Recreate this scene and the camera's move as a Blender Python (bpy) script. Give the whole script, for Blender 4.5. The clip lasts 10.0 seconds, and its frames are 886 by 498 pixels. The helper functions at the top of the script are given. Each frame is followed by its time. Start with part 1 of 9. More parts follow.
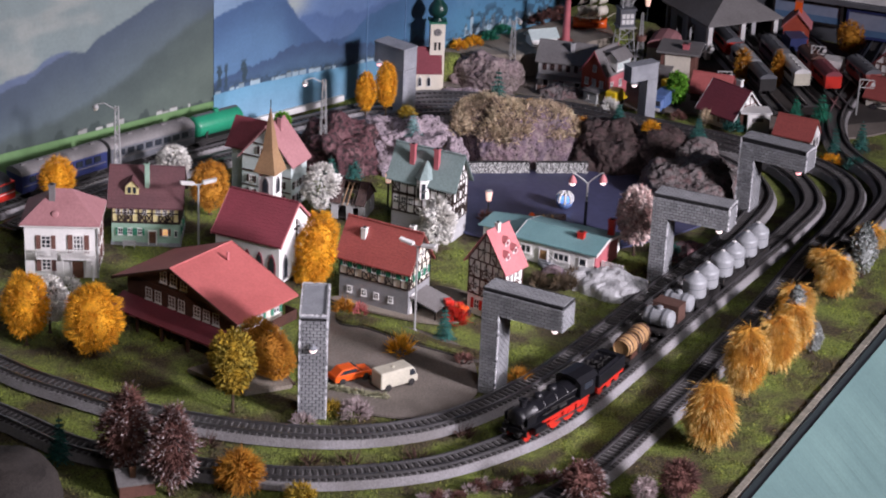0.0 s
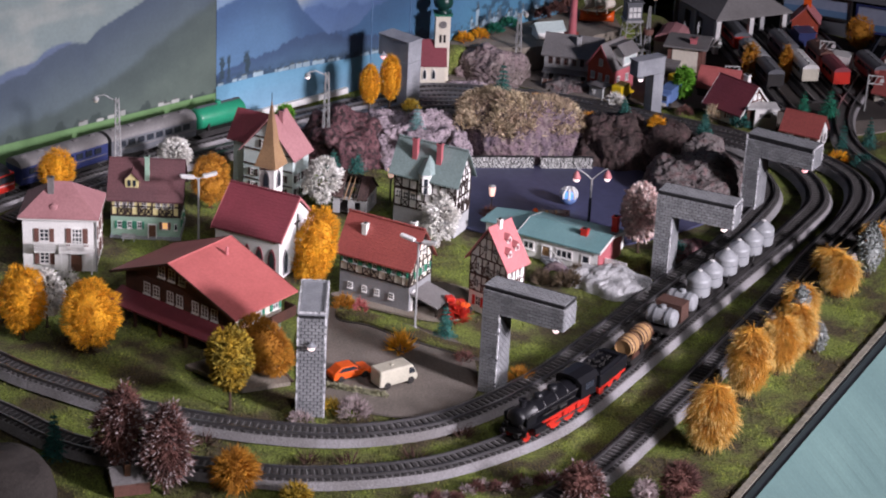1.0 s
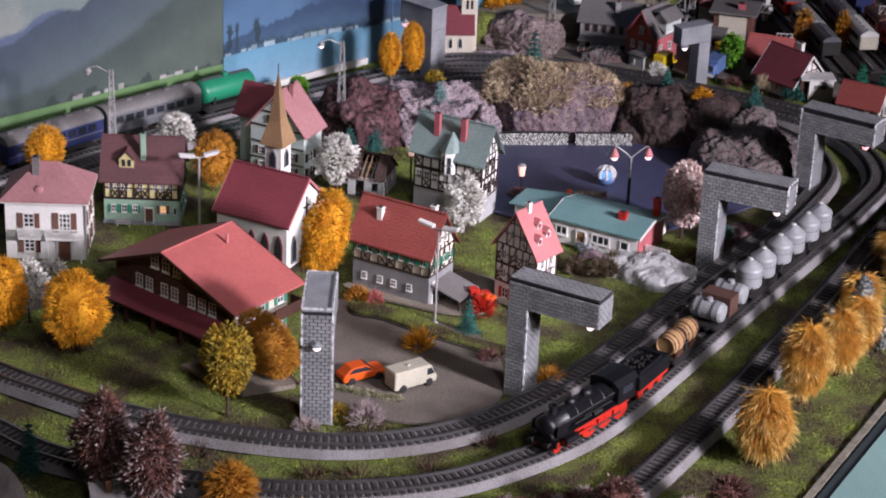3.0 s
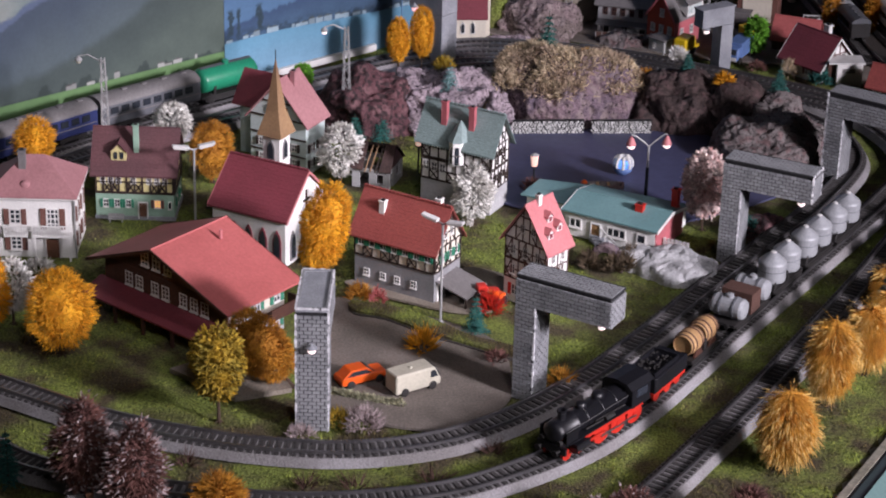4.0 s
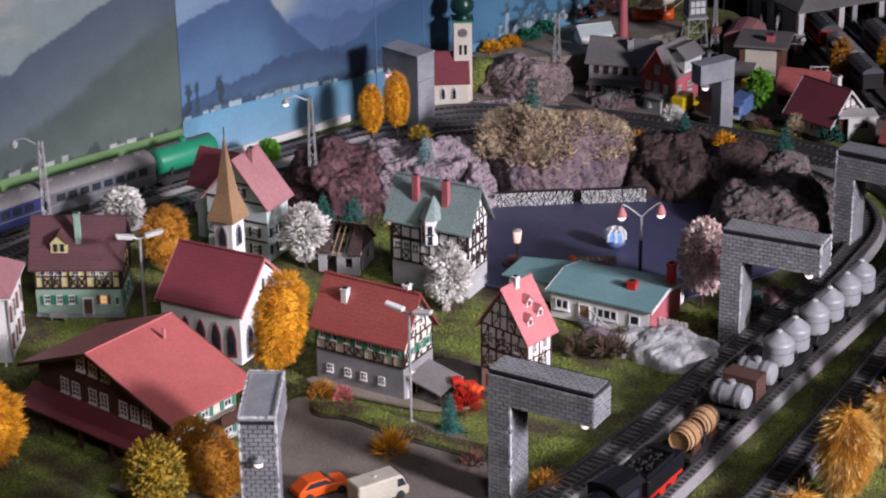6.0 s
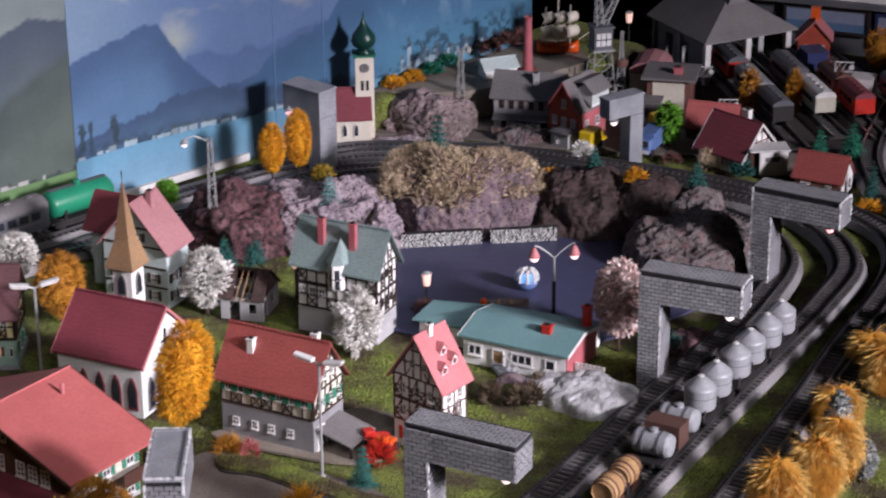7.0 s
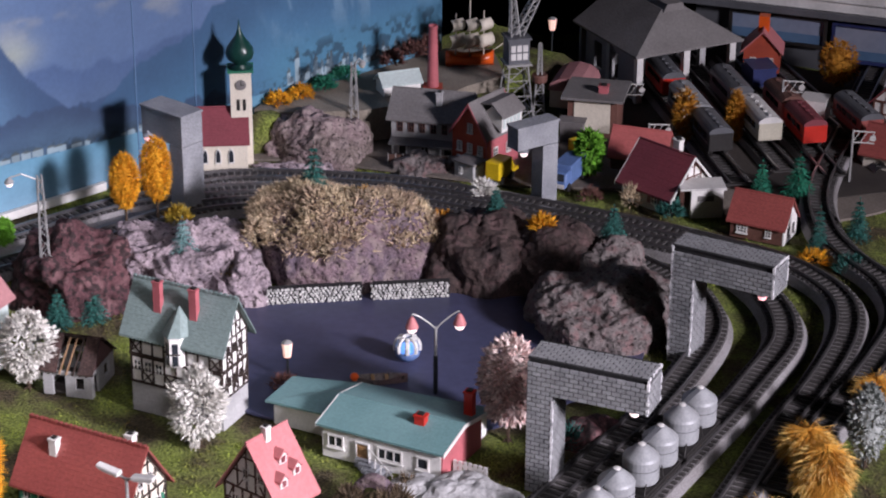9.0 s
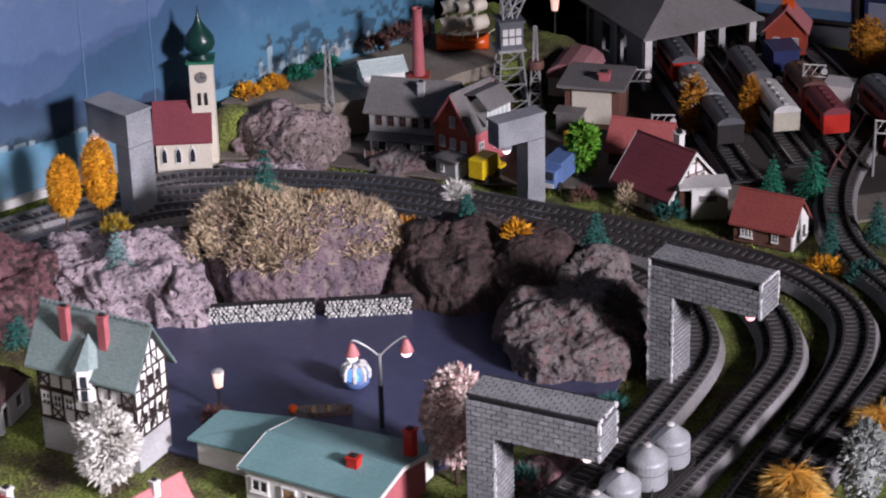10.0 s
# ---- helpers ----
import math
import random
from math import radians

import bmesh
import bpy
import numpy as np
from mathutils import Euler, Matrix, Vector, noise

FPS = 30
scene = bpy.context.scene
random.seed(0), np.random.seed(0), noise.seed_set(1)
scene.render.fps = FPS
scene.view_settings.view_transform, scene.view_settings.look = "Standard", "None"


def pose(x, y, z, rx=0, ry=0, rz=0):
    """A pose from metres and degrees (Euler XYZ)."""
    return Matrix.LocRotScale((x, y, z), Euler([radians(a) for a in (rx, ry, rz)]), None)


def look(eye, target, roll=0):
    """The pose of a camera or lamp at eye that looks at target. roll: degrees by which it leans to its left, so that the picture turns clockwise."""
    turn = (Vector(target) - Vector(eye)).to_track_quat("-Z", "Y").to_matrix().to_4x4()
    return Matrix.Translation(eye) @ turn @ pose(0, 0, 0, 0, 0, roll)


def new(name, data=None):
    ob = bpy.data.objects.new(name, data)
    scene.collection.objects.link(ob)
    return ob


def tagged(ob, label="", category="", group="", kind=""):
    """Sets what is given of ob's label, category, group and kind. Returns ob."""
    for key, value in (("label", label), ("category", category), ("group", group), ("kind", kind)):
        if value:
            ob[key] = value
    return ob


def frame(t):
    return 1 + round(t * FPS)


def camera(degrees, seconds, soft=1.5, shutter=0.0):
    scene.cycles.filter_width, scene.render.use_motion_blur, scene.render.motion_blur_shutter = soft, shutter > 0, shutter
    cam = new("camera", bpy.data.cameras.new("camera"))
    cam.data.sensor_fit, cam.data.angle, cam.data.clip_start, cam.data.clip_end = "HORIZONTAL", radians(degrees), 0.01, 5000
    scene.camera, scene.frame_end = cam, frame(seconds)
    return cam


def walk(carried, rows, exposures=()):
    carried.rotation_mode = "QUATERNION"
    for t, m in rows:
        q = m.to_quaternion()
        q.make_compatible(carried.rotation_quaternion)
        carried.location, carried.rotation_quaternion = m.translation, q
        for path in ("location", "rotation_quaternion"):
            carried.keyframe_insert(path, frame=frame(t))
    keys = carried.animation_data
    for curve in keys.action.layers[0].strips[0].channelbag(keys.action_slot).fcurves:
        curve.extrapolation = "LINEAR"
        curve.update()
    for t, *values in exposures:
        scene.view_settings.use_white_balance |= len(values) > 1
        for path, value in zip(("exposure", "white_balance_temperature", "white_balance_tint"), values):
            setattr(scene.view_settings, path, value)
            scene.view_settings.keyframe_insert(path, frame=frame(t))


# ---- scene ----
cam = camera(22.0, 10.0, soft=2.0, shutter=0.4)
PATH = [
    (0, look((0.0002, -0.0000, 0.9598), (-0.0048, 1.5543, 0.2713), 2.51)),
    (0.5, look((0.0043, 0.0051, 0.9665), (-0.0039, 1.5563, 0.2712), 2.77)),
    (1, look((0.0095, 0.0237, 0.9611), (-0.0037, 1.5735, 0.2625), 2.83)),
    (1.5, look((0.0131, 0.0561, 0.9501), (-0.0051, 1.6041, 0.2475), 2.78)),
    (2, look((0.0171, 0.1110, 0.9275), (-0.0106, 1.6576, 0.2222), 2.59)),
    (2.5, look((0.0193, 0.1678, 0.9069), (-0.0159, 1.7114, 0.1953), 2.47)),
    (4, look((0.0482, 0.3119, 0.8514), (-0.0239, 1.8469, 0.1242), 1.47)),
    (4.5, look((0.0653, 0.3640, 0.8315), (-0.0254, 1.9006, 0.1101), 0.81)),
    (5, look((0.0835, 0.4098, 0.8180), (-0.0270, 1.9510, 0.1092), 0.02)),
    (5.5, look((0.0993, 0.4506, 0.8052), (-0.0237, 1.9968, 0.1094), -0.75)),
    (7, look((0.0720, 0.5498, 0.7827), (0.0547, 2.1124, 0.1136), -0.43)),
    (7.5, look((0.0784, 0.5876, 0.7828), (0.0981, 2.1534, 0.1212), 0.39)),
    (8, look((0.0925, 0.6745, 0.7711), (0.1185, 2.2410, 0.1113), 1.10)),
    (8.5, look((0.1202, 0.7550, 0.7646), (0.1329, 2.3116, 0.0814), 0.83)),
    (9, look((0.1548, 0.8427, 0.7456), (0.1468, 2.3903, 0.0420), 0.33)),
    (9.5, look((0.1809, 0.9363, 0.7215), (0.1571, 2.4769, 0.0031), 0.15)),
    (10, look((0.2606, 1.0158, 0.7037), (0.1637, 2.5490, -0.0242), -1.55)),
]
walk(cam, PATH, exposures=[(0, -0.22), (2.5, -0.27), (4.5, -0.42), (5.5, -0.45), (7, -0.32), (8.5, -0.3), (9.5, -0.2), (10, -0.2)])

# ---- light ----
world = bpy.data.worlds.new("room_air")
scene.world = world
world.use_nodes = True
world.node_tree.nodes["Background"].inputs[0].default_value = (0.5, 0.6, 0.8, 1)
world.node_tree.nodes["Background"].inputs[1].default_value = 0.003


def area_lamp(name, eye, target, size, power, colour):
    data = bpy.data.lights.new(name, "AREA")
    data.shape, data.size, data.energy, data.color = "SQUARE", size, power, colour
    ob = new(name, data)
    ob.matrix_world = look(eye, target)
    return ob


key = area_lamp("display_spot", (2.62, 0.05, 1.3), (-0.14, 2.25, 0.02), 0.42, 13.5, (1.0, 0.92, 1.03))
key.data.spread = radians(40)
# Added fill, no known source: brightens the village's right-hand gables.
high = area_lamp("village_fill", (1.27, 1.02, 1.55), (-0.14, 2.07, 0.0), 0.12, 0.42, (1.0, 0.93, 1.02))
high.data.spread = radians(26)
# Unseen fill lamp, added in front to lift the camera-facing walls.
lamp = area_lamp("front_fill", (0.4, 0.2, 1.6), (-0.17, 2.05, 0.0), 0.3, 0.26, (1.0, 0.92, 1.0))
lamp.data.spread = radians(22)

# ---- materials ----
def mat(name, c, rough=0.65, metal=0.0, var=0.25, s1=30.0, s2=400.0, bump=0.15, c2=None, island=0.0, spec=0.4, sharp=0.5, emit=0.0, per=0.0):
    """A surface with two scales of variation. c2: a second colour in patches; island: change of value from piece to piece of a mesh; per: from object to object."""
    m = bpy.data.materials.new(name)
    m.use_nodes = True
    nt = m.node_tree
    n, l = nt.nodes, nt.links
    p = n["Principled BSDF"]
    co = n.new("ShaderNodeTexCoord")
    a, b = n.new("ShaderNodeTexNoise"), n.new("ShaderNodeTexNoise")
    a.inputs["Scale"].default_value, b.inputs["Scale"].default_value = s1, s2
    a.inputs["Detail"].default_value = b.inputs["Detail"].default_value = 4.0
    l.new(co.outputs["Object"], a.inputs["Vector"]), l.new(co.outputs["Object"], b.inputs["Vector"])
    mix = n.new("ShaderNodeMixRGB")
    mix.inputs[1].default_value, mix.inputs[2].default_value = (*c, 1), (*(c2 or [v * 0.75 for v in c]), 1)
    ramp = n.new("ShaderNodeValToRGB")
    ramp.color_ramp.elements[0].position, ramp.color_ramp.elements[1].position = 0.5 - 0.25 * (1 - sharp) - 0.02, 0.5 + 0.25 * (1 - sharp) + 0.02
    l.new(a.outputs["Fac"], ramp.inputs["Fac"]), l.new(ramp.outputs["Color"], mix.inputs["Fac"])
    hsv = n.new("ShaderNodeHueSaturation")
    l.new(mix.outputs["Color"], hsv.inputs["Color"])
    mr = n.new("ShaderNodeMapRange")
    mr.inputs["From Min"].default_value, mr.inputs["From Max"].default_value = 0.3, 0.7
    mr.inputs["To Min"].default_value, mr.inputs["To Max"].default_value = 1 - var, 1 + var
    l.new(b.outputs["Fac"], mr.inputs["Value"])
    value = mr.outputs["Result"]
    for amount, node, socket in ((island, "ShaderNodeNewGeometry", "Random Per Island"), (per, "ShaderNodeObjectInfo", "Random")):
        if amount:
            g = n.new(node)
            r2 = n.new("ShaderNodeMapRange")
            r2.inputs["To Min"].default_value, r2.inputs["To Max"].default_value = 1 - amount, 1 + amount
            l.new(g.outputs[socket], r2.inputs["Value"])
            mul = n.new("ShaderNodeMath")
            mul.operation = "MULTIPLY"
            l.new(value, mul.inputs[0]), l.new(r2.outputs["Result"], mul.inputs[1])
            value = mul.outputs["Value"]
    l.new(value, hsv.inputs["Value"])
    l.new(hsv.outputs["Color"], p.inputs["Base Color"])
    p.inputs["Roughness"].default_value, p.inputs["Metallic"].default_value = rough, metal
    p.inputs["Specular IOR Level"].default_value = spec
    if bump:
        bn = n.new("ShaderNodeBump")
        bn.inputs["Strength"].default_value, bn.inputs["Distance"].default_value = bump, 0.002
        l.new(b.outputs["Fac"], bn.inputs["Height"]), l.new(bn.outputs["Normal"], p.inputs["Normal"])
    if emit:
        p.inputs["Emission Color"].default_value, p.inputs["Emission Strength"].default_value = (*c, 1), emit
    return m


M_GRASS = mat("grass_flock", (0.165, 0.205, 0.042), 0.95, 0, 0.65, 24, 520, 1.0, (0.07, 0.055, 0.03), sharp=0.65)
M_ROAD = mat("road_grey", (0.2, 0.17, 0.15), 0.9, 0, 0.22, 22, 500, 0.25, (0.115, 0.1, 0.085), sharp=0.15)
M_PATH = mat("sand_path", (0.26, 0.23, 0.19), 0.9, 0, 0.25, 20, 700, 0.3, (0.18, 0.15, 0.12))
M_BED = mat("ballast_grey", (0.26, 0.25, 0.26), 0.8, 0, 0.32, 18, 900, 0.6, (0.17, 0.16, 0.16))
M_BEDTOP = mat("dark_ballast", (0.22, 0.21, 0.215), 0.85, 0, 0.35, 40, 900, 0.6, (0.15, 0.145, 0.145))
M_SLEEPER = mat("sleeper_dark", (0.05, 0.046, 0.046), 0.7, 0, 0.25, 60, 900, 0.2)
M_RAIL = mat("rail_steel", (0.32, 0.31, 0.32), 0.35, 0.9, 0.15, 40, 700, 0.05)
M_STONE = mat("grey_stone", (0.3, 0.31, 0.335), 0.8, 0, 0.25, 40, 900, 0.35, (0.22, 0.23, 0.255))
M_BRICK = mat("grey_brick", (0.3, 0.305, 0.32), 0.8, 0, 0.2, 60, 1200, 0.15, (0.22, 0.225, 0.24), per=0.16)
M_MORTAR = mat("dark_joint", (0.022, 0.022, 0.025), 0.9, 0, 0.2, 60, 900, 0.2)
M_WORN = mat("worn_white_edge", (0.75, 0.75, 0.77), 0.7, 0, 0.3, 80, 700, 0.3, (0.5, 0.5, 0.53))
M_WHITE = mat("white_plaster", (0.78, 0.77, 0.75), 0.7, 0, 0.08, 30, 500, 0.1, (0.7, 0.69, 0.67))
M_CREAM = mat("cream_plaster", (0.68, 0.63, 0.54), 0.7, 0, 0.08, 30, 500, 0.1, (0.6, 0.55, 0.46))
M_YELLOW = mat("pale_yellow_infill", (0.66, 0.58, 0.28), 0.7, 0, 0.1, 40, 500, 0.1)
M_MINT = mat("mint_plaster", (0.3, 0.44, 0.34), 0.7, 0, 0.1, 30, 500, 0.1, (0.25, 0.38, 0.3))
M_GREYW = mat("grey_plaster", (0.42, 0.42, 0.43), 0.75, 0, 0.12, 30, 500, 0.15, (0.34, 0.34, 0.35))
M_PALEB = mat("pale_blue_green_plaster", (0.5, 0.58, 0.57), 0.7, 0, 0.1, 30, 500, 0.1, (0.44, 0.52, 0.51))
M_TIMBER = mat("dark_timber", (0.035, 0.022, 0.018), 0.75, 0, 0.25, 60, 700, 0.2)
M_TIMBERR = mat("brown_timber", (0.09, 0.045, 0.035), 0.75, 0, 0.25, 60, 700, 0.2)
M_WOOD = mat("brown_boarding", (0.075, 0.03, 0.02), 0.65, 0, 0.25, 50, 600, 0.2, (0.05, 0.022, 0.016))
M_LWOOD = mat("light_wood", (0.42, 0.26, 0.12), 0.55, 0, 0.2, 60, 500, 0.15, (0.3, 0.17, 0.08))
M_ROOFR = mat("red_roof", (0.47, 0.13, 0.125), 0.5, 0, 0.1, 25, 400, 0.12, (0.41, 0.11, 0.105))
M_ROOFP = mat("pink_roof", (0.5, 0.18, 0.19), 0.5, 0, 0.1, 25, 400, 0.12, (0.44, 0.15, 0.16))
M_ROOFDP = mat("dull_pink_roof", (0.38, 0.185, 0.195), 0.55, 0, 0.12, 25, 400, 0.12, (0.32, 0.15, 0.16))
M_ROOFB = mat("brick_red_roof", (0.3, 0.075, 0.065), 0.55, 0, 0.15, 25, 500, 0.2, (0.25, 0.06, 0.055))
M_ROOFM = mat("maroon_roof", (0.21, 0.045, 0.06), 0.55, 0, 0.12, 25, 500, 0.2, (0.17, 0.038, 0.05))
M_ROOFD = mat("dark_brown_roof", (0.115, 0.05, 0.055), 0.6, 0, 0.15, 25, 500, 0.2, (0.085, 0.04, 0.045))
M_ROOFG = mat("grey_green_roof", (0.2, 0.265, 0.26), 0.6, 0, 0.15, 25, 500, 0.2, (0.165, 0.22, 0.215))
M_ROOFT = mat("teal_roof", (0.17, 0.3, 0.31), 0.5, 0, 0.1, 25, 500, 0.12, (0.14, 0.26, 0.27))
M_ROOFGR = mat("grey_roof", (0.19, 0.18, 0.18), 0.65, 0, 0.15, 25, 500, 0.2, (0.15, 0.14, 0.14))
M_BROWNP = mat("ochre_spire", (0.3, 0.185, 0.1), 0.5, 0, 0.12, 25, 400, 0.1, (0.22, 0.135, 0.08))
M_REDB = mat("red_brick_wall", (0.4, 0.07, 0.035), 0.65, 0, 0.2, 50, 900, 0.2, (0.3, 0.05, 0.03))
M_FRAME = mat("white_frame", (0.75, 0.74, 0.72), 0.5, 0, 0.05, 30, 400, 0.03)
M_GREENS = mat("green_shutter", (0.03, 0.2, 0.12), 0.55, 0, 0.15, 30, 400, 0.05)
M_BROWNS = mat("brown_shutter", (0.16, 0.075, 0.06), 0.55, 0, 0.15, 30, 400, 0.05)
M_PANE = mat("dark_pane", (0.03, 0.035, 0.045), 0.12, 0, 0.1, 30, 400, 0.0, spec=0.6)
M_DOOR = mat("door_brown", (0.14, 0.065, 0.04), 0.5, 0, 0.15, 30, 400, 0.05)
M_RED = mat("red_paint", (0.55, 0.03, 0.02), 0.35, 0, 0.08, 30, 400, 0.03)
M_PINKW = mat("pink_wall", (0.47, 0.13, 0.15), 0.6, 0, 0.08, 30, 400, 0.05)
M_ORANGE = mat("orange_paint", (0.75, 0.11, 0.015), 0.3, 0, 0.05, 30, 400, 0.02)
M_BEIGE = mat("beige_paint", (0.52, 0.49, 0.4), 0.45, 0, 0.08, 30, 400, 0.03)
M_YPAINT = mat("yellow_paint", (0.75, 0.52, 0.02), 0.35, 0, 0.08, 30, 400, 0.03)
M_BLUEP = mat("blue_paint", (0.12, 0.2, 0.42), 0.4, 0, 0.1, 30, 400, 0.03)
M_NAVY = mat("navy_paint", (0.03, 0.04, 0.13), 0.4, 0, 0.1, 30, 400, 0.03)
M_TANKG = mat("green_tank_paint", (0.02, 0.24, 0.13), 0.35, 0, 0.08, 30, 400, 0.03)
M_TANKW = mat("white_tank_paint", (0.68, 0.67, 0.66), 0.35, 0, 0.08, 30, 400, 0.03)
M_SILVER = mat("silver_grey_paint", (0.33, 0.34, 0.36), 0.5, 0.15, 0.12, 30, 500, 0.05)
M_EARTH = mat("dark_earth", (0.06, 0.05, 0.045), 0.9, 0, 0.3, 14, 600, 0.4, (0.035, 0.03, 0.028))
M_GREYD = mat("dull_grey_plaster", (0.27, 0.27, 0.28), 0.75, 0, 0.12, 30, 500, 0.15, (0.21, 0.21, 0.22))
M_COACH = mat("coach_grey", (0.12, 0.125, 0.14), 0.45, 0, 0.1, 30, 400, 0.05)
M_BLACK = mat("black_metal", (0.008, 0.008, 0.011), 0.42, 0, 0.25, 40, 500, 0.08, spec=0.5)
M_DARK = mat("dark_underframe", (0.022, 0.02, 0.02), 0.6, 0, 0.25, 40, 500, 0.1)
M_LAMPP = mat("grey_pole", (0.4, 0.4, 0.4), 0.45, 0.2, 0.12, 40, 400, 0.05)
M_DPOLE = mat("dark_pole", (0.03, 0.035, 0.04), 0.45, 0.2, 0.12, 40, 400, 0.05)
M_SAGE = mat("sage_flock", (0.36, 0.36, 0.24), 0.95, 0, 0.3, 60, 500, 0, (0.22, 0.2, 0.13), island=0.5)
M_CHAR = mat("charred_boards", (0.045, 0.03, 0.028), 0.9, 0, 0.5, 60, 600, 0.4, (0.09, 0.05, 0.045))
M_GLOW = mat("lit_lamp", (1.0, 0.78, 0.78), 0.4, 0, 0.02, 30, 400, 0, emit=1.8)
M_LANTERN = mat("lit_lantern_glass", (1.0, 0.62, 0.52), 0.4, 0, 0.02, 30, 400, 0, emit=0.75)
M_GLOWR = mat("lit_signal_lamp", (1.0, 0.45, 0.48), 0.4, 0, 0.02, 30, 400, 0, emit=1.7)
M_GLOWY = mat("lit_window", (1.0, 0.5, 0.15), 0.4, 0, 0.02, 30, 400, 0, emit=1.2)
M_TRUNK = mat("bark", (0.07, 0.045, 0.03), 0.9, 0, 0.3, 90, 600, 0.4)
M_LEAFO = mat("orange_leaves", (0.72, 0.36, 0.018), 0.85, 0, 0.25, 60, 500, 0, (0.56, 0.25, 0.014), island=0.4)
M_LEAFE = mat("golden_orange_fibres", (0.62, 0.33, 0.05), 0.85, 0, 0.2, 60, 300, 0, (0.5, 0.21, 0.025), island=0.25)
M_TIPO = mat("golden_fibre_tips", (0.7, 0.47, 0.15), 0.85, 0, 0.2, 60, 500, 0, island=0.25)
M_LEAFB = mat("brown_orange_leaves", (0.5, 0.23, 0.022), 0.85, 0, 0.25, 60, 500, 0, (0.33, 0.135, 0.016), island=0.35)
M_LEAFY = mat("olive_yellow_leaves", (0.42, 0.26, 0.02), 0.85, 0, 0.25, 60, 500, 0, (0.22, 0.17, 0.025), island=0.45)
M_LEAFW = mat("white_blossom", (0.78, 0.77, 0.74), 0.85, 0, 0.2, 60, 500, 0, (0.52, 0.5, 0.46), island=0.25)
M_LEAFPK = mat("pink_white_blossom", (0.8, 0.7, 0.67), 0.85, 0, 0.25, 120, 500, 0, (0.5, 0.3, 0.28), island=0.35)
M_LEAFP = mat("purple_brown_bristles", (0.19, 0.085, 0.07), 0.9, 0, 0.3, 60, 500, 0, (0.11, 0.055, 0.05), island=0.45)
M_TIPS = mat("pale_bristle_tips", (0.42, 0.34, 0.34), 0.9, 0, 0.2, 60, 500, 0, island=0.3)
M_LEAFC = mat("teal_needles", (0.03, 0.13, 0.11), 0.85, 0, 0.3, 60, 500, 0, (0.02, 0.09, 0.08), island=0.4)
M_FROST = mat("frosted_needles", (0.2, 0.32, 0.32), 0.85, 0, 0.3, 60, 500, 0, (0.06, 0.17, 0.17), island=0.45)
M_FROSTW = mat("frosted_grey_leaves", (0.36, 0.38, 0.37), 0.85, 0, 0.3, 60, 500, 0, (0.17, 0.19, 0.18), island=0.4)
M_DRY = mat("dry_brown_twigs", (0.14, 0.1, 0.06), 0.9, 0, 0.3, 60, 500, 0, (0.07, 0.05, 0.035), island=0.5)
M_LEAFV = mat("green_plastic_needles", (0.02, 0.2, 0.115), 0.7, 0, 0.3, 60, 500, 0, (0.015, 0.13, 0.09), island=0.4)
M_LEAFG = mat("bright_green_leaves", (0.14, 0.36, 0.03), 0.8, 0, 0.3, 60, 500, 0, (0.1, 0.26, 0.02), island=0.45)
def stone_mat(name, c, c2, c3, pit=(0.02, 0.014, 0.015), s1=38.0, s2=120.0, reach=0.40):
    """Foam rock: three mottled colours, dark pits and gritty relief."""
    m = mat(name, c, 0.9, 0, 0.35, s1, 520, 0.0, c2, sharp=0.35)
    n, l = m.node_tree.nodes, m.node_tree.links
    p = n["Principled BSDF"]
    source = p.inputs["Base Color"].links[0].from_socket
    co = n.new("ShaderNodeTexCoord")
    for scale, colour, lo, hi, share in ((s2, c3, 0.5, 0.62, 0.7), (s2 * 2.4, pit, reach, reach - 0.07, 0.85)):
        t, r, x = n.new("ShaderNodeTexNoise"), n.new("ShaderNodeMapRange"), n.new("ShaderNodeMixRGB")
        t.inputs["Scale"].default_value, t.inputs["Detail"].default_value = scale, 3.0
        r.inputs["From Min"].default_value, r.inputs["From Max"].default_value, r.inputs["To Max"].default_value = lo, hi, share
        x.inputs[2].default_value = (*colour, 1)
        l.new(co.outputs["Object"], t.inputs["Vector"]), l.new(t.outputs["Fac"], r.inputs["Value"])
        l.new(r.outputs["Result"], x.inputs["Fac"]), l.new(source, x.inputs[1])
        source = x.outputs["Color"]
    l.new(source, p.inputs["Base Color"])
    rel, bump = n.new("ShaderNodeTexNoise"), n.new("ShaderNodeBump")
    rel.inputs["Scale"].default_value, rel.inputs["Detail"].default_value = s2 * 1.6, 6.0
    bump.inputs["Strength"].default_value, bump.inputs["Distance"].default_value = 0.9, 0.004
    l.new(co.outputs["Object"], rel.inputs["Vector"]), l.new(rel.outputs["Fac"], bump.inputs["Height"]), l.new(bump.outputs["Normal"], p.inputs["Normal"])
    return m


M_ROCKP = stone_mat("maroon_rock", (0.115, 0.05, 0.056), (0.06, 0.026, 0.032), (0.17, 0.09, 0.095), reach=0.5, s2=80.0)
M_ROCKK = stone_mat("pink_grey_rock", (0.33, 0.265, 0.295), (0.2, 0.165, 0.19), (0.42, 0.345, 0.37), reach=0.43)
M_ROCKB = stone_mat("beige_topped_rock", (0.2, 0.135, 0.15), (0.11, 0.085, 0.11), (0.24, 0.19, 0.18), reach=0.42)
M_ROCKH = stone_mat("purple_grey_hill", (0.27, 0.2, 0.21), (0.15, 0.12, 0.11), (0.33, 0.27, 0.26), reach=0.42)
# Dark brown rock whose base colours also carry the shade behind the pond.
M_ROCKD = stone_mat("shaded_dark_rock", (0.062, 0.04, 0.036), (0.03, 0.022, 0.022), (0.1, 0.06, 0.06))
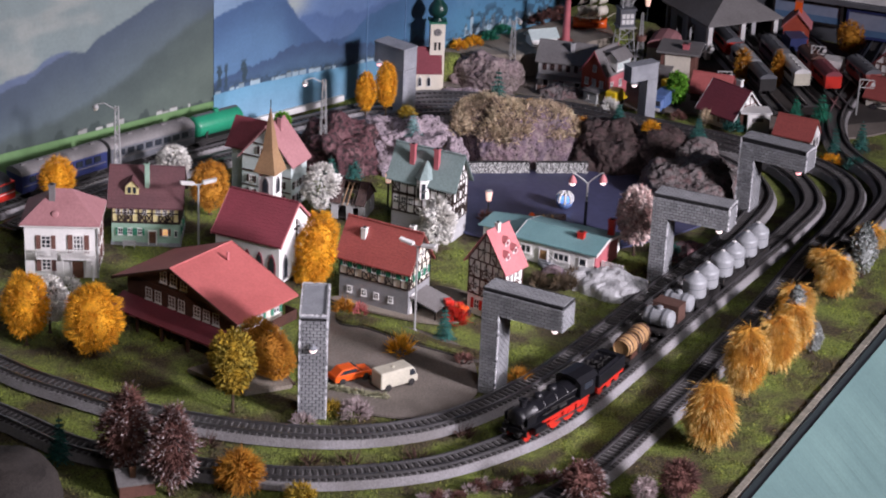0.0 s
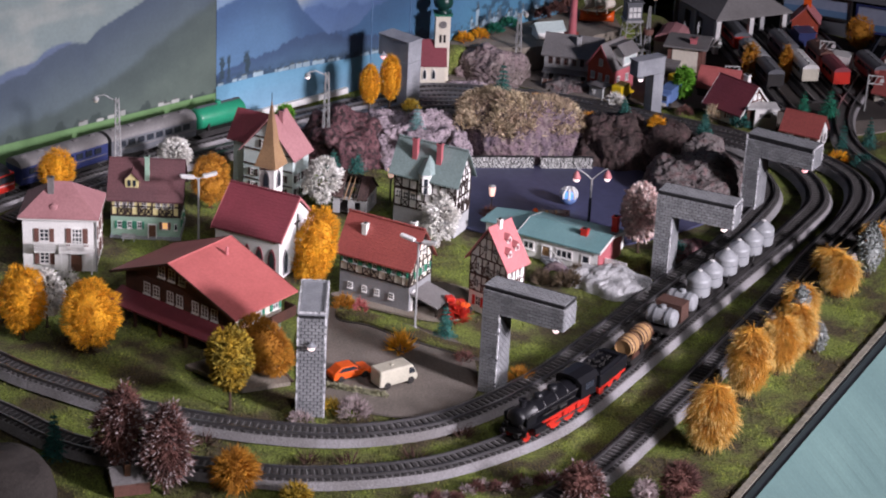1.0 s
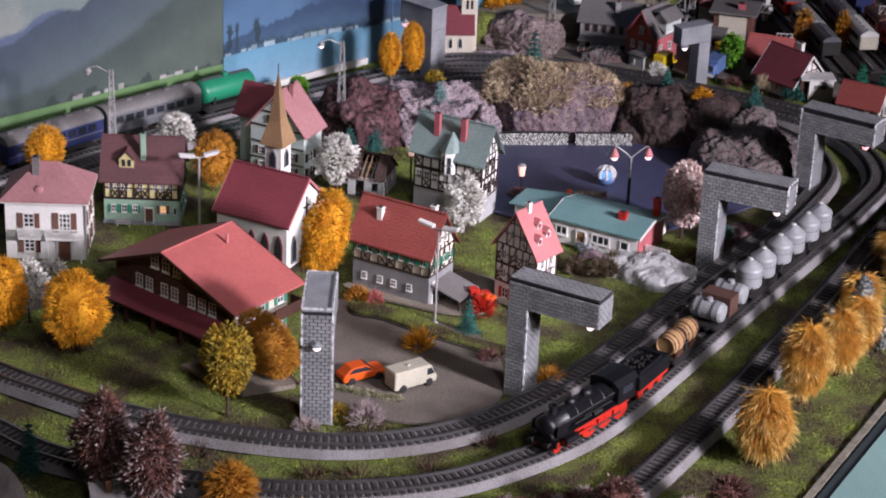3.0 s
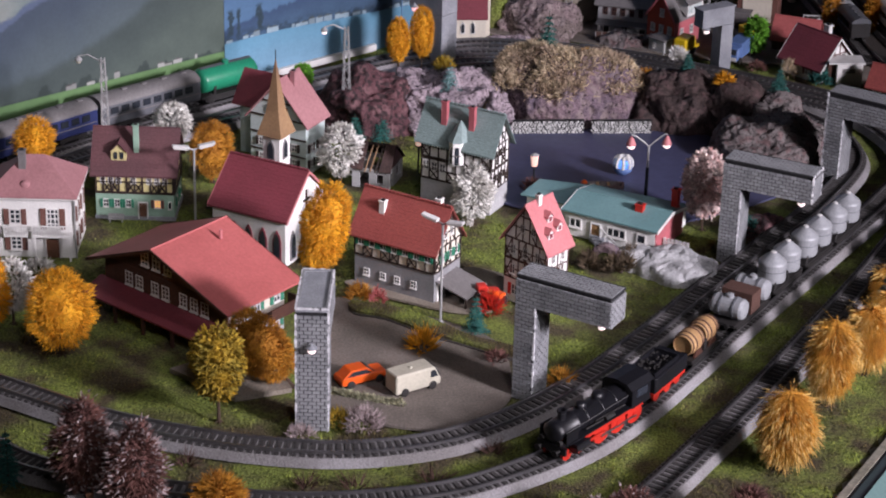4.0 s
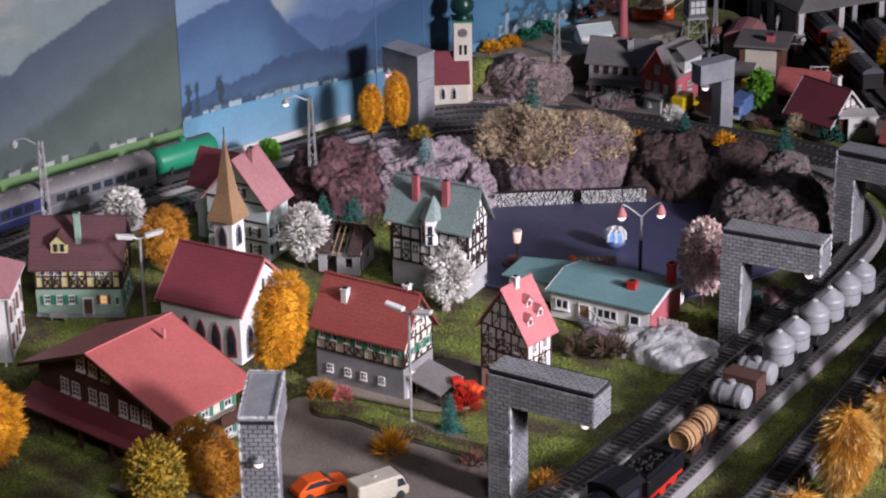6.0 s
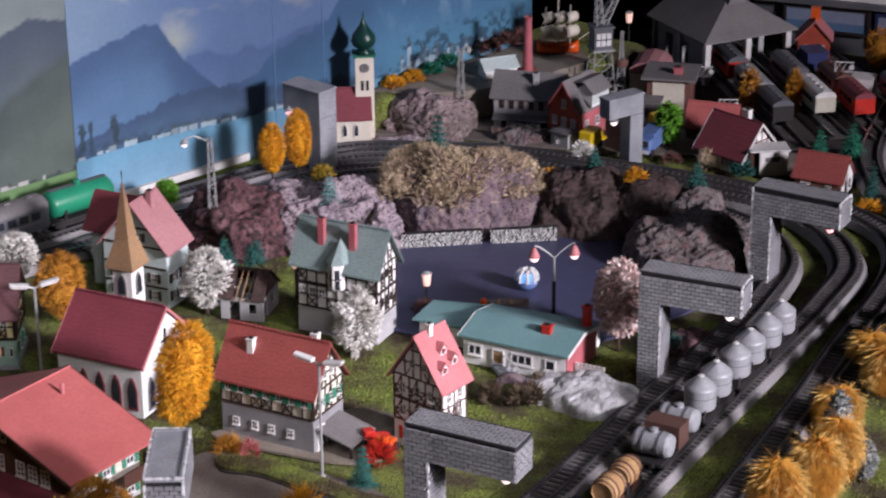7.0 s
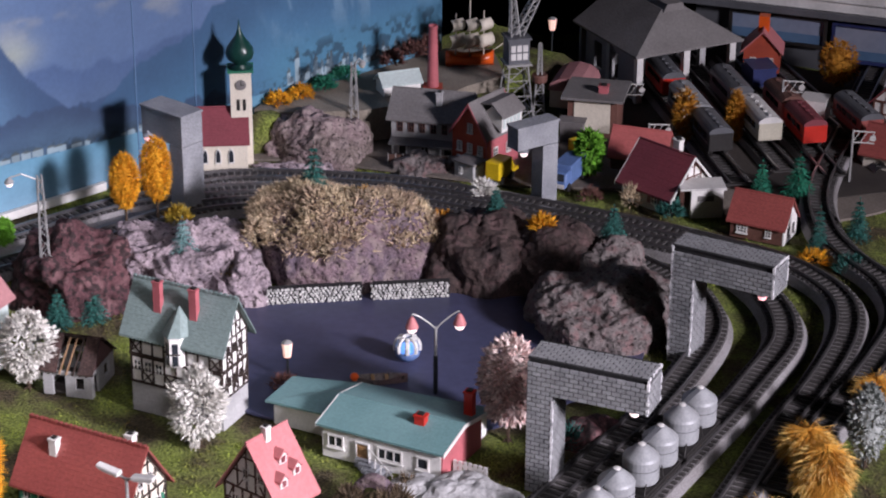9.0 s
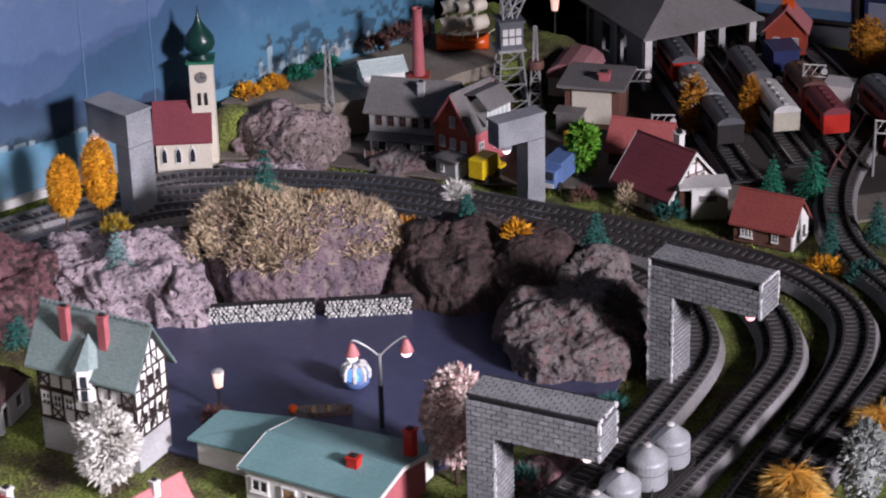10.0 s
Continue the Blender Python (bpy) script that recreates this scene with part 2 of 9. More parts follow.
M_ROCKG = stone_mat("grey_rock", (0.19, 0.17, 0.165), (0.11, 0.09, 0.09), (0.17, 0.1, 0.1), reach=0.42)
M_STRAW = mat("straw_flock", (0.56, 0.46, 0.31), 0.95, 0, 0.3, 40, 600, 0, (0.36, 0.27, 0.2), island=0.45)
M_SNOW = mat("pale_plaster_rock", (0.5, 0.5, 0.51), 0.7, 0, 0.25, 60, 500, 0.4, (0.3, 0.3, 0.31))
M_PEBBLE = mat("pale_pebbles", (0.62, 0.62, 0.6), 0.8, 0, 0.3, 60, 600, 0.3, (0.4, 0.4, 0.39), per=0.35)
M_WATER = mat("painted_water", (0.066, 0.07, 0.135), 0.4, 0, 0.12, 9, 160, 0.06, (0.046, 0.05, 0.1), spec=0.5)
M_TEAL = mat("teal_cloth", (0.12, 0.2, 0.19), 0.8, 0, 0.06, 12, 300, 0.1, (0.1, 0.17, 0.165))
M_TABLE = mat("table_edge", (0.3, 0.275, 0.23), 0.75, 0, 0.3, 20, 300, 0.1, (0.2, 0.19, 0.15))
M_ROOM = mat("room_wall", (0.1, 0.105, 0.12), 0.9, 0, 0.05, 3, 60, 0.05)
M_ROOMD = mat("dark_room", (0.03, 0.03, 0.033), 0.9, 0, 0.1, 3, 60, 0.05)
M_LIME = mat("lime_moss", (0.24, 0.3, 0.04), 0.95, 0, 0.35, 50, 700, 0.5, (0.15, 0.19, 0.03))


# ---- mesh helpers ----
def box(bm, x0, y0, z0, x1, y1, z1, m=None):
    """An axis-aligned box between two corners, moved by m."""
    vs = [bm.verts.new(Vector((x, y, z)) if m is None else m @ Vector((x, y, z))) for z in (z0, z1) for y in (y0, y1) for x in (x0, x1)]
    for f in ((0, 2, 3, 1), (4, 5, 7, 6), (0, 1, 5, 4), (2, 6, 7, 3), (0, 4, 6, 2), (1, 3, 7, 5)):
        bm.faces.new([vs[i] for i in f])
    return vs


def prism(bm, loop, thick, m=None):
    """A closed outline of points (x, y, z), given depth by the vector thick."""
    t = Vector(thick)
    m = m or Matrix()
    a = [bm.verts.new(m @ Vector(v)) for v in loop]
    b = [bm.verts.new(m @ (Vector(v) + t)) for v in loop]
    bm.faces.new(a), bm.faces.new(b[::-1])
    for i in range(len(a)):
        j = (i + 1) % len(a)
        bm.faces.new((a[i], b[i], b[j], a[j]))


def tube(bm, a, b, r0, r1=None, n=8, caps=True):
    """A round bar from a to b."""
    a, b = Vector(a), Vector(b)
    r1 = r0 if r1 is None else r1
    q = (b - a).to_track_quat("Z", "Y")
    rings = []
    for c, r in ((a, r0), (b, r1)):
        rings.append([bm.verts.new(c + q @ Vector((r * math.cos(k * math.tau / n), r * math.sin(k * math.tau / n), 0))) for k in range(n)])
    for k in range(n):
        j = (k + 1) % n
        bm.faces.new((rings[0][k], rings[0][j], rings[1][j], rings[1][k]))
    if caps:
        bm.faces.new(rings[0][::-1]), bm.faces.new(rings[1])


def lathe(bm, profile, n=16, m=None):
    """A turned body round z from (radius, height) pairs."""
    m = m or Matrix()
    rings = [[bm.verts.new(m @ Vector((max(r, 1e-5) * math.cos(k * math.tau / n), max(r, 1e-5) * math.sin(k * math.tau / n), z))) for k in range(n)] for r, z in profile]
    for a, b in zip(rings, rings[1:]):
        for k in range(n):
            j = (k + 1) % n
            bm.faces.new((a[k], a[j], b[j], b[k]))
    bm.faces.new(rings[0][::-1]), bm.faces.new(rings[-1])


def ball(bm, c, r, n=10, squash=1.0):
    lathe(bm, [(r * math.sin(math.pi * k / n), -r * squash * math.cos(math.pi * k / n)) for k in range(n + 1)], 2 * n, Matrix.Translation(c))


def thing(name, place, label, category, group="", kind=""):
    ob = new(name)
    ob.empty_display_size = 0.01
    ob.matrix_basis = place
    return tagged(ob, label, category, group, kind)


def grating(bm, xs, zs, solid, y0, y1, m):
    """A plate over a grid of lines with holes where solid(i, j) is false, as one joined body."""
    cache = {}

    def vert(i, j, y):
        if (i, j, y) not in cache:
            cache[i, j, y] = bm.verts.new(m @ Vector((xs[i], y, zs[j])))
        return cache[i, j, y]

    nx, nz = len(xs) - 1, len(zs) - 1
    full = lambda i, j: 0 <= i < nx and 0 <= j < nz and solid(i, j)
    for i in range(nx):
        for j in range(nz):
            if not full(i, j):
                continue
            c = [(i, j), (i + 1, j), (i + 1, j + 1), (i, j + 1)]
            bm.faces.new([vert(*q, y0) for q in c])
            for k, (di, dj) in enumerate(((0, -1), (1, 0), (0, 1), (-1, 0))):
                if not full(i + di, j + dj):
                    a, b = c[k], c[(k + 1) % 4]
                    bm.faces.new((vert(*a, y0), vert(*a, y1), vert(*b, y1), vert(*b, y0)))


def part(name, bm, material, parent=None, label="", smooth=False, bevel=0.0, m=None):
    bmesh.ops.recalc_face_normals(bm, faces=bm.faces)
    if bevel:
        bmesh.ops.bevel(bm, geom=list(bm.edges), offset=bevel, segments=1, affect="EDGES")
    data = bpy.data.meshes.new(name)
    bm.to_mesh(data)
    bm.free()
    for mm in material if isinstance(material, (list, tuple)) else (material,):
        data.materials.append(mm)
    if smooth:
        data.polygons.foreach_set("use_smooth", [True] * len(data.polygons))
    ob = new(name, data)
    ob.parent = parent
    if m is not None:
        ob.matrix_basis = m
    if label:
        ob["label"] = label
    return ob


def solo(name, bm, material, label, category, kind="", group="", smooth=False, bevel=0.0, m=None):
    return tagged(part(name, bm, material, None, "", smooth, bevel, m), label, category, group, kind)


def spline(points, step):
    """Points at even steps along a smooth curve through the given ones, with the direction at each."""
    p = [Vector((*q, 0)) for q in points]
    p = [2 * p[0] - p[1]] + p + [2 * p[-1] - p[-2]]
    fine = []
    for i in range(1, len(p) - 2):
        for k in range(24):
            t = k / 24
            fine.append(0.5 * (2 * p[i] + (p[i + 1] - p[i - 1]) * t + (2 * p[i - 1] - 5 * p[i] + 4 * p[i + 1] - p[i + 2]) * t * t + (3 * p[i] - p[i - 1] - 3 * p[i + 1] + p[i + 2]) * t**3))
    fine.append(p[-2])
    out, left = [fine[0]], step
    for a, b in zip(fine, fine[1:]):
        d = (b - a).length
        while d >= left:
            a = a + (b - a) * (left / d)
            out.append(a)
            d, left = d - left, step
        left -= d
    return [(q, (out[min(i + 1, len(out) - 1)] - out[max(i - 1, 0)]).normalized()) for i, q in enumerate(out)]

# ---- the room and the layout's table ----
WALL = Matrix.Translation((-0.2346, 2.5118, 0)) @ Matrix.Rotation(radians(43.05), 4, "Z")  # x along the painted backdrop, y behind it

bm = bmesh.new()
box(bm, -2.2, -1.2, -0.86, 3.0, 4.6, -0.8)
solo("floor", bm, M_ROOMD, "dark floor of the exhibition room", "floor", "structure")
bm = bmesh.new()
box(bm, -2.3, -1.3, 2.0, 3.1, 4.7, 2.05)
solo("ceiling", bm, M_ROOM, "dim grey ceiling", "ceiling", "structure")
for name, c in (("wall_west", (-2.3, -1.3, -0.8, -2.2, 4.7, 2.0)), ("wall_east", (3.0, -1.3, -0.8, 3.1, 4.7, 2.0)), ("wall_south", (-2.2, -1.3, -0.8, 3.0, -1.2, 2.0)), ("wall_north", (-2.2, 4.6, -0.8, 3.0, 4.7, 2.0))):
    bm = bmesh.new()
    box(bm, *c)
    solo(name, bm, M_ROOMD, "dark room wall in shade", "wall", "structure")

# The board on which the layout is built: its front-right side is a straight edge.
EDGE_A, EDGE_B = Vector((0.112, 1.415, 0)), Vector((0.627, 2.426, 0))
OUTLINE = [(-0.95, 1.415), (0.112, 1.415), (0.627, 2.426), (1.1, 3.35), (0.85, 3.45), (-0.95, 2.10)]


def height(x, y):
    """The lie of the land."""
    h = 0.0012 * noise.noise(Vector((x * 30, y * 30, 0))) + 0.0008 * noise.noise(Vector((x * 90, y * 90, 3)))
    rise = max(0.0, min(1.0, (y - 2.70 - 0.15 * x) / 0.22))
    return h + 0.03 * rise * rise * (3 - 2 * rise) * max(0.0, min(1.0, (0.25 - x) / 0.06))


def inside(x, y):
    sign = None
    for (ax, ay), (bx, by) in zip(OUTLINE, OUTLINE[1:] + OUTLINE[:1]):
        if (bx - ax) * (y - ay) - (by - ay) * (x - ax) < -1e-6:
            return False
    return True


bm = bmesh.new()
STEP = 0.0085
nx, ny = int(2.05 / STEP), int(2.04 / STEP)
grid = {}
for i in range(nx):
    for j in range(ny):
        x, y = -0.95 + i * STEP, 1.415 + j * STEP
        if inside(x, y):
            grid[i, j] = bm.verts.new((x, y, height(x, y) - 0.0015))
for (i, j), v in grid.items():
    q = [grid.get(k) for k in ((i + 1, j), (i + 1, j + 1), (i, j + 1))]
    if all(q):
        bm.faces.new((v, *q))
    elif q[0] and q[1]:
        bm.faces.new((v, q[0], q[1]))
    elif q[1] and q[2]:
        bm.faces.new((v, q[1], q[2]))
solo("ground", bm, M_GRASS, "green and brown flocked ground of the model landscape", "ground", "structure", smooth=True)
bm = bmesh.new()
prism(bm, [(x, y, -0.004) for x, y in OUTLINE], (0, 0, -0.03))
solo("table_board", bm, M_TABLE, "wooden board that carries the layout", "table", "structure")
# Ribbed cloth that hangs away below the board's front-right edge.
bm = bmesh.new()
side = (EDGE_B - EDGE_A).normalized()
outw = Vector((side.y, -side.x, 0))
rows = []
for k in range(160):
    s = -0.3 + k * 0.012
    wave = 0.002 * (k % 2)
    base = EDGE_A + side * s
    rows.append([bm.verts.new(base + outw * 0.0095), bm.verts.new(base + outw * (0.09 + wave) + Vector((0, 0, -0.08))), bm.verts.new(base + outw * (0.55 + wave) + Vector((0, 0, -0.45)))])
    for r in rows[-1]:
        r.co.z -= 0.012
for a, b in zip(rows, rows[1:]):
    bm.faces.new((a[0], b[0], b[1], a[1])), bm.faces.new((a[1], b[1], b[2], a[2]))
solo("table_cloth", bm, M_TEAL, "pale teal ribbed cloth beside the layout's edge", "cloth")
bm = bmesh.new()
box(bm, -0.3, -0.0055, -0.016, 1.75, 0.0005, 0.0016, Matrix.Translation(EDGE_A) @ Matrix.Rotation(math.atan2(side.y, side.x), 4, "Z"))
solo("edge_trim", bm, M_TABLE, "pale wooden trim along the board's edge", "trim", "structure")
# Black strip added for the dark line of shade between trim and cloth.
bm = bmesh.new()
box(bm, -0.3, -0.0078, -0.016, 1.75, -0.0055, 0.0006, Matrix.Translation(EDGE_A) @ Matrix.Rotation(math.atan2(side.y, side.x), 4, "Z"))
solo("gap_shade_strip", bm, M_BLACK, "thin black strip standing in for the shaded gap outside the trim", "trim", "structure")


# ---- printed backdrop ----
SEAM, WALL_END = -0.062, 0.515
backdrop = thing("backdrop", WALL, "printed panorama of mountains, lake and villages behind the layout", "backdrop", kind="structure")
bm = bmesh.new()
box(bm, -0.62, 0.004, -0.02, WALL_END, 0.014, 0.42)
part("panel", bm, M_ROOM, backdrop, "backing panel")


def print_ink(name):
    """Glossy printed paper: the inks are stored on the mesh, with a fine grain of the print over them."""
    m = bpy.data.materials.new(name)
    m.use_nodes = True
    n, l = m.node_tree.nodes, m.node_tree.links
    ink = n.new("ShaderNodeVertexColor")
    ink.layer_name = "ink"
    grain, hsv, rng = n.new("ShaderNodeTexNoise"), n.new("ShaderNodeHueSaturation"), n.new("ShaderNodeMapRange")
    grain.inputs["Scale"].default_value, grain.inputs["Detail"].default_value = 260.0, 3.0
    rng.inputs["To Min"].default_value, rng.inputs["To Max"].default_value = 0.86, 1.14
    co = n.new("ShaderNodeTexCoord")
    l.new(co.outputs["Object"], grain.inputs["Vector"]), l.new(grain.outputs["Fac"], rng.inputs["Value"])
    l.new(rng.outputs["Result"], hsv.inputs["Value"]), l.new(ink.outputs["Color"], hsv.inputs["Color"])
    l.new(hsv.outputs["Color"], n["Principled BSDF"].inputs["Base Color"])
    n["Principled BSDF"].inputs["Roughness"].default_value = 0.5
    return m


M_PRINT = print_ink("printed_paper")
P_SKY = mat("print_sky_blue", (0.16, 0.232, 0.368), 0.55, 0, 0.08, 7, 120, 0.0, (0.24, 0.264, 0.344), sharp=0.1)
P_MID = mat("print_mountain", (0.068, 0.132, 0.24), 0.55, 0, 0.08, 20, 120, 0.0, (0.1, 0.18, 0.304), sharp=0.1)


def grain_of(u, v, seed):
    """Smooth random values over a plane, for arrays."""
    table = np.random.RandomState(seed).rand(64, 64)
    iu, iv = np.floor(u).astype(int), np.floor(v).astype(int)
    fu, fv = u - iu, v - iv
    fu, fv = fu * fu * (3 - 2 * fu), fv * fv * (3 - 2 * fv)
    at = lambda i, j: table[i % 64, j % 64]
    return (at(iu, iv) * (1 - fu) + at(iu + 1, iv) * fu) * (1 - fv) + (at(iu, iv + 1) * (1 - fu) + at(iu + 1, iv + 1) * fu) * fv


def cloudy(u, v, scale, seed, octaves=4):
    return sum(grain_of(u * scale * 2**k, v * scale * 2**k, seed + k) * 0.5**k for k in range(octaves)) / sum(0.5**k for k in range(octaves))


def ramp_up(a, b, x):
    f = np.clip((x - a) / (b - a), 0, 1)
    return f * f * (3 - 2 * f)


def shore_row(s, z, base, seed, size, tall, fill):
    """A row of small houses along a printed shore: where they stand, and how pale each is."""
    rng = np.random.RandomState(seed)
    cover, tone = np.zeros_like(s), np.zeros_like(s)
    c = -0.62
    while c < WALL_END:
        w, h, t = size * rng.uniform(0.5, 1.5), tall * rng.uniform(0.35, 1.0), rng.uniform(0.55, 1.0)
        if rng.rand() < fill:
            inside_house = (np.abs(s - c) < w / 2) & (z > base) & (z < base + h * (1 - 0.5 * np.abs(s - c) / w))
            roof = z > base + h * 0.68
            cover, tone = np.where(inside_house, 1.0, cover), np.where(inside_house, np.where(roof, t * 0.3, t), tone)
        c += w * rng.uniform(0.7, 1.6)
    return cover, tone


def printed_sheet(name, s0, s1, ink, label):
    """A sheet of the print: rows of points, closer together along the shore, coloured by ink(s, z)."""
    ss = np.linspace(s0, s1, int((s1 - s0) / 0.0013) + 1)
    zz = np.concatenate((np.linspace(-0.01, 0.03, 14), np.linspace(0.031, 0.095, 64), np.linspace(0.0975, 0.22, 50), [0.3, 0.42]))
    gs, gz = np.meshgrid(ss, zz)
    rgb = ink(gs, gz)
    n, m = len(ss), len(zz)
    verts = np.stack((gs.ravel(), np.zeros(n * m), gz.ravel()), 1)
    k = (np.arange(m - 1)[:, None] * n + np.arange(n - 1)[None, :]).ravel()
    data = bpy.data.meshes.new(name)
    data.from_pydata(verts.tolist(), [], np.stack((k, k + 1, k + n + 1, k + n), 1).tolist())
    layer = data.color_attributes.new("ink", "FLOAT_COLOR", "POINT")
    layer.data.foreach_set("color", np.concatenate((rgb.reshape(-1, 3), np.ones((n * m, 1))), 1).astype(np.float32).ravel())
    data.materials.append(M_PRINT)
    ob = new(name, data)
    ob.parent = backdrop
    ob["label"] = label
    return ob


def paint(rgb, mask, top, foot=None, f=None):
    """Lay a colour, or a blend down from top to foot, over rgb where mask says."""
    c = np.array(top)[None, None, :] if foot is None else np.array(top) + (np.array(foot) - np.array(top)) * f[..., None]
    return rgb + (c - rgb) * mask[..., None]


def green_ink(s, z):
    n1, n2, n3 = cloudy(s, z, 22, 1), cloudy(s, z, 60, 9), cloudy(s, z, 240, 17)
    edge = 0.004 * (cloudy(s, s * 0, 90, 30) - 0.5)
    rgb = np.zeros(s.shape + (3,)) + np.array((0.17, 0.215, 0.215))
    rgb = paint(rgb, ramp_up(0.5, 0.75, cloudy(s, z * 2.4, 16, 40)) * 0.7, (0.27, 0.29, 0.27))
    far = np.interp(s, (-0.62, -0.5, -0.343, -0.3, -0.279, -0.258, -0.2), (0.1, 0.135, 0.119, 0.126, 0.138, 0.14, 0.11))
    rgb = paint(rgb, ramp_up(-0.0015, 0.0015, far + edge - z), (0.085, 0.115, 0.19), (0.12, 0.16, 0.2), ramp_up(0, 0.06, far - z))
    mid = np.interp(s, (-0.62, -0.5, -0.344, -0.312, -0.272, -0.25, -0.236, -0.217, -0.199, -0.168, -0.146, -0.1, -0.06), (0.13, 0.1, 0.109, 0.115, 0.133, 0.138, 0.134, 0.148, 0.154, 0.165, 0.174, 0.19, 0.18))
    rgb = paint(rgb, ramp_up(-0.0012, 0.0012, mid + edge - z), (0.05, 0.072, 0.105), (0.085, 0.115, 0.13), ramp_up(0, 0.07, mid - z + 0.012 * (n1 - 0.5)))
    slope = np.interp(s, (-0.62, -0.346, -0.275, -0.185, -0.139, -0.1, -0.062), (0.05, 0.055, 0.062, 0.092, 0.116, 0.135, 0.151))
    rgb = paint(rgb, ramp_up(-0.006, 0.006, slope + edge * 2 - z), (0.058, 0.08, 0.078), (0.095, 0.125, 0.108), ramp_up(0, 0.08, slope - z + 0.02 * (n2 - 0.5)))
    trees = 0.041 + 0.012 * ramp_up(0.5, 0.8, cloudy(s, s * 0, 70, 50)) * (0.4 + 0.6 * n3)
    rgb = paint(rgb, ramp_up(-0.001, 0.002, trees - z) * 0.8, (0.03, 0.045, 0.042))
    cover, tone = shore_row(s, z, 0.0395, 3, 0.007, 0.009, 0.5)
    cover = cover * ((s > -0.25) & (s < -0.095))
    rgb = rgb + (np.array((0.42, 0.43, 0.41)) * tone[..., None] - rgb) * cover[..., None]
    rgb = paint(rgb, ramp_up(-0.0004, 0.0006, 0.0395 - z), (0.13, 0.24, 0.095), (0.075, 0.13, 0.06), ramp_up(0, 0.04, 0.04 - z + 0.03 * (n1 - 0.5)))
    return rgb * (0.78 + 0.18 * n2)[..., None]


def blue_ink(s, z):
    n1, n2, n3 = cloudy(s, z, 24, 5), cloudy(s, z, 70, 15), cloudy(s, z, 260, 25)
    edge = 0.006 * (cloudy(s, s * 0, 80, 33) - 0.5) + 0.003 * (cloudy(s, s * 0, 300, 35) - 0.5)
    rgb = np.zeros(s.shape + (3,)) + np.array((0.13, 0.185, 0.33))
    rgb = paint(rgb, ramp_up(0.09, -0.06, s) * 0.6, (0.24, 0.29, 0.34))
    cloud = ramp_up(0.56, 0.74, cloudy(s, z * 2.2, 20, 44)) * ramp_up(0.115, 0.15, z)
    rgb = paint(rgb, cloud * 0.7, (0.34, 0.33, 0.36))
    rgb = paint(rgb, np.exp(-((s - 0.052) / 0.022) ** 2 - ((z - 0.135) / 0.014) ** 2) * 0.85, (0.42, 0.4, 0.34))
    rgb = paint(rgb, np.exp(-((s - 0.262) / 0.014) ** 2 - ((z - 0.158) / 0.014) ** 2) * 0.8, (0.4, 0.38, 0.34))
    far = np.interp(s, (0.05, 0.066, 0.09, 0.116, 0.136, 0.155, 0.182, 0.21, 0.25), (0.1, 0.118, 0.119, 0.107, 0.114, 0.107, 0.112, 0.118, 0.115))
    rgb = paint(rgb, ramp_up(-0.002, 0.002, far + edge - z) * ramp_up(0.03, 0.07, s) * 0.85, (0.085, 0.13, 0.26), (0.11, 0.16, 0.28), ramp_up(0, 0.04, far - z))
    peak = np.interp(s, (-0.07, -0.031, -0.007, 0.016, 0.022, 0.037, 0.047, 0.066, 0.083, 0.1), (0.138, 0.148, 0.153, 0.16, 0.161, 0.154, 0.135, 0.112, 0.095, 0.08))
    rgb = paint(rgb, ramp_up(-0.0012, 0.0012, peak + edge - z), (0.055, 0.095, 0.185), (0.11, 0.185, 0.3), ramp_up(0, 0.075, peak - z + 0.025 * (n1 - 0.5)))
    mt = np.interp(s, (0.12, 0.134, 0.148, 0.168, 0.203, 0.231, 0.252, 0.281, 0.295, 0.33, 0.4, 0.47, 0.52), (0.06, 0.075, 0.085, 0.1, 0.109, 0.114, 0.132, 0.141, 0.148, 0.155, 0.15, 0.16, 0.15))
    rgb = paint(rgb, ramp_up(-0.0012, 0.0012, mt + edge - z), (0.055, 0.115, 0.215), (0.085, 0.19, 0.31), ramp_up(0, 0.08, mt - z + 0.03 * (n1 - 0.5)))
    snow = ramp_up(0.52, 0.66, cloudy(s * 3.4 + z * 0.8, z, 26, 60)) * ramp_up(0.29, 0.34, s) * ramp_up(0.07, 0.11, z)
    rgb = paint(rgb, snow * 0.55, (0.24, 0.34, 0.44))
    rgb = paint(rgb, ramp_up(0.28, 0.33, s) * ramp_up(0.1, 0.06, z) * 0.6, (0.11, 0.27, 0.38))
    dark = np.interp(s, (-0.07, -0.043, -0.012, 0.025, 0.069, 0.095, 0.127, 0.165, 0.19, 0.3), (0.062, 0.067, 0.074, 0.079, 0.084, 0.083, 0.073, 0.068, 0.06, 0.05))
    rgb = paint(rgb, ramp_up(-0.001, 0.002, dark + edge * 1.6 - z) * ramp_up(0.3, 0.22, s) * 0.9, (0.045, 0.07, 0.135), (0.075, 0.12, 0.19), ramp_up(0, 0.03, dark - z + 0.01 * (n2 - 0.5)))
    for c, w in ((-0.054, 0.006), (-0.018, 0.007), (-0.044, 0.004)):
        rgb = paint(rgb, ramp_up(0.35, 0.6, n3 + 0.9 * (1 - np.abs(s - c) / w) - 0.5) * ramp_up(0.084, 0.078, z) * ramp_up(0.052, 0.056, z) * (np.abs(s - c) < w), (0.03, 0.05, 0.065))
    line = np.interp(s, (-0.07, 0.005, 0.073, 0.18, 0.33, 0.52), (0.047, 0.048, 0.045, 0.04, 0.042, 0.041))
    rgb = paint(rgb, ramp_up(0.4, 0.62, n3) * ramp_up(0.014, 0.004, z - line) * (z > line) * 0.8, (0.03, 0.05, 0.075))
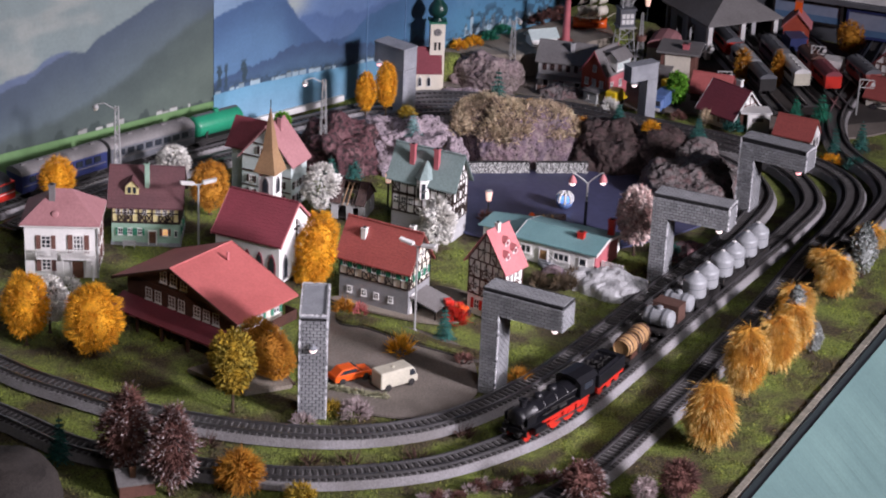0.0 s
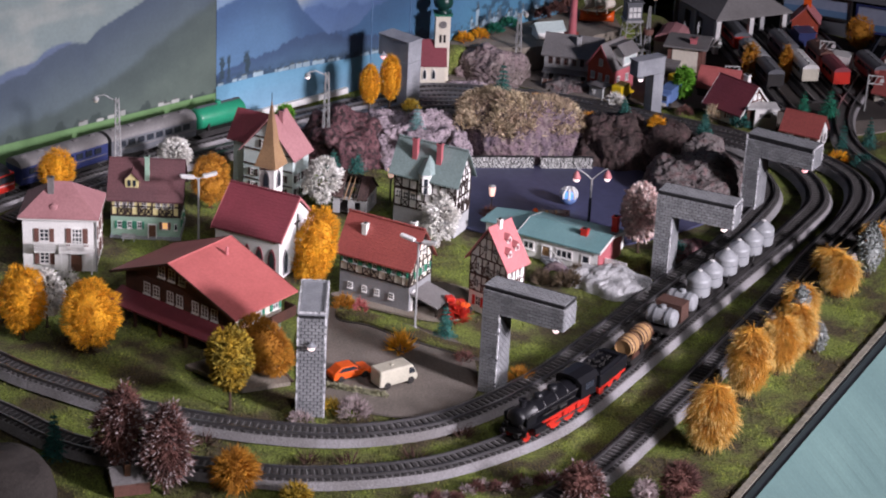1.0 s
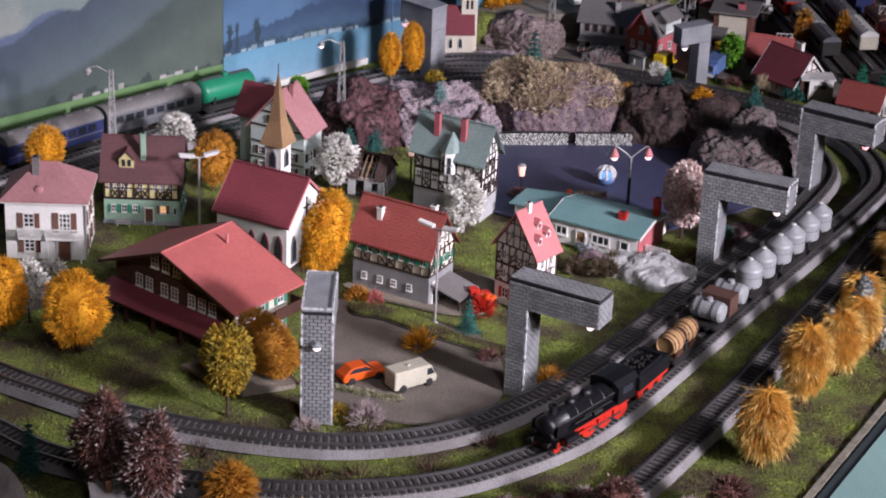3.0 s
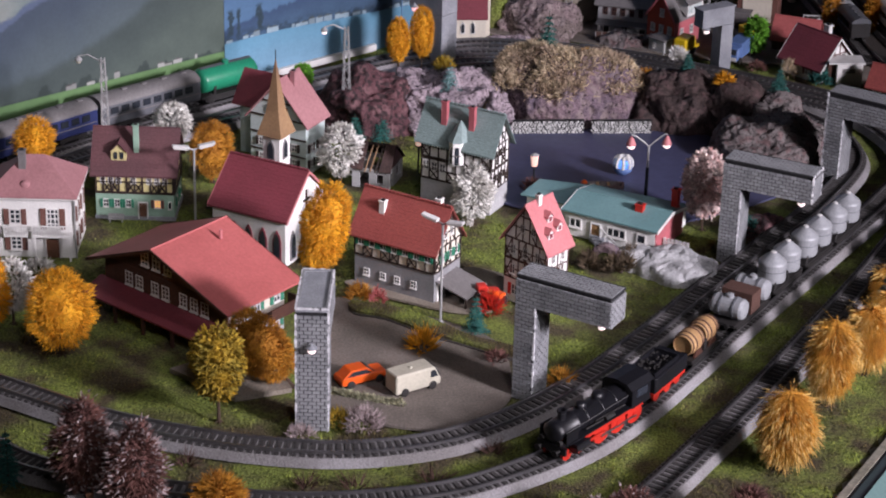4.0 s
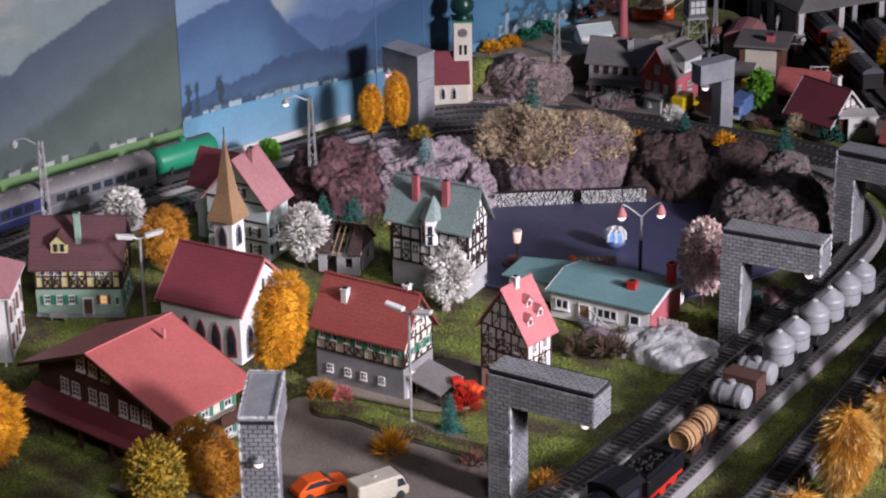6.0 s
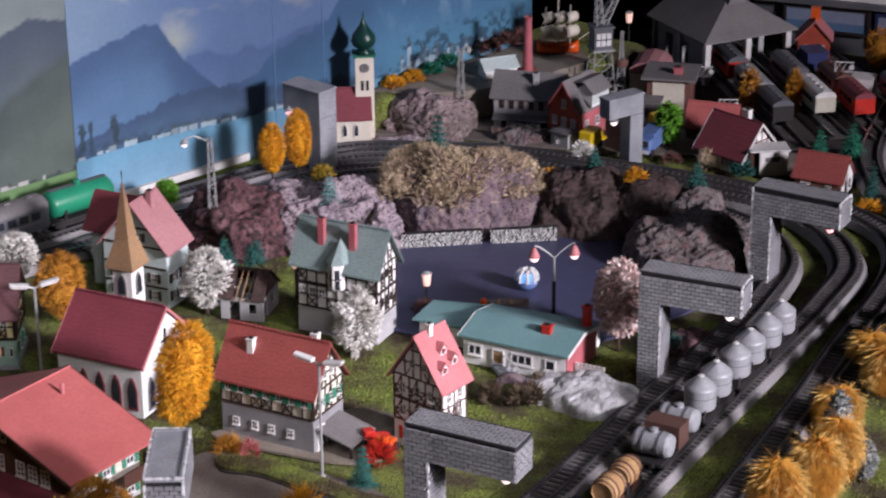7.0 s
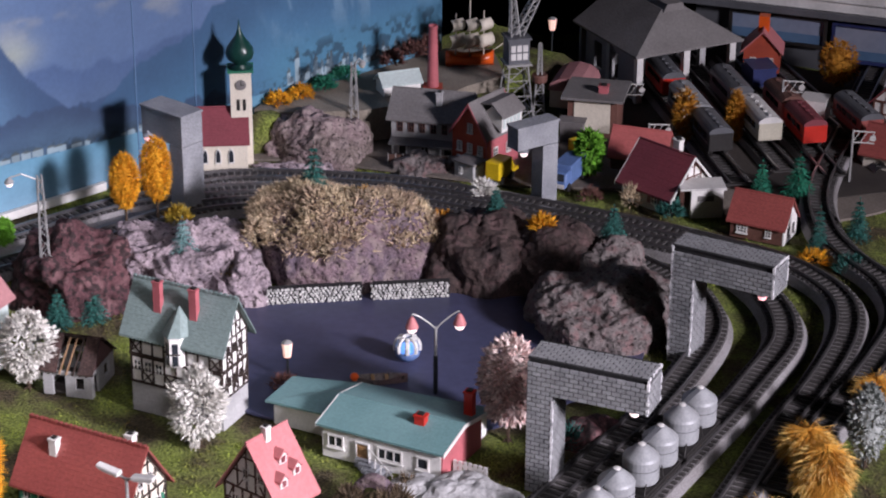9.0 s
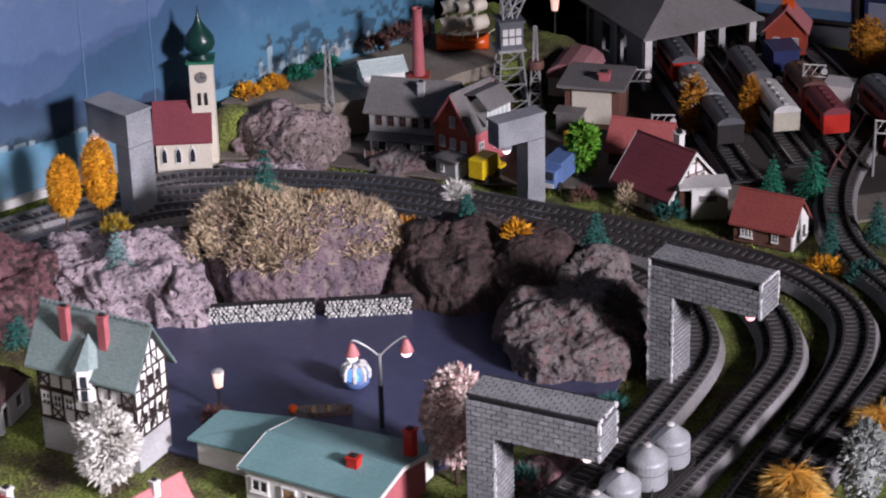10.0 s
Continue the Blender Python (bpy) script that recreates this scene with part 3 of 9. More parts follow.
    for seed, size, tall, fill, lo, hi in ((4, 0.008, 0.009, 0.75, -0.06, 0.19), (6, 0.005, 0.011, 0.9, 0.33, 0.515), (8, 0.004, 0.02, 0.55, 0.33, 0.515), (12, 0.004, 0.034, 0.3, 0.333, 0.4)):
        cover, tone = shore_row(s, z, line, seed, size, tall, fill)
        cover = cover * ((s > lo) & (s < hi))
        rgb = rgb + (np.array((0.46, 0.52, 0.56)) * tone[..., None] - rgb) * cover[..., None]
    wood = ramp_up(0.5, 0.6, cloudy(s, z, 150, 71)) * ramp_up(0.325, 0.335, s) * (z > line) * ramp_up(0.084, 0.07, z)
    rgb = paint(rgb, wood * 0.75, (0.03, 0.055, 0.085))
    lake = ramp_up(-0.0004, 0.0006, line - z)
    rgb = paint(rgb, lake, (0.17, 0.34, 0.46), (0.235, 0.37, 0.48), ramp_up(0, 0.04, line - z + 0.02 * (cloudy(s * 0.3, z * 2, 30, 81) - 0.5)))
    # The factor along s puts uneven light into the inks, dimmest near 0.2.
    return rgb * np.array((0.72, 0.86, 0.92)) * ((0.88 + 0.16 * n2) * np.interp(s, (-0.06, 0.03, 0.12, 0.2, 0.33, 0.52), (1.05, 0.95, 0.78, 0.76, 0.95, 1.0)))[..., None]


printed_sheet("print_sheet", -0.62, SEAM, green_ink, "greener sheet with a meadow, a village and grey-green mountains")
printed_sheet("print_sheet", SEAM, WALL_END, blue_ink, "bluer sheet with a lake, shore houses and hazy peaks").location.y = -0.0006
for x in (0.168, 0.229):
    bm = bmesh.new()
    box(bm, x - 0.00045, -0.0012, 0.0, x + 0.00045, 0.0035, 0.42)
    part("panel_joint", bm, P_MID, backdrop, "thin dark joint between two sheets")
bm = bmesh.new()
box(bm, -0.62, -0.006, 0.0, 0.13, -0.0015, 0.007)
part("base_strip", bm, M_FRAME, backdrop, "narrow pale strip along the foot of the print")


# ---- roads, pond, track ----
def sheet(name, loop, z, material, label, category, thick=0.002):
    bm = bmesh.new()
    prism(bm, [(x, y, z) for x, y in loop], (0, 0, -thick))
    return solo(name, bm, material, label, category, "structure")


def smooth_loop(points, n=10):
    p = [Vector((*q, 0)) for q in points]
    out = []
    for i in range(len(p)):
        a, b, c, d = p[i - 1], p[i], p[(i + 1) % len(p)], p[(i + 2) % len(p)]
        for k in range(n):
            t = k / n
            q = 0.5 * (2 * b + (c - a) * t + (2 * a - 5 * b + 4 * c - d) * t * t + (3 * b - a - 3 * c + d) * t**3)
            out.append((q.x, q.y))
    return out


sheet("road", smooth_loop([(-0.118, 1.83), (-0.08, 1.80), (-0.02, 1.79), (0.02, 1.82), (0.032, 1.86), (0.02, 1.93), (-0.02, 1.965), (-0.07, 1.985), (-0.12, 2.0), (-0.135, 1.93), (-0.13, 1.87)]), 0.0022, M_ROAD, "grey-brown village square and road", "road")
sheet("pavement", smooth_loop([(-0.115, 2.03), (-0.03, 1.988), (0.01, 1.99), (0.02, 2.02), (0.03, 2.05), (-0.01, 2.07), (-0.04, 2.05)]), 0.0026, M_PATH, "pale grey yard beside the half-timbered house", "pavement")
sheet("pavement", [(-0.178, 1.821), (-0.137, 1.84), (-0.148, 1.866), (-0.196, 1.895), (-0.235, 1.862)], 0.0036, M_PATH, "pale grey card forecourt beside the chalet", "pavement", 0.004)
sheet("yard_ground", [(0.29, 2.665), (0.36, 2.62), (0.44, 2.575), (0.52, 2.6), (0.66, 2.83), (0.33, 2.96), (0.2, 2.99), (0.235, 2.83), (0.265, 2.74)], 0.0032, M_EARTH, "dark brown earth of the rail yard", "ground")
sheet("yard_ground", smooth_loop([(-0.1, 2.655), (0.02, 2.66), (0.2, 2.61), (0.3, 2.60), (0.36, 2.56), (0.43, 2.53), (0.55, 2.6), (0.62, 2.8), (0.35, 2.72), (0.1, 2.72)]), 0.0024, M_ROAD, "grey-brown ground of the far village", "ground")
sheet("water", smooth_loop([(-0.03, 2.25), (0.03, 2.20), (0.09, 2.19), (0.15, 2.18), (0.2, 2.2), (0.28, 2.27), (0.29, 2.34), (0.25, 2.39), (0.15, 2.40), (0.0, 2.385), (-0.05, 2.34)]), 0.0025, M_WATER, "dark blue-grey painted surface of the pond", "water")

GAUGE, BED_TOP, BED_LOW, BED_H = 0.0152, 0.0265, 0.034, 0.0065


def sweep(bm, path, profile):
    """A strip along a path from an open profile of (across, up)."""
    rows = []
    for q, d in path:
        side = Vector((d.y, -d.x, 0))
        rows.append([bm.verts.new(q + side * a + Vector((0, 0, b))) for a, b in profile])
    for r, s in zip(rows, rows[1:]):
        for k in range(len(profile) - 1):
            bm.faces.new((r[k], r[k + 1], s[k + 1], s[k]))


SLEEPERS = []


def track(points, label):
    t = thing("railway_track", Matrix.Translation((0, 0, 0.001)), label, "railway track", "tracks of the layout", "structure")
    path = spline(points, 0.012)
    bm = bmesh.new()
    sweep(bm, path, ((BED_LOW / 2, 0), (BED_TOP / 2, BED_H), (-BED_TOP / 2, BED_H), (-BED_LOW / 2, 0)))
    bm.faces.ensure_lookup_table()
    for f in bm.faces:
        f.material_index = 1 if f.calc_center_median().z > BED_H * 0.9 else 0
    part("roadbed", bm, (M_BED, M_BEDTOP), t, "grey embossed ballast bed")
    for side in (-1, 1):
        bm = bmesh.new()
        c = side * GAUGE / 2
        sweep(bm, path, ((c + 0.0008, BED_H + 0.001), (c + 0.0008, BED_H + 0.0034), (c - 0.0008, BED_H + 0.0034), (c - 0.0008, BED_H + 0.001)))
        part("rail", bm, M_RAIL, t, "steel rail")
    for q, d in spline(points, 0.0063):
        SLEEPERS.append((t, q, d))
    return t


T1 = [(-0.50, 2.06), (-0.49, 1.97), (-0.45, 1.89), (-0.382, 1.832), (-0.330, 1.803), (-0.279, 1.778), (-0.230, 1.761), (-0.183, 1.750), (-0.138, 1.744), (-0.093, 1.744), (-0.048, 1.754), (-0.004, 1.775), (0.041, 1.814), (0.088, 1.871), (0.117, 1.915), (0.154, 1.977), (0.192, 2.045), (0.252, 2.145), (0.286, 2.199), (0.313, 2.252), (0.335, 2.304), (0.343, 2.338), (0.341, 2.368), (0.332, 2.400), (0.298, 2.444), (0.255, 2.480), (0.212, 2.503), (0.165, 2.524), (0.115, 2.542), (0.05, 2.556), (-0.02, 2.554), (-0.07, 2.533), (-0.139, 2.474), (-0.24, 2.39), (-0.345, 2.300), (-0.402, 2.238), (-0.46, 2.15)]
T2 = [(-0.56, 2.05), (-0.54, 1.93), (-0.47, 1.82), (-0.362, 1.740), (-0.310, 1.704), (-0.24, 1.683), (-0.174, 1.674), (-0.130, 1.669), (-0.087, 1.673), (-0.044, 1.683), (-0.001, 1.700), (0.042, 1.730), (0.087, 1.772), (0.125, 1.825), (0.165, 1.895), (0.218, 1.990), (0.275, 2.090), (0.344, 2.211), (0.366, 2.253), (0.388, 2.297), (0.396, 2.326), (0.396, 2.361), (0.386, 2.400), (0.36, 2.447), (0.315, 2.480), (0.255, 2.510), (0.214, 2.530), (0.171, 2.550), (0.128, 2.568), (0.073, 2.580), (0.02, 2.584), (-0.03, 2.580), (-0.086, 2.566), (-0.127, 2.545), (-0.201, 2.482), (-0.25, 2.440), (-0.295, 2.398), (-0.36, 2.335), (-0.44, 2.25), (-0.52, 2.15)]
T3 = [(-0.08, 1.52), (0.01, 1.57), (0.08, 1.635), (0.130, 1.698), (0.179, 1.784), (0.204, 1.829), (0.231, 1.879), (0.254, 1.926), (0.32, 2.06), (0.377, 2.185), (0.405, 2.238), (0.430, 2.294), (0.443, 2.336), (0.446, 2.379), (0.432, 2.418), (0.405, 2.452), (0.355, 2.487), (0.296, 2.520), (0.213, 2.559), (0.126, 2.595), (0.06, 2.608), (-0.01, 2.613), (-0.055, 2.604), (-0.105, 2.570)]
T4 = [(0.36, 2.10), (0.40, 2.18), (0.45, 2.27), (0.485, 2.35), (0.484, 2.41), (0.462, 2.464), (0.452, 2.52), (0.46, 2.6), (0.5, 2.72), (0.56, 2.9)]
BACK = [q for q in T3 if q[0] < 0.36 and q[1] > 2.48]
FRONT = [q for q in T1 if q[0] < 0.27 and q[1] > 2.45]
sheet("ballast_ground", [(x, y + 0.006) for x, y in BACK] + [(-0.17, 2.53), (-0.25, 2.46), (-0.24, 2.4)] + [(x, y - 0.014) for x, y in FRONT[::-1]], 0.0042, M_BED, "pale grey plastered ground between the rear tracks", "ground", 0.004)
track(T1, "curved railway track on a grey embossed bed through the village")
track(T2, "railway track on a grey bed, on which the goods train stands")
track(T3, "outer railway track on a grey bed beside the board's edge")
track(T4, "side track on a grey bed that leads to the yard")

# ---- houses ----
def wall_frame(w, d, side):
    """A frame for one wall of a w x d house: x along the wall, y out of it, z up; and the wall's length."""
    if side == "front":
        return Matrix.Identity(4) @ Matrix.Rotation(0, 4, "Z"), w
    if side == "right":
        return Matrix.Translation((w, 0, 0)) @ Matrix.Rotation(radians(90), 4, "Z"), d
    if side == "back":
        return Matrix.Translation((w, d, 0)) @ Matrix.Rotation(radians(180), 4, "Z"), w
    return Matrix.Translation((0, d, 0)) @ Matrix.Rotation(radians(-90), 4, "Z"), d


def window(parent, m, x, z, w, h, shutters=None, bars=(1, 1), frame_mat=None, pane=None, sill=True):
    """A window on a wall frame m: frame, pane with glazing bars, sill and shutters. y < 0 is outside."""
    t = 0.0009
    bm = bmesh.new()
    e = min(w, h) * 0.12
    xs, zs = [x - w / 2, x - w / 2 + e], [z, z + e]
    for k in range(bars[0]):
        c = x - w / 2 + w * (k + 1) / (bars[0] + 1)
        xs += [c - e * 0.4, c + e * 0.4]
    for k in range(bars[1]):
        c = z + h * (k + 1) / (bars[1] + 1)
        zs += [c - e * 0.35, c + e * 0.35]
    xs += [x + w / 2 - e, x + w / 2]
    zs += [z + h - e, z + h]
    grating(bm, xs, zs, lambda i, j: i % 2 == 0 or j % 2 == 0, -t, 0.0004, m)
    win = part("window", bm, frame_mat or M_FRAME, parent)
    bm = bmesh.new()
    box(bm, x - w / 2 + e * 0.5, -0.0003, z + e * 0.5, x + w / 2 - e * 0.5, 0.0005, z + h - e * 0.5, m)
    part("pane", bm, pane or M_PANE, win)
    if sill:
        bm = bmesh.new()
        box(bm, x - w * 0.56, -t * 2, z - e * 0.9, x + w * 0.56, 0.0004, z - 0.00002, m)
        part("sill", bm, frame_mat or M_FRAME, win)
    if shutters:
        for s in (-1, 1):
            bm = bmesh.new()
            c = x + s * (w / 2 + w * 0.24)
            prof = [(0.0004, z + h), (0.0004, z)]
            for k in range(5):
                prof += [(-t * 1.8, z + h * k / 5), (-t * 1.1, z + h * (k + 0.96) / 5)]
            prism(bm, [(c - w * 0.22, yy, zz) for yy, zz in prof], (w * 0.44, 0, 0), m)
            part("shutter", bm, shutters, win)


def door(parent, m, x, w, h, material=None, z=0.0):
    bm = bmesh.new()
    for c in ((x - w / 2 - 0.001, z, x - w / 2, z + h), (x + w / 2, z, x + w / 2 + 0.001, z + h), (x - w / 2 - 0.001, z + h, x + w / 2 + 0.001, z + h + 0.001)):
        box(bm, c[0], -0.0014, c[1], c[2], 0.0004, c[3], m)
    d = part("door", bm, M_FRAME, parent)
    bm = bmesh.new()
    box(bm, x - w / 2, -0.0006, z, x + w / 2, 0.0004, z + h, m)
    for k in (0.12, 0.55):
        box(bm, x - w * 0.3, -0.001, z + h * k, x + w * 0.3, -0.0005, z + h * (k + 0.33), m)
    part("door_leaf", bm, material or M_DOOR, d)


def timber(parent, m, length, z0, z1, material, bays=6, cross=(), gable=0.0, peak=None, t=0.0016):
    """Half-timbering on a wall: sill, head, posts, rails, braces; on a gable, posts up to the slope."""
    bm = bmesh.new()
    y0, y1 = -0.0009, 0.0004

    def bar(xa, za, xb, zb, w=t):
        d = Vector((xb - xa, 0, zb - za))
        n = Vector((-d.z, 0, d.x)).normalized() * (w / 2)
        prism(bm, [(xa + n.x, y0, za + n.z), (xb + n.x, y0, zb + n.z), (xb - n.x, y0, zb - n.z), (xa - n.x, y0, za - n.z)], (0, y1 - y0, 0), m)

    bar(0, z0, length, z0, t * 1.3), bar(0, z1, length, z1, t * 1.2)
    zm = (z0 + z1) / 2
    bar(0, zm, length, zm, t * 0.8)
    for k in range(bays + 1):
        x = length * k / bays
        x = min(max(x, t / 2), length - t / 2)
        bar(x, z0, x, z1)
    for k in cross:
        a, b = length * k / bays, length * (k + 1) / bays
        bar(a, z0, b, zm, t * 0.8), bar(b, z0, a, zm, t * 0.8)
        if k % 2 == 0:
            bar(a, z0, b, z1, t * 0.7)
    if gable:
        pk = length / 2 if peak is None else peak
        top = z1 + gable
        bar(0, z1, pk, top), bar(length, z1, pk, top)
        for f in (0.36, 0.68):
            bar(pk * f, z1 + gable * f, length - (length - pk) * f, z1 + gable * f, t * 0.8)
        for f in (0.25, 0.42, 0.58, 0.75):
            x = length * f
            zt = z1 + gable * (x / pk if x < pk else (length - x) / (length - pk))
            bar(x, z1, x, zt - t, t * 0.8)
        bar(length * 0.25, z1, length * 0.42, z1 + gable * 0.36, t * 0.7), bar(length * 0.75, z1, length * 0.58, z1 + gable * 0.36, t * 0.7)
    part("timber_frame", bm, material, parent)


def gable_body(parent, w, d, eave, ridge, axis, material, name="wall", z0=0.0, peak=0.5):
    """Walls up to the eaves with gables, hollow, 2 mm thick."""
    bm = bmesh.new()
    t = 0.002
    if axis == "x":
        box(bm, t, 0, z0, w - t, t, eave), box(bm, t, d - t, z0, w - t, d, eave)
        for x in (0, w - t):
            prism(bm, [(x, 0, z0), (x, d, z0), (x, d, eave), (x, d * peak, ridge - 0.0015), (x, 0, eave)], (t, 0, 0))
    else:
        box(bm, 0, t, z0, t, d - t, eave), box(bm, w - t, t, z0, w, d - t, eave)
        for y in (0, d - t):
            prism(bm, [(0, y, z0), (w, y, z0), (w, y, eave), (w * peak, y, ridge - 0.0015), (0, y, eave)], (0, t, 0))
    return part(name, bm, material, parent)


def gable_roof(parent, w, d, eave, ridge, axis, material, over=0.004, thick=0.0016, rows=9, peak=0.5, ridge_tiles=False, edge=None):
    """Two slopes with eaves, tile courses as small steps, and a ridge."""
    run = (d if axis == "x" else w)
    length = (w if axis == "x" else d)
    for side in (0, 1):
        half = run * (peak if side == 0 else 1 - peak)
        slope = (ridge - eave) / half
        bm = bmesh.new()
        upper = []
        for k in range(rows):
            a, b = -over + (half + over) * k / rows, -over + (half + over) * (k + 1) / rows
            step = 0.00014 if rows > 1 else 0.0
            upper += [(a, eave + slope * a + thick + step), (b, eave + slope * b + thick)]
        loop = [(-over, eave - slope * over), (half, ridge)] + upper[::-1]
        pts = []
        for u, z in loop:
            c = u if side == 0 else run - u
            pts.append((-over, c, z) if axis == "x" else (c, -over, z))
        prism(bm, pts, (length + 2 * over, 0, 0) if axis == "x" else (0, length + 2 * over, 0))
        part("roof", bm, material, parent)
    bm = bmesh.new()
    c = run * peak
    if ridge_tiles:
        n = int(length / 0.0032)
        for k in range(n):
            u = -over + (length + 2 * over) * k / n
            if axis == "x":
                box(bm, u, c - 0.0011, ridge + thick - 0.0006, u + 0.0022, c + 0.0011, ridge + thick + 0.0014)
            else:
                box(bm, c - 0.0011, u, ridge + thick - 0.0006, c + 0.0011, u + 0.0022, ridge + thick + 0.0014)
    if axis == "x":
        tube(bm, (-over, c, ridge + thick), (length + over, c, ridge + thick), 0.0009, n=6)
    else:
        tube(bm, (c, -over, ridge + thick), (c, length + over, ridge + thick), 0.0009, n=6)
    part("ridge", bm, material, parent)
    if edge:
        for s in (-over - 0.0008, length + over):
            bm = bmesh.new()
            for side in (0, 1):
                half = run * (peak if side == 0 else 1 - peak)
                slope = (ridge - eave) / half
                loop = []
                for u, z in ((-over, eave - slope * over - 0.001), (half, ridge - 0.001), (half, ridge + 0.0018), (-over, eave - slope * over + 0.0018)):
                    cc = u if side == 0 else run - u
                    loop.append((s, cc, z) if axis == "x" else (cc, s, z))
                prism(bm, loop, (0.0008, 0, 0) if axis == "x" else (0, 0.0008, 0))
            part("barge_board", bm, edge, parent)


def chimney(parent, x, y, z0, z1, w, material, d=None):
    d = d or w
    bm = bmesh.new()
    box(bm, x - w / 2, y - d / 2, z0, x + w / 2, y + d / 2, z1)
    box(bm, x - w * 0.6, y - d * 0.6, z1, x + w * 0.6, y + d * 0.6, z1 + 0.0012)
    c = part("chimney", bm, material, parent)
    bm = bmesh.new()
    box(bm, x - w * 0.3, y - d * 0.3, z1 + 0.0012, x + w * 0.3, y + d * 0.3, z1 + 0.0024)
    part("chimney_pot", bm, M_DARK, c)


def dormer(parent, x, y, z, w, h, depth, wall, roof):
    """A small gabled dormer that looks to -y."""
    bm = bmesh.new()
    prism(bm, [(x - w / 2, y, z), (x + w / 2, y, z), (x + w / 2, y, z + h * 0.6), (x, y, z + h), (x - w / 2, y, z + h * 0.6)], (0, depth, 0))
    dm = part("dormer", bm, wall, parent)
    bm = bmesh.new()
    for s in (-1, 1):
        prism(bm, [(x, y - 0.0015, z + h), (x, y - 0.0015, z + h + 0.0012), (x + s * (w / 2 + 0.001), y - 0.0015, z + h * 0.6 - 0.0006), (x + s * (w / 2 + 0.001), y - 0.0015, z + h * 0.6 - 0.0016)], (0, depth, 0))
    part("dormer_roof", bm, roof, dm)
    for s in (-1, 1):
        bm = bmesh.new()
        box(bm, x + s * w * 0.2 - w * 0.12, y - 0.0006, z + h * 0.12, x + s * w * 0.2 + w * 0.12, y + 0.0005, z + h * 0.52)
        part("pane", bm, M_PANE, dm)


def plinth(parent, w, d, h, material, out=0.001):
    bm = bmesh.new()
    box(bm, -out, -out, -0.002, w + out, d + out, h)
    part("plinth", bm, material, parent)


# White villa with a hipped red roof.
v = thing("villa", pose(-0.420, 2.054, 0, 0, 0, 3), "white villa with hipped red roof, shutters and balcony", "house")
w, d, e, r = 0.071, 0.058, 0.0565, 0.082
bm = bmesh.new()
t = 0.002
box(bm, 0, 0, 0, w, t, e), box(bm, 0, d - t, 0, w, d, e), box(bm, 0, t, 0, t, d - t, e), box(bm, w - t, t, 0, w, d - t, e)
part("wall", bm, M_WHITE, v)
o = 0.004
for loop in ([(-o, -o), (w + o, -o), (0.044, d / 2), (0.027, d / 2)], [(w + o, -o), (w + o, d + o), (0.044, d / 2)], [(w + o, d + o), (-o, d + o), (0.027, d / 2), (0.044, d / 2)], [(-o, d + o), (-o, -o), (0.027, d / 2)]):
    bm = bmesh.new()
    prism(bm, [(x, y, r if 0.02 < x < 0.05 else e) for x, y in loop], (0, 0, 0.0016))
    part("roof", bm, M_ROOFDP, v)
bm = bmesh.new()
box(bm, -o, -o, e - 0.0012, w + o, d + o, e - 0.0002)
part("eaves_board", bm, M_FRAME, v)
chimney(v, 0.026, 0.02, 0.062, 0.09, 0.006, M_ROOFGR)
m, _ = wall_frame(w, d, "front")
window(v, m, 0.021, 0.031, 0.01, 0.014, M_BROWNS, (1, 2))
window(v, m, 0.021, 0.007, 0.01, 0.013, M_BROWNS, (1, 2))
window(v, m, 0.053, 0.027, 0.011, 0.019, M_BROWNS, (2, 3))
door(v, m, 0.052, 0.011, 0.018)
bm = bmesh.new()
box(bm, 0.036, -0.009, 0.0225, 0.07, 0, 0.0245), box(bm, 0.037, -0.008, 0, 0.0385, -0.0065, 0.0225), box(bm, 0.067, -0.008, 0, 0.0685, -0.0065, 0.0225)
b = part("balcony", bm, M_WHITE, v, "balcony on two posts above the door")
for x0, x1, z in ((0.036, 0.07, 0.0245), (0.012, 0.032, 0.024)):
    bm = bmesh.new()
    n = int((x1 - x0) / 0.0022)
    xs = []
    for k in range(n + 1):
        c = x0 + (x1 - x0 - 0.0008) * k / n
        xs += [c, c + 0.0008]
    grating(bm, xs, [z - 0.001, z + 0.008, z + 0.009], lambda i, j: j == 1 or i % 2 == 0, -0.009, -0.0082, Matrix.Identity(4))
    part("railing", bm, M_FRAME, b)
bm = bmesh.new()
box(bm, 0.012, -0.009, 0.0225, 0.032, 0, 0.0238)
part("balcony_slab", bm, M_WHITE, v)
m, L = wall_frame(w, d, "right")
for x in (0.016, 0.042):
    for z in (0.008, 0.031):
        window(v, m, x, z, 0.009, 0.013, M_BROWNS, (1, 2))
bm = bmesh.new()
tube(bm, (w + 0.001, -0.001, 0), (w + 0.001, -0.001, e), 0.0008, n=6)
part("drainpipe", bm, M_LAMPP, v)
bm = bmesh.new()
lathe(bm, [(0.0045, 0), (0.0045, 0.004), (0.003, 0.006), (0.0005, 0.0065)], 10, pose(0.03, 0.009, 0.063, 60, 0, 0))
part("eyebrow_dormer", bm, M_ROOFDP, v)

# Half-timbered house with dark roof and mint ground floor.
v = thing("half_timbered_house", pose(-0.348, 2.1435, 0, 0, 0, 2), "half-timbered house with mint ground floor and dark brown roof", "house")
w, d, s, e, r = 0.070, 0.05, 0.0235, 0.0455, 0.0757
plinth(v, w, d, 0.002, M_STONE)
bm = bmesh.new()
box(bm, 0, 0, 0, w, 0.002, s), box(bm, 0, d - 0.002, 0, w, d, s), box(bm, 0, 0.002, 0, 0.002, d - 0.002, s), box(bm, w - 0.002, 0.002, 0, w, d - 0.002, s)
part("ground_floor_wall", bm, M_MINT, v)
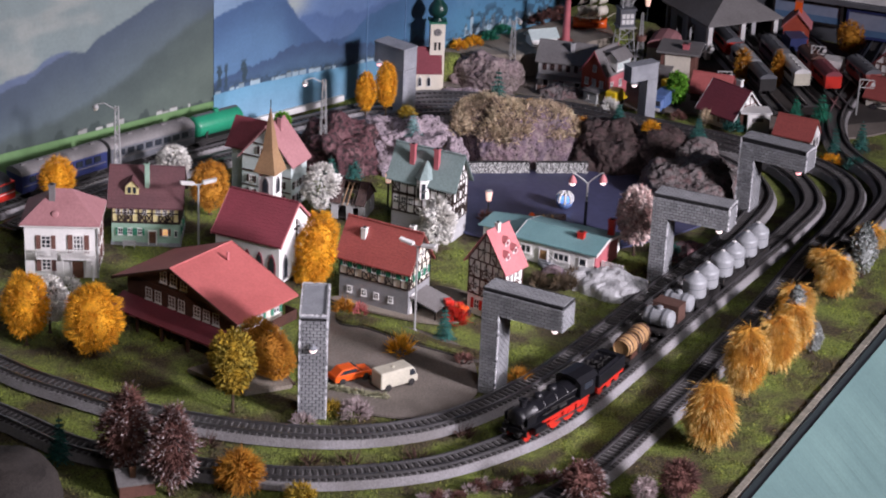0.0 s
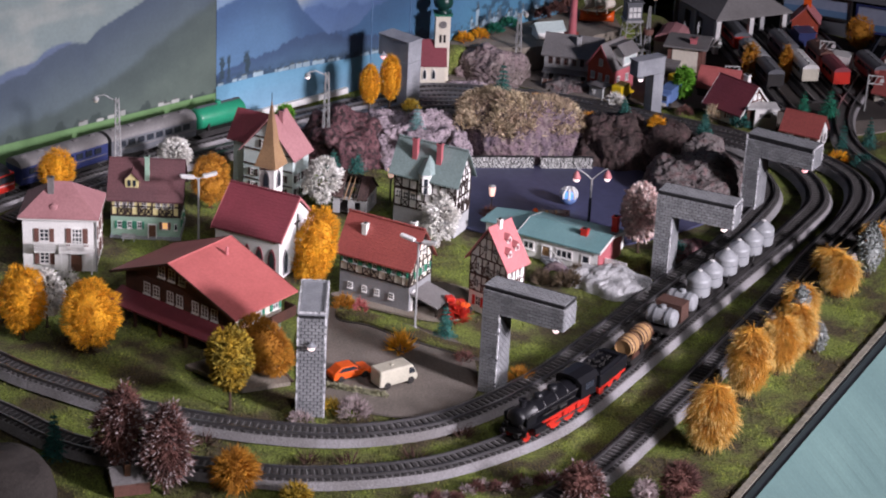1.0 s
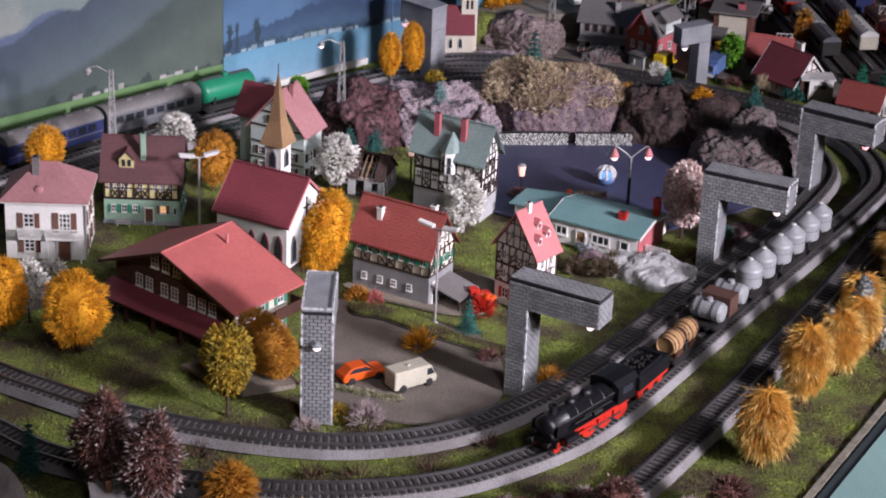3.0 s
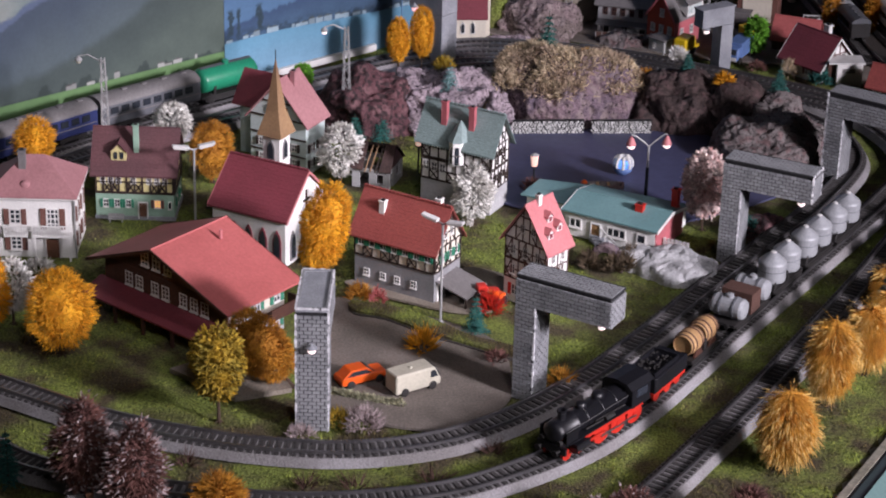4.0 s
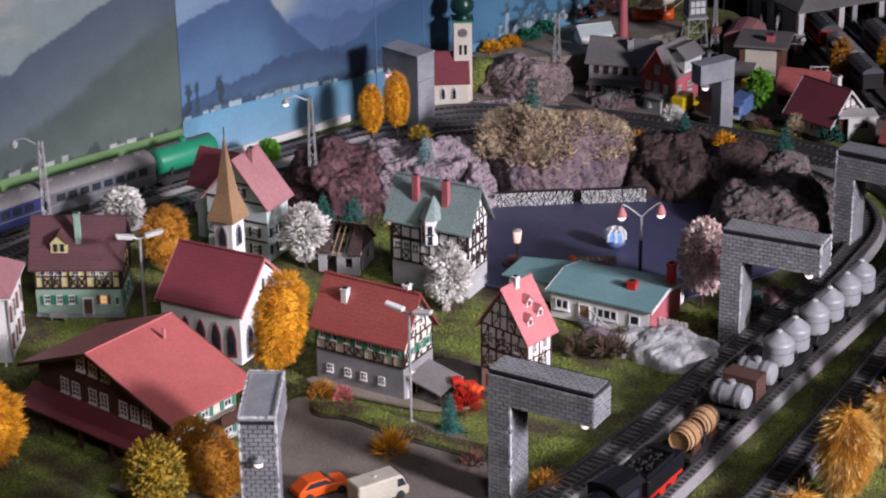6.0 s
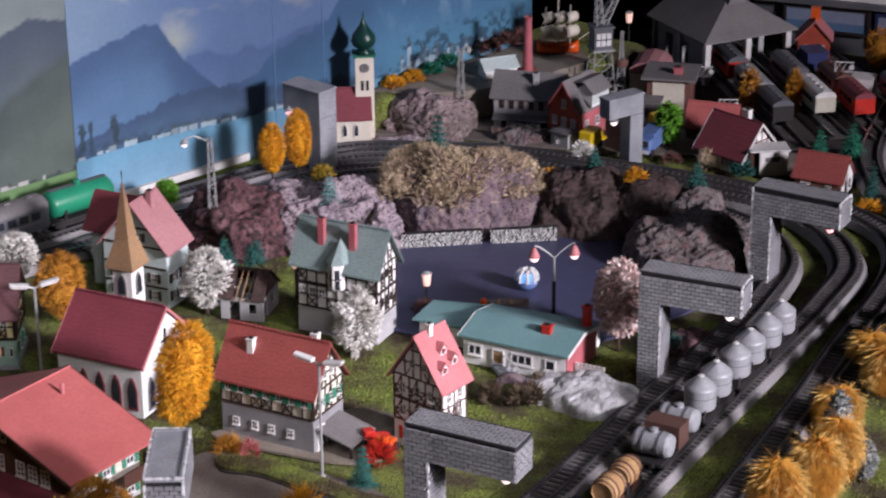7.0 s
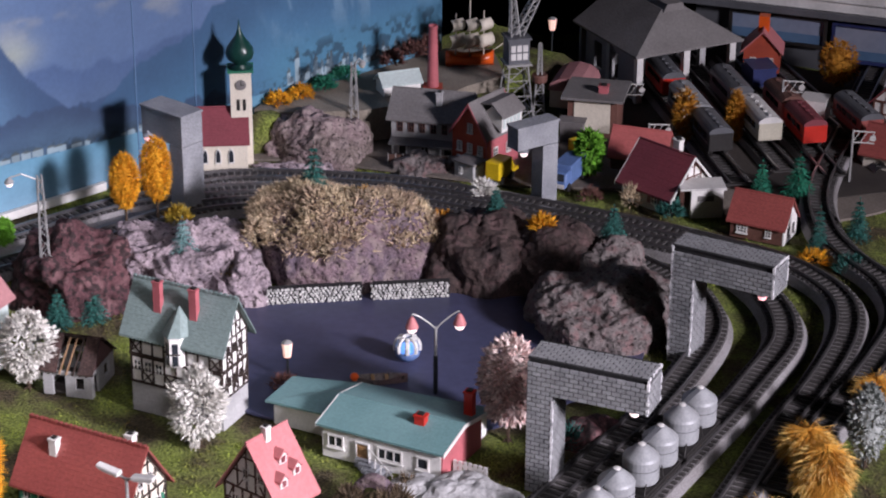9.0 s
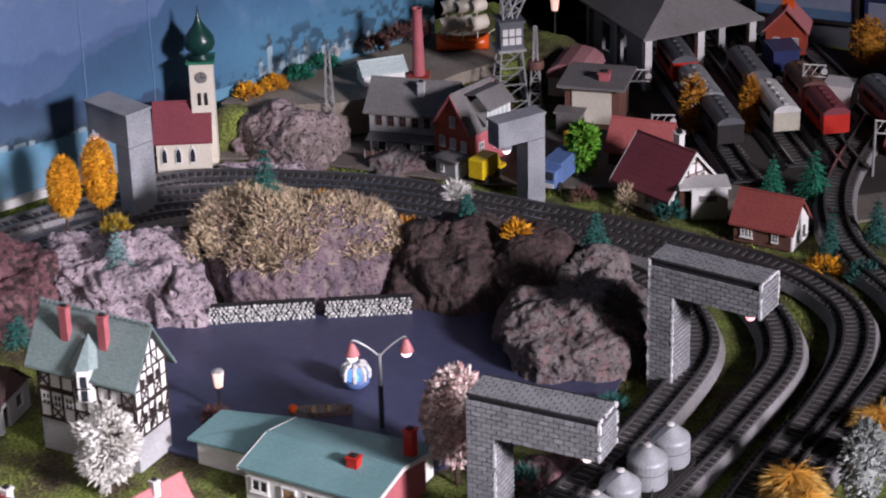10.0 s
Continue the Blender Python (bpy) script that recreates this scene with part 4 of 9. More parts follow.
gable_body(v, w, d, e, r, "x", M_YELLOW, "upper_wall", s)
gable_roof(v, w, d, e, r, "x", M_ROOFD, 0.004, rows=12)
m, _ = wall_frame(w, d, "front")
timber(v, m, w, s + 0.001, e - 0.0005, M_TIMBER, 10, (1, 2, 4, 5, 7, 8))
for x in (0.007, 0.014, 0.021, 0.034, 0.048, 0.055, 0.062):
    window(v, m, x, s + 0.0095, 0.005, 0.0065, None, (1, 1), sill=False)
for x in (0.009, 0.019, 0.029):
    window(v, m, x, 0.0105, 0.005, 0.0075, M_GREENS, (1, 1))
door(v, m, 0.042, 0.007, 0.015)
window(v, m, 0.055, 0.0105, 0.006, 0.0075, M_BROWNS, (1, 1), pane=M_GLOWY)
window(v, m, 0.066, 0.0095, 0.003, 0.007, None, (0, 0))
m, L = wall_frame(w, d, "right")
timber(v, m, L, s + 0.001, e - 0.0005, M_TIMBER, 5, (0, 4), r - e)
for x in (0.015, 0.035):
    window(v, m, x, 0.009, 0.006, 0.008, M_GREENS)
dormer(v, 0.021, 0.005, 0.0525, 0.0135, 0.0165, 0.02, M_YELLOW, M_ROOFD)
chimney(v, 0.036, 0.012, 0.05, 0.084, 0.0045, M_MINT)
bm = bmesh.new()
box(bm, 0.012, -0.012, 0.003, 0.026, -0.008, 0.004), box(bm, 0.012, -0.0085, 0.004, 0.026, -0.008, 0.0075), box(bm, 0.013, -0.0115, 0, 0.014, -0.0085, 0.003), box(bm, 0.024, -0.0115, 0, 0.025, -0.0085, 0.003)
ob = solo("bench", bm, M_LAMPP, "small grey bench in front of the half-timbered house", "bench")
ob.matrix_basis = v.matrix_basis.copy()

# Church with a maroon roof and an ochre spire.
v = thing("church", pose(-0.2347, 2.0875, 0, 0, 0, -24.3), "white village church with maroon roof and ochre pointed spire", "church")
w, d, e, r = 0.0729, 0.0692, 0.0447, 0.0765
gable_body(v, w, d, e, r, "x", M_WHITE)
gable_roof(v, w, d, e, r, "x", M_ROOFM, 0.003, rows=14, ridge_tiles=True, edge=M_ROOFP)


def pointed(parent, m, x, z, w, h, frame_mat, pane):
    loop = [(x - w / 2, z), (x + w / 2, z), (x + w / 2, z + h * 0.6), (x + w * 0.32, z + h * 0.84), (x, z + h), (x - w * 0.32, z + h * 0.84), (x - w / 2, z + h * 0.6)]
    bm = bmesh.new()
    prism(bm, [(a, -0.001, b) for a, b in loop], (0, 0.0014, 0), m)
    win = part("window", bm, frame_mat, parent)
    bm = bmesh.new()
    cz = z + h * 0.48
    prism(bm, [(x + (a - x) * 0.7, -0.0013, cz + (b - cz) * 0.82) for a, b in loop], (0, 0.0006, 0), m)
    part("pane", bm, pane, win)


m, L = wall_frame(w, d, "front")
for k in range(5):
    pointed(v, m, 0.008 + k * 0.0142, 0.006, 0.0085, 0.027, M_ROOFM, M_PANE)
m, L = wall_frame(w, d, "right")
pointed(v, m, 0.012, 0.003, 0.009, 0.027, M_ROOFGR, M_PANE)
pointed(v, m, 0.056, 0.003, 0.009, 0.027, M_ROOFGR, M_PANE)
bm = bmesh.new()
box(bm, L / 2 - 0.0008, -0.001, 0.035, L / 2 + 0.0008, 0.0004, 0.06, m), box(bm, L / 2 - 0.005, -0.001, 0.05, L / 2 + 0.005, 0.0004, 0.0516, m)
part("cross", bm, M_TIMBER, v)
tw = 0.017
tx, ty = 0.022, 0.0473
bm = bmesh.new()
box(bm, tx, ty, 0, tx + tw, ty + tw, 0.098)
part("tower", bm, M_WHITE, v)
bm = bmesh.new()
cx, cy = tx + tw / 2, ty + tw / 2
ring = [bm.verts.new((cx + sx * (tw / 2 + 0.0038), cy + sy * (tw / 2 + 0.0038), 0.096)) for sx, sy in ((-1, -1), (1, -1), (1, 1), (-1, 1))]
mid = [bm.verts.new((cx + sx * tw * 0.36, cy + sy * tw * 0.36, 0.118)) for sx, sy in ((-1, -1), (1, -1), (1, 1), (-1, 1))]
tip = bm.verts.new((cx, cy, 0.166))
bm.faces.new(ring[::-1])
for k in range(4):
    bm.faces.new((ring[k], ring[(k + 1) % 4], mid[(k + 1) % 4], mid[k]))
    bm.faces.new((mid[k], mid[(k + 1) % 4], tip))
sp = part("spire", bm, M_BROWNP, v, "tall ochre spire")
bm = bmesh.new()
tube(bm, (cx, cy, 0.164), (cx, cy, 0.172), 0.0005, n=6)
part("finial", bm, M_DPOLE, sp)
for side, off in (("front", (tx, ty)), ("right", (tx, ty))):
    mm, _ = wall_frame(tw, tw, side)
    pointed(v, Matrix.Translation((tx, ty, 0)) @ mm, tw / 2, 0.074, 0.0075, 0.018, M_ROOFGR, M_PANE)

# Big chalet with a wide red roof.
v = thing("chalet", pose(-0.3058, 1.9746, 0, 0, 0, -36), "large brown wooden chalet with wide pink-red roof", "house")
w, d, e, r = 0.1383, 0.0645, 0.0455, 0.072
bm = bmesh.new()
box(bm, 0, 0, 0, w, 0.002, 0.02), box(bm, 0, d - 0.002, 0, w, d, 0.02), box(bm, 0, 0.002, 0, 0.002, d - 0.002, 0.02), box(bm, w - 0.002, 0.002, 0, w, d - 0.002, 0.02)
part("ground_floor_wall", bm, M_GREYW, v)
gable_body(v, w, d, e, r, "y", M_WOOD, "upper_wall", 0.02, peak=0.47)
gable_roof(v, w, d, e, r, "y", M_ROOFR, 0.011, rows=1, peak=0.47, edge=M_WOOD)
m, L = wall_frame(w, d, "front")
for x in (0.028, 0.04, 0.058, 0.07, 0.09, 0.102, 0.114):
    window(v, m, x, 0.027, 0.0085, 0.012, None, (1, 2))
for x in (0.047, 0.06, 0.073):
    window(v, m, x, 0.05, 0.0085, 0.012, None, (1, 2))
for x in (0.03, 0.075, 0.1):
    window(v, m, x, 0.005, 0.01, 0.01, None, (1, 1))
door(v, m, 0.052, 0.009, 0.016)
bm = bmesh.new()
prism(bm, [(-0.006, -0.022, 0.016), (w + 0.004, -0.022, 0.016), (w + 0.004, 0, 0.024), (-0.006, 0, 0.024)], (0, 0, 0.0016))
part("porch_roof", bm, M_ROOFM, v, "dark red lean-to roof")
for x in (0.0, 0.03, 0.062, 0.095, 0.128):
    bm = bmesh.new()
    box(bm, x - 0.0012, -0.02, 0, x + 0.0012, -0.0176, 0.0162)
    part("porch_post", bm, M_WOOD, v)
bm = bmesh.new()
prof = [(0.0002, e - 0.001), (0.0002, 0.0215)]
for k in range(15):
    z = 0.0215 + k * (e - 0.0225) / 15
    prof += [(-0.0008, z), (-0.0003, z + (e - 0.0225) / 15 - 0.0001)]
prism(bm, [(0, yy, zz) for yy, zz in prof], (w, 0, 0), m)
part("boarding", bm, M_WOOD, v)
m, L = wall_frame(w, d, "right")
bm = bmesh.new()
box(bm, 0.0005, -0.001, 0.0205, L - 0.0005, 0.0005, e - 0.001, m)
part("side_wall_plaster", bm, M_CREAM, v, "cream plaster side wall")
for x in (0.012, 0.032, 0.055):
    window(v, m @ Matrix.Translation((0, -0.0008, 0)), x, 0.028, 0.008, 0.011, M_GREENS, (1, 1))
    window(v, m, x, 0.005, 0.008, 0.01, M_GREENS, (1, 1))
bm = bmesh.new()
box(bm, 0.036, -0.014, 0.0205, L + 0.006, 0, 0.022, m), box(bm, 0.036, -0.014, 0.022, L + 0.006, -0.0128, 0.031, m), box(bm, L + 0.0048, -0.0128, 0.022, L + 0.006, 0, 0.031, m)
part("balcony", bm, M_WOOD, v, "wooden balcony")
bm = bmesh.new()
tube(bm, (0.083, 0.05, 0.068), (0.083, 0.05, 0.076), 0.0014, n=8)
part("roof_pipe", bm, M_ROOFP, v)

# House with green half-timbering and a brick-red roof.
v = thing("half_timbered_house", pose(-0.1067, 2.034, 0, 0, 0, -27.1), "house with green half-timbered upper floor and brick-red roof", "house")
w, d, s, e, r = 0.0775, 0.0425, 0.028, 0.0508, 0.0802
gable_body(v, w, d, s + 0.0005, s + 0.001, "x", M_GREYD, "ground_floor_wall")
gable_body(v, w, d, e, r, "x", M_CREAM, "upper_wall", s)
gable_roof(v, w, d, e, r, "x", M_ROOFB, 0.004, rows=14, ridge_tiles=True)
m, L = wall_frame(w, d, "front")
timber(v, m, w, s + 0.001, e - 0.002, M_TIMBER, 9, (1, 3, 4, 6), t=0.0009)
for k in range(7):
    window(v, m, 0.0065 + 0.0108 * k, s + 0.0105, 0.0054, 0.0098, M_GREENS, (1, 1))
for x in (0.012, 0.028, 0.042, 0.058):
    window(v, m, x, 0.011, 0.0055, 0.0065, None, (1, 1))
m, L = wall_frame(w, d, "right")
timber(v, m, L, s + 0.001, e - 0.002, M_TIMBER, 5, (0, 2, 4), r - e, t=0.0009)
for x in (0.012, 0.024, 0.034):
    window(v, m, x, s + 0.007, 0.005, 0.007, M_GREENS, (1, 1))
for x in (0.016, 0.026):
    window(v, m, x, e + 0.005, 0.005, 0.007, None, (1, 1))
for x, wd, hh, fm in ((0.0095, 0.013, 0.0225, M_WHITE), (0.029, 0.011, 0.017, M_GREYD)):
    arch = [(x + (wd / 2) * math.cos(math.pi * k / 8), hh - wd / 2 + (wd / 2) * math.sin(math.pi * k / 8)) for k in range(9)]
    bm = bmesh.new()
    prism(bm, [(x - wd / 2, -0.0016, 0), (x + wd / 2, -0.0016, 0)] + [(u, -0.0016, q) for u, q in arch], (0, 0.002, 0), m)
    dr = part("doorway", bm, fm, v, "round-arched doorway")
    bm = bmesh.new()
    prism(bm, [(x - wd * 0.32, -0.002, 0.0004), (x + wd * 0.32, -0.002, 0.0004)] + [(x + (u - x) * 0.64, -0.002, q * 0.86) for u, q in arch], (0, 0.001, 0), m)
    part("door_leaf", bm, M_PANE, dr, "dark arched door")
chimney(v, 0.02, 0.012, 0.05, 0.076, 0.005, M_WHITE)
chimney(v, 0.066, 0.026, 0.06, 0.084, 0.005, M_WHITE)
bm = bmesh.new()
prism(bm, [(w, 0.002, 0.02), (w + 0.03, 0.002, 0.012), (w + 0.03, 0.002, 0.0132), (w, 0.002, 0.0212)], (0, 0.035, 0))
part("carport_roof", bm, M_ROOFGR, v, "dark flat lean-to roof")
for y in (0.004, 0.034):
    bm = bmesh.new()
    box(bm, w + 0.027, y, 0, w + 0.0285, y + 0.0015, 0.0125)
    part("carport_post", bm, M_TIMBER, v)

# Narrow house with a steep pink roof.
v = thing("half_timbered_house", pose(0.0196, 2.0195, 0, 0, 0, -38.7), "narrow half-timbered house with steep pink roof", "house")
w, d, e, r = 0.0445, 0.0275, 0.0592, 0.0915
gable_body(v, w, d, e, r, "y", M_WHITE)
gable_roof(v, w, d, e, r, "y", M_ROOFP, 0.004, rows=14, ridge_tiles=False)
m, L = wall_frame(w, d, "front")
timber(v, m, w, 0.022, 0.039, M_TIMBERR, 6, (0, 2, 3, 5), t=0.0008), timber(v, m, w, 0.040, e - 0.001, M_TIMBERR, 6, (0, 2, 3, 5), r - e, t=0.0008)
for z in (0.026, 0.044):
    for x in (0.009, 0.022, 0.035):
        window(v, m, x, z, 0.0052, 0.009, None, (1, 1))
for x in (0.018, 0.03):
    window(v, m, x, e + 0.007, 0.005, 0.007, None, (1, 1))
for x in (0.012, 0.036):
    window(v, m, x, 0.007, 0.007, 0.01, M_RED, (1, 1))
door(v, m, 0.024, 0.007, 0.016)
m, L = wall_frame(w, d, "right")
timber(v, m, L, 0.022, e - 0.001, M_TIMBERR, 4, (1, 2), t=0.0008)
for z in (0.028, 0.044):
    for x in (0.008, 0.02):
        window(v, m, x, z, 0.005, 0.008, None, (1, 1))
rm = Matrix.Translation((w, 0, 0)) @ Matrix.Rotation(radians(90), 4, "Z")
for k, (a, b) in enumerate(((0.0146, 0.0796), (0.0206, 0.0718), (0.0072, 0.0690))):
    if k in (0, 1, 2):
        bm = bmesh.new()
        y = -((e + (r - e)) - b) * 0.0 + (b - e) / (r - e) * (w / 2)
        prism(bm, [(a - 0.003, y - 0.004, b - 0.0035), (a + 0.003, y - 0.004, b - 0.0035), (a + 0.003, y - 0.004, b + 0.0015), (a, y - 0.004, b + 0.0045), (a - 0.003, y - 0.004, b + 0.0015)], (0, 0.006, 0), rm)
        dm = part("dormer", bm, M_FRAME, v, "tiny white dormer")
        bm = bmesh.new()
        box(bm, a - 0.0015, y - 0.0046, b - 0.0025, a + 0.0015, y - 0.0035, b + 0.0012, rm)
        part("pane", bm, M_ROOFM, dm)
        bm = bmesh.new()
        for s2 in (-1, 1):
            prism(bm, [(a, y - 0.005, b + 0.0045), (a, y - 0.005, b + 0.006), (a + s2 * 0.0042, y - 0.005, b + 0.0015), (a + s2 * 0.0042, y - 0.005, b + 0.0003)], (0, 0.007, 0), rm)
        part("dormer_roof", bm, M_ROOFP, dm)
chimney(v, 0.0235, 0.012, 0.085, 0.097, 0.004, M_WHITE)

# Bungalow with a teal roof and a long rear wing.
v = thing("bungalow", pose(0.0696, 2.1534, 0, 0, 0, -26.1), "white bungalow with shallow teal roof and red end wall", "house")
w, d, e, r = 0.0868, 0.0584, 0.0234, 0.0295
gable_body(v, w, d, e, r, "x", M_WHITE)
gable_roof(v, w, d, e, r, "x", M_ROOFT, 0.003, rows=1, edge=M_FRAME)
bm = bmesh.new()
prism(bm, [(w, 0.0005, 0), (w, d - 0.0005, 0), (w, d - 0.0005, e - 0.001), (w, d / 2, r - 0.003), (w, 0.0005, e - 0.001)], (0.0012, 0, 0))
part("end_wall", bm, M_PINKW, v, "pinkish red end wall")
m, L = wall_frame(w, d, "front")
window(v, m, 0.01, 0.0085, 0.012, 0.009, None, (1, 0))
door(v, m, 0.030, 0.008, 0.016, M_LWOOD)
window(v, m, 0.05, 0.008, 0.018, 0.009, None, (2, 0))
window(v, m, 0.074, 0.008, 0.009, 0.009, None, (0, 0))
chimney(v, 0.062, 0.021, 0.024, 0.0345, 0.007, M_RED, 0.006)
chimney(v, 0.083, 0.05, 0.02, 0.043, 0.006, M_RED)
bm = bmesh.new()
for k in range(5):
    box(bm, 0.026 + k * 0.004, -0.004 - 0.003 * k, 0, 0.036 + k * 0.004, 0, 0.006 - k * 0.0013)
part("steps", bm, M_STONE, v)
bm = bmesh.new()
tube(bm, (0.036, -0.002, 0.014), (0.06, -0.016, 0.008), 0.0006, n=6)
for k in range(5):
    f = k / 4
    tube(bm, (0.036 + 0.024 * f, -0.002 - 0.014 * f, 0), (0.036 + 0.024 * f, -0.002 - 0.014 * f, 0.014 - 0.006 * f), 0.0005, n=5)
part("railing", bm, M_FRAME, v)
bm = bmesh.new()
box(bm, -0.05, 0.0225, 0, -0.004, 0.054, 0.0165), box(bm, -0.004, d + 0.002, 0, 0.084, 0.074, 0.0165)
part("wing_wall", bm, M_WHITE, v)
bm = bmesh.new()
prism(bm, [(-0.055, 0.0195, 0.0165), (-0.002, 0.0195, 0.0175), (-0.002, d + 0.001, 0.02), (0.088, d + 0.001, 0.02), (0.088, 0.0775, 0.0175), (-0.002, 0.0685, 0.0185), (-0.055, 0.0565, 0.0175)], (0, 0, 0.0016))
part("wing_roof", bm, M_ROOFT, v)
bm = bmesh.new()
xs = []
for k in range(7):
    xs += [w + 0.003 + k * 0.0036, w + 0.0055 + k * 0.0036]
grating(bm, xs, [0.0, 0.004, 0.0055, 0.0095, 0.011, 0.0135], lambda i, j: i % 2 == 0 or j in (1, 3), 0.012, 0.0132, Matrix.Identity(4))
part("fence", bm, M_FRAME, v, "white slatted fence")

# Tall half-timbered house with a grey-green roof by the pond.
v = thing("half_timbered_house", pose(-0.0631, 2.2144, 0, 0, 0, -25.4), "black-and-white half-timbered inn with grey-green roof", "house")
w, d, s, e, r = 0.0715, 0.033, 0.022, 0.0652, 0.0912
gable_body(v, w, d, s + 0.0004, s + 0.0008, "x", M_GREYW, "ground_floor_wall")
gable_body(v, w, d, e, r, "x", M_WHITE, "upper_wall", s)
gable_roof(v, w, d, e, r, "x", M_ROOFG, 0.005, rows=16, ridge_tiles=True)
m, L = wall_frame(w, d, "front")
timber(v, m, w, s + 0.001, 0.0425, M_TIMBER, 8, (1, 3, 5, 7), t=0.0012), timber(v, m, w, 0.044, e - 0.001, M_TIMBER, 8, (0, 4, 7), t=0.0012)
for z in (s + 0.009, 0.053):
    for x in (0.0055, 0.014, 0.0225, 0.0495, 0.058, 0.0665):
        window(v, m, x, z, 0.0062, 0.009, None, (1, 1), sill=False)
m, L = wall_frame(w, d, "right")
timber(v, m, L, s + 0.001, 0.0425, M_TIMBER, 5, (0, 2, 4), t=0.0007), timber(v, m, L, 0.044, e - 0.001, M_TIMBER, 5, (1, 3), r - e, t=0.0007)
for x in (0.0085, 0.0165, 0.0245):
    window(v, m, x, s + 0.0085, 0.0042, 0.0065, None, (1, 1), M_TIMBER, sill=False)
    window(v, m, x, 0.053, 0.0042, 0.0065, None, (1, 1), M_TIMBER, sill=False)
ox = 0.037
bm = bmesh.new()
prism(bm, [(ox, -0.0085, 0.044), (ox + 0.006, -0.005, 0.044), (ox + 0.0075, 0.001, 0.044), (ox - 0.0075, 0.001, 0.044), (ox - 0.006, -0.005, 0.044)], (0, 0, e - 0.043))
oriel = part("oriel", bm, M_WHITE, v, "white oriel with pointed roof")
bm = bmesh.new()
base = [bm.verts.new(c) for c in ((ox, -0.0105, e + 0.001), (ox + 0.0075, -0.006, e + 0.001), (ox + 0.013, 0.006, e + 0.001), (ox - 0.013, 0.006, e + 0.001), (ox - 0.0075, -0.006, e + 0.001))]
tip = bm.verts.new((ox, 0.006, 0.084))
bm.faces.new(base[::-1])
for k in range(5):
    bm.faces.new((base[k], base[(k + 1) % 5], tip))
part("oriel_roof", bm, M_ROOFG, oriel)
for sg in (-1, 1):
    bm = bmesh.new()
    for zz in (0.045, 0.054):
        prism(bm, [(ox + sg * 0.0013, -0.0079, zz), (ox + sg * 0.0048, -0.0059, zz), (ox + sg * 0.0048, -0.0052, zz), (ox + sg * 0.0013, -0.0072, zz)], (0, 0, 0.0075))
        part("pane", bm, M_PANE, oriel)
        bm = bmesh.new()
    prism(bm, [(ox + sg * 0.0001, -0.0089, 0.0529), (ox + sg * 0.0062, -0.0054, 0.0529), (ox + sg * 0.0062, -0.0046, 0.0529), (ox + sg * 0.0001, -0.008, 0.0529)], (0, 0, 0.001))
    part("rail", bm, M_TIMBER, oriel)
chimney(v, 0.0195, 0.0075, 0.066, 0.0965, 0.0055, M_PINKW, 0.0045)
chimney(v, 0.0475, 0.0075, 0.066, 0.0965, 0.0055, M_PINKW, 0.0045)
bm = bmesh.new()
box(bm, 0.063, 0.0045, 0.069, 0.066, 0.0075, 0.074)
part("skylight", bm, M_FRAME, v)

# Burnt-out shell of a small house with bare rafters.
v = thing("ruined_house", pose(-0.128, 2.236, 0, 0, 0, -14), "small grey ruined house with bare charred rafters", "house")
w, d, e = 0.036, 0.04, 0.019
t = 0.002
for side in ("front", "right", "back", "left"):
    m, L = wall_frame(w, d, side)
    i0 = t if side in ("front", "back") else 0
    gaps = [(0.2, 0.46, 0.0, 0.016), (0.66, 0.84, 0.006, 0.015)] if side == "front" else [(0.12, 0.32, 0.0, 0.016), (0.56, 0.8, 0.006, 0.0155)]
    xs = [i0] + [L * f for g in gaps for f in g[:2]] + [L - i0]
    bm = bmesh.new()
    for k in range(0, 6, 2):
        box(bm, xs[k], 0, 0, xs[k + 1], t, e + 0.0012 * noise.noise(Vector((k, L * 90, 3))), m)
    for (f0, f1, z0, z1) in gaps:
        if z0:
            box(bm, L * f0, 0, 0, L * f1, t, z0, m)
        box(bm, L * f0, 0, z1, L * f1, t, e, m)
    part("wall", bm, M_GREYW, v)
bm = bmesh.new()
box(bm, t, t, 0.0005, w - t, d - t, 0.002)
part("floor", bm, M_EARTH, v, "dark burnt floor")
for x in (0.0, w - 0.0015):
    bm = bmesh.new()
    prism(bm, [(x, 0, e), (x, d, e), (x, d / 2, e + 0.017)], (0.0015, 0, 0))
    part("gable", bm, M_ROOFD, v)
bm = bmesh.new()
tube(bm, (-0.003, d / 2, e + 0.0172), (w + 0.003, d / 2, e + 0.0172), 0.0009, n=5)
part("ridge_beam", bm, M_TIMBER, v)
for k in range(7):
    x = 0.003 + k * 0.005
    for y in (-0.002, d + 0.002):
        bm = bmesh.new()
        tube(bm, (x + 0.001 * noise.noise(Vector((k, y, 0))), y, e - 0.0015), (x + 0.001, d / 2, e + 0.0172), 0.0007, n=5)
        part("rafter", bm, M_BROWNP if k in (2, 3) else M_TIMBER, v)
for x0, x1, y0 in ((-0.002, 0.011, -0.002), (0.0265, w + 0.002, -0.002), (-0.002, w + 0.002, d + 0.002)):
    bm = bmesh.new()
    prism(bm, [(x0, y0, e - 0.0005), (x1, y0, e - 0.0005), (x1 - 0.002 * (y0 < 0), d * 0.5, e + 0.0185), (x0, d * 0.5, e + 0.0185)], (0, 0, 0.001))
    part("roof_remnant", bm, M_CHAR, v, "charred roof boards")

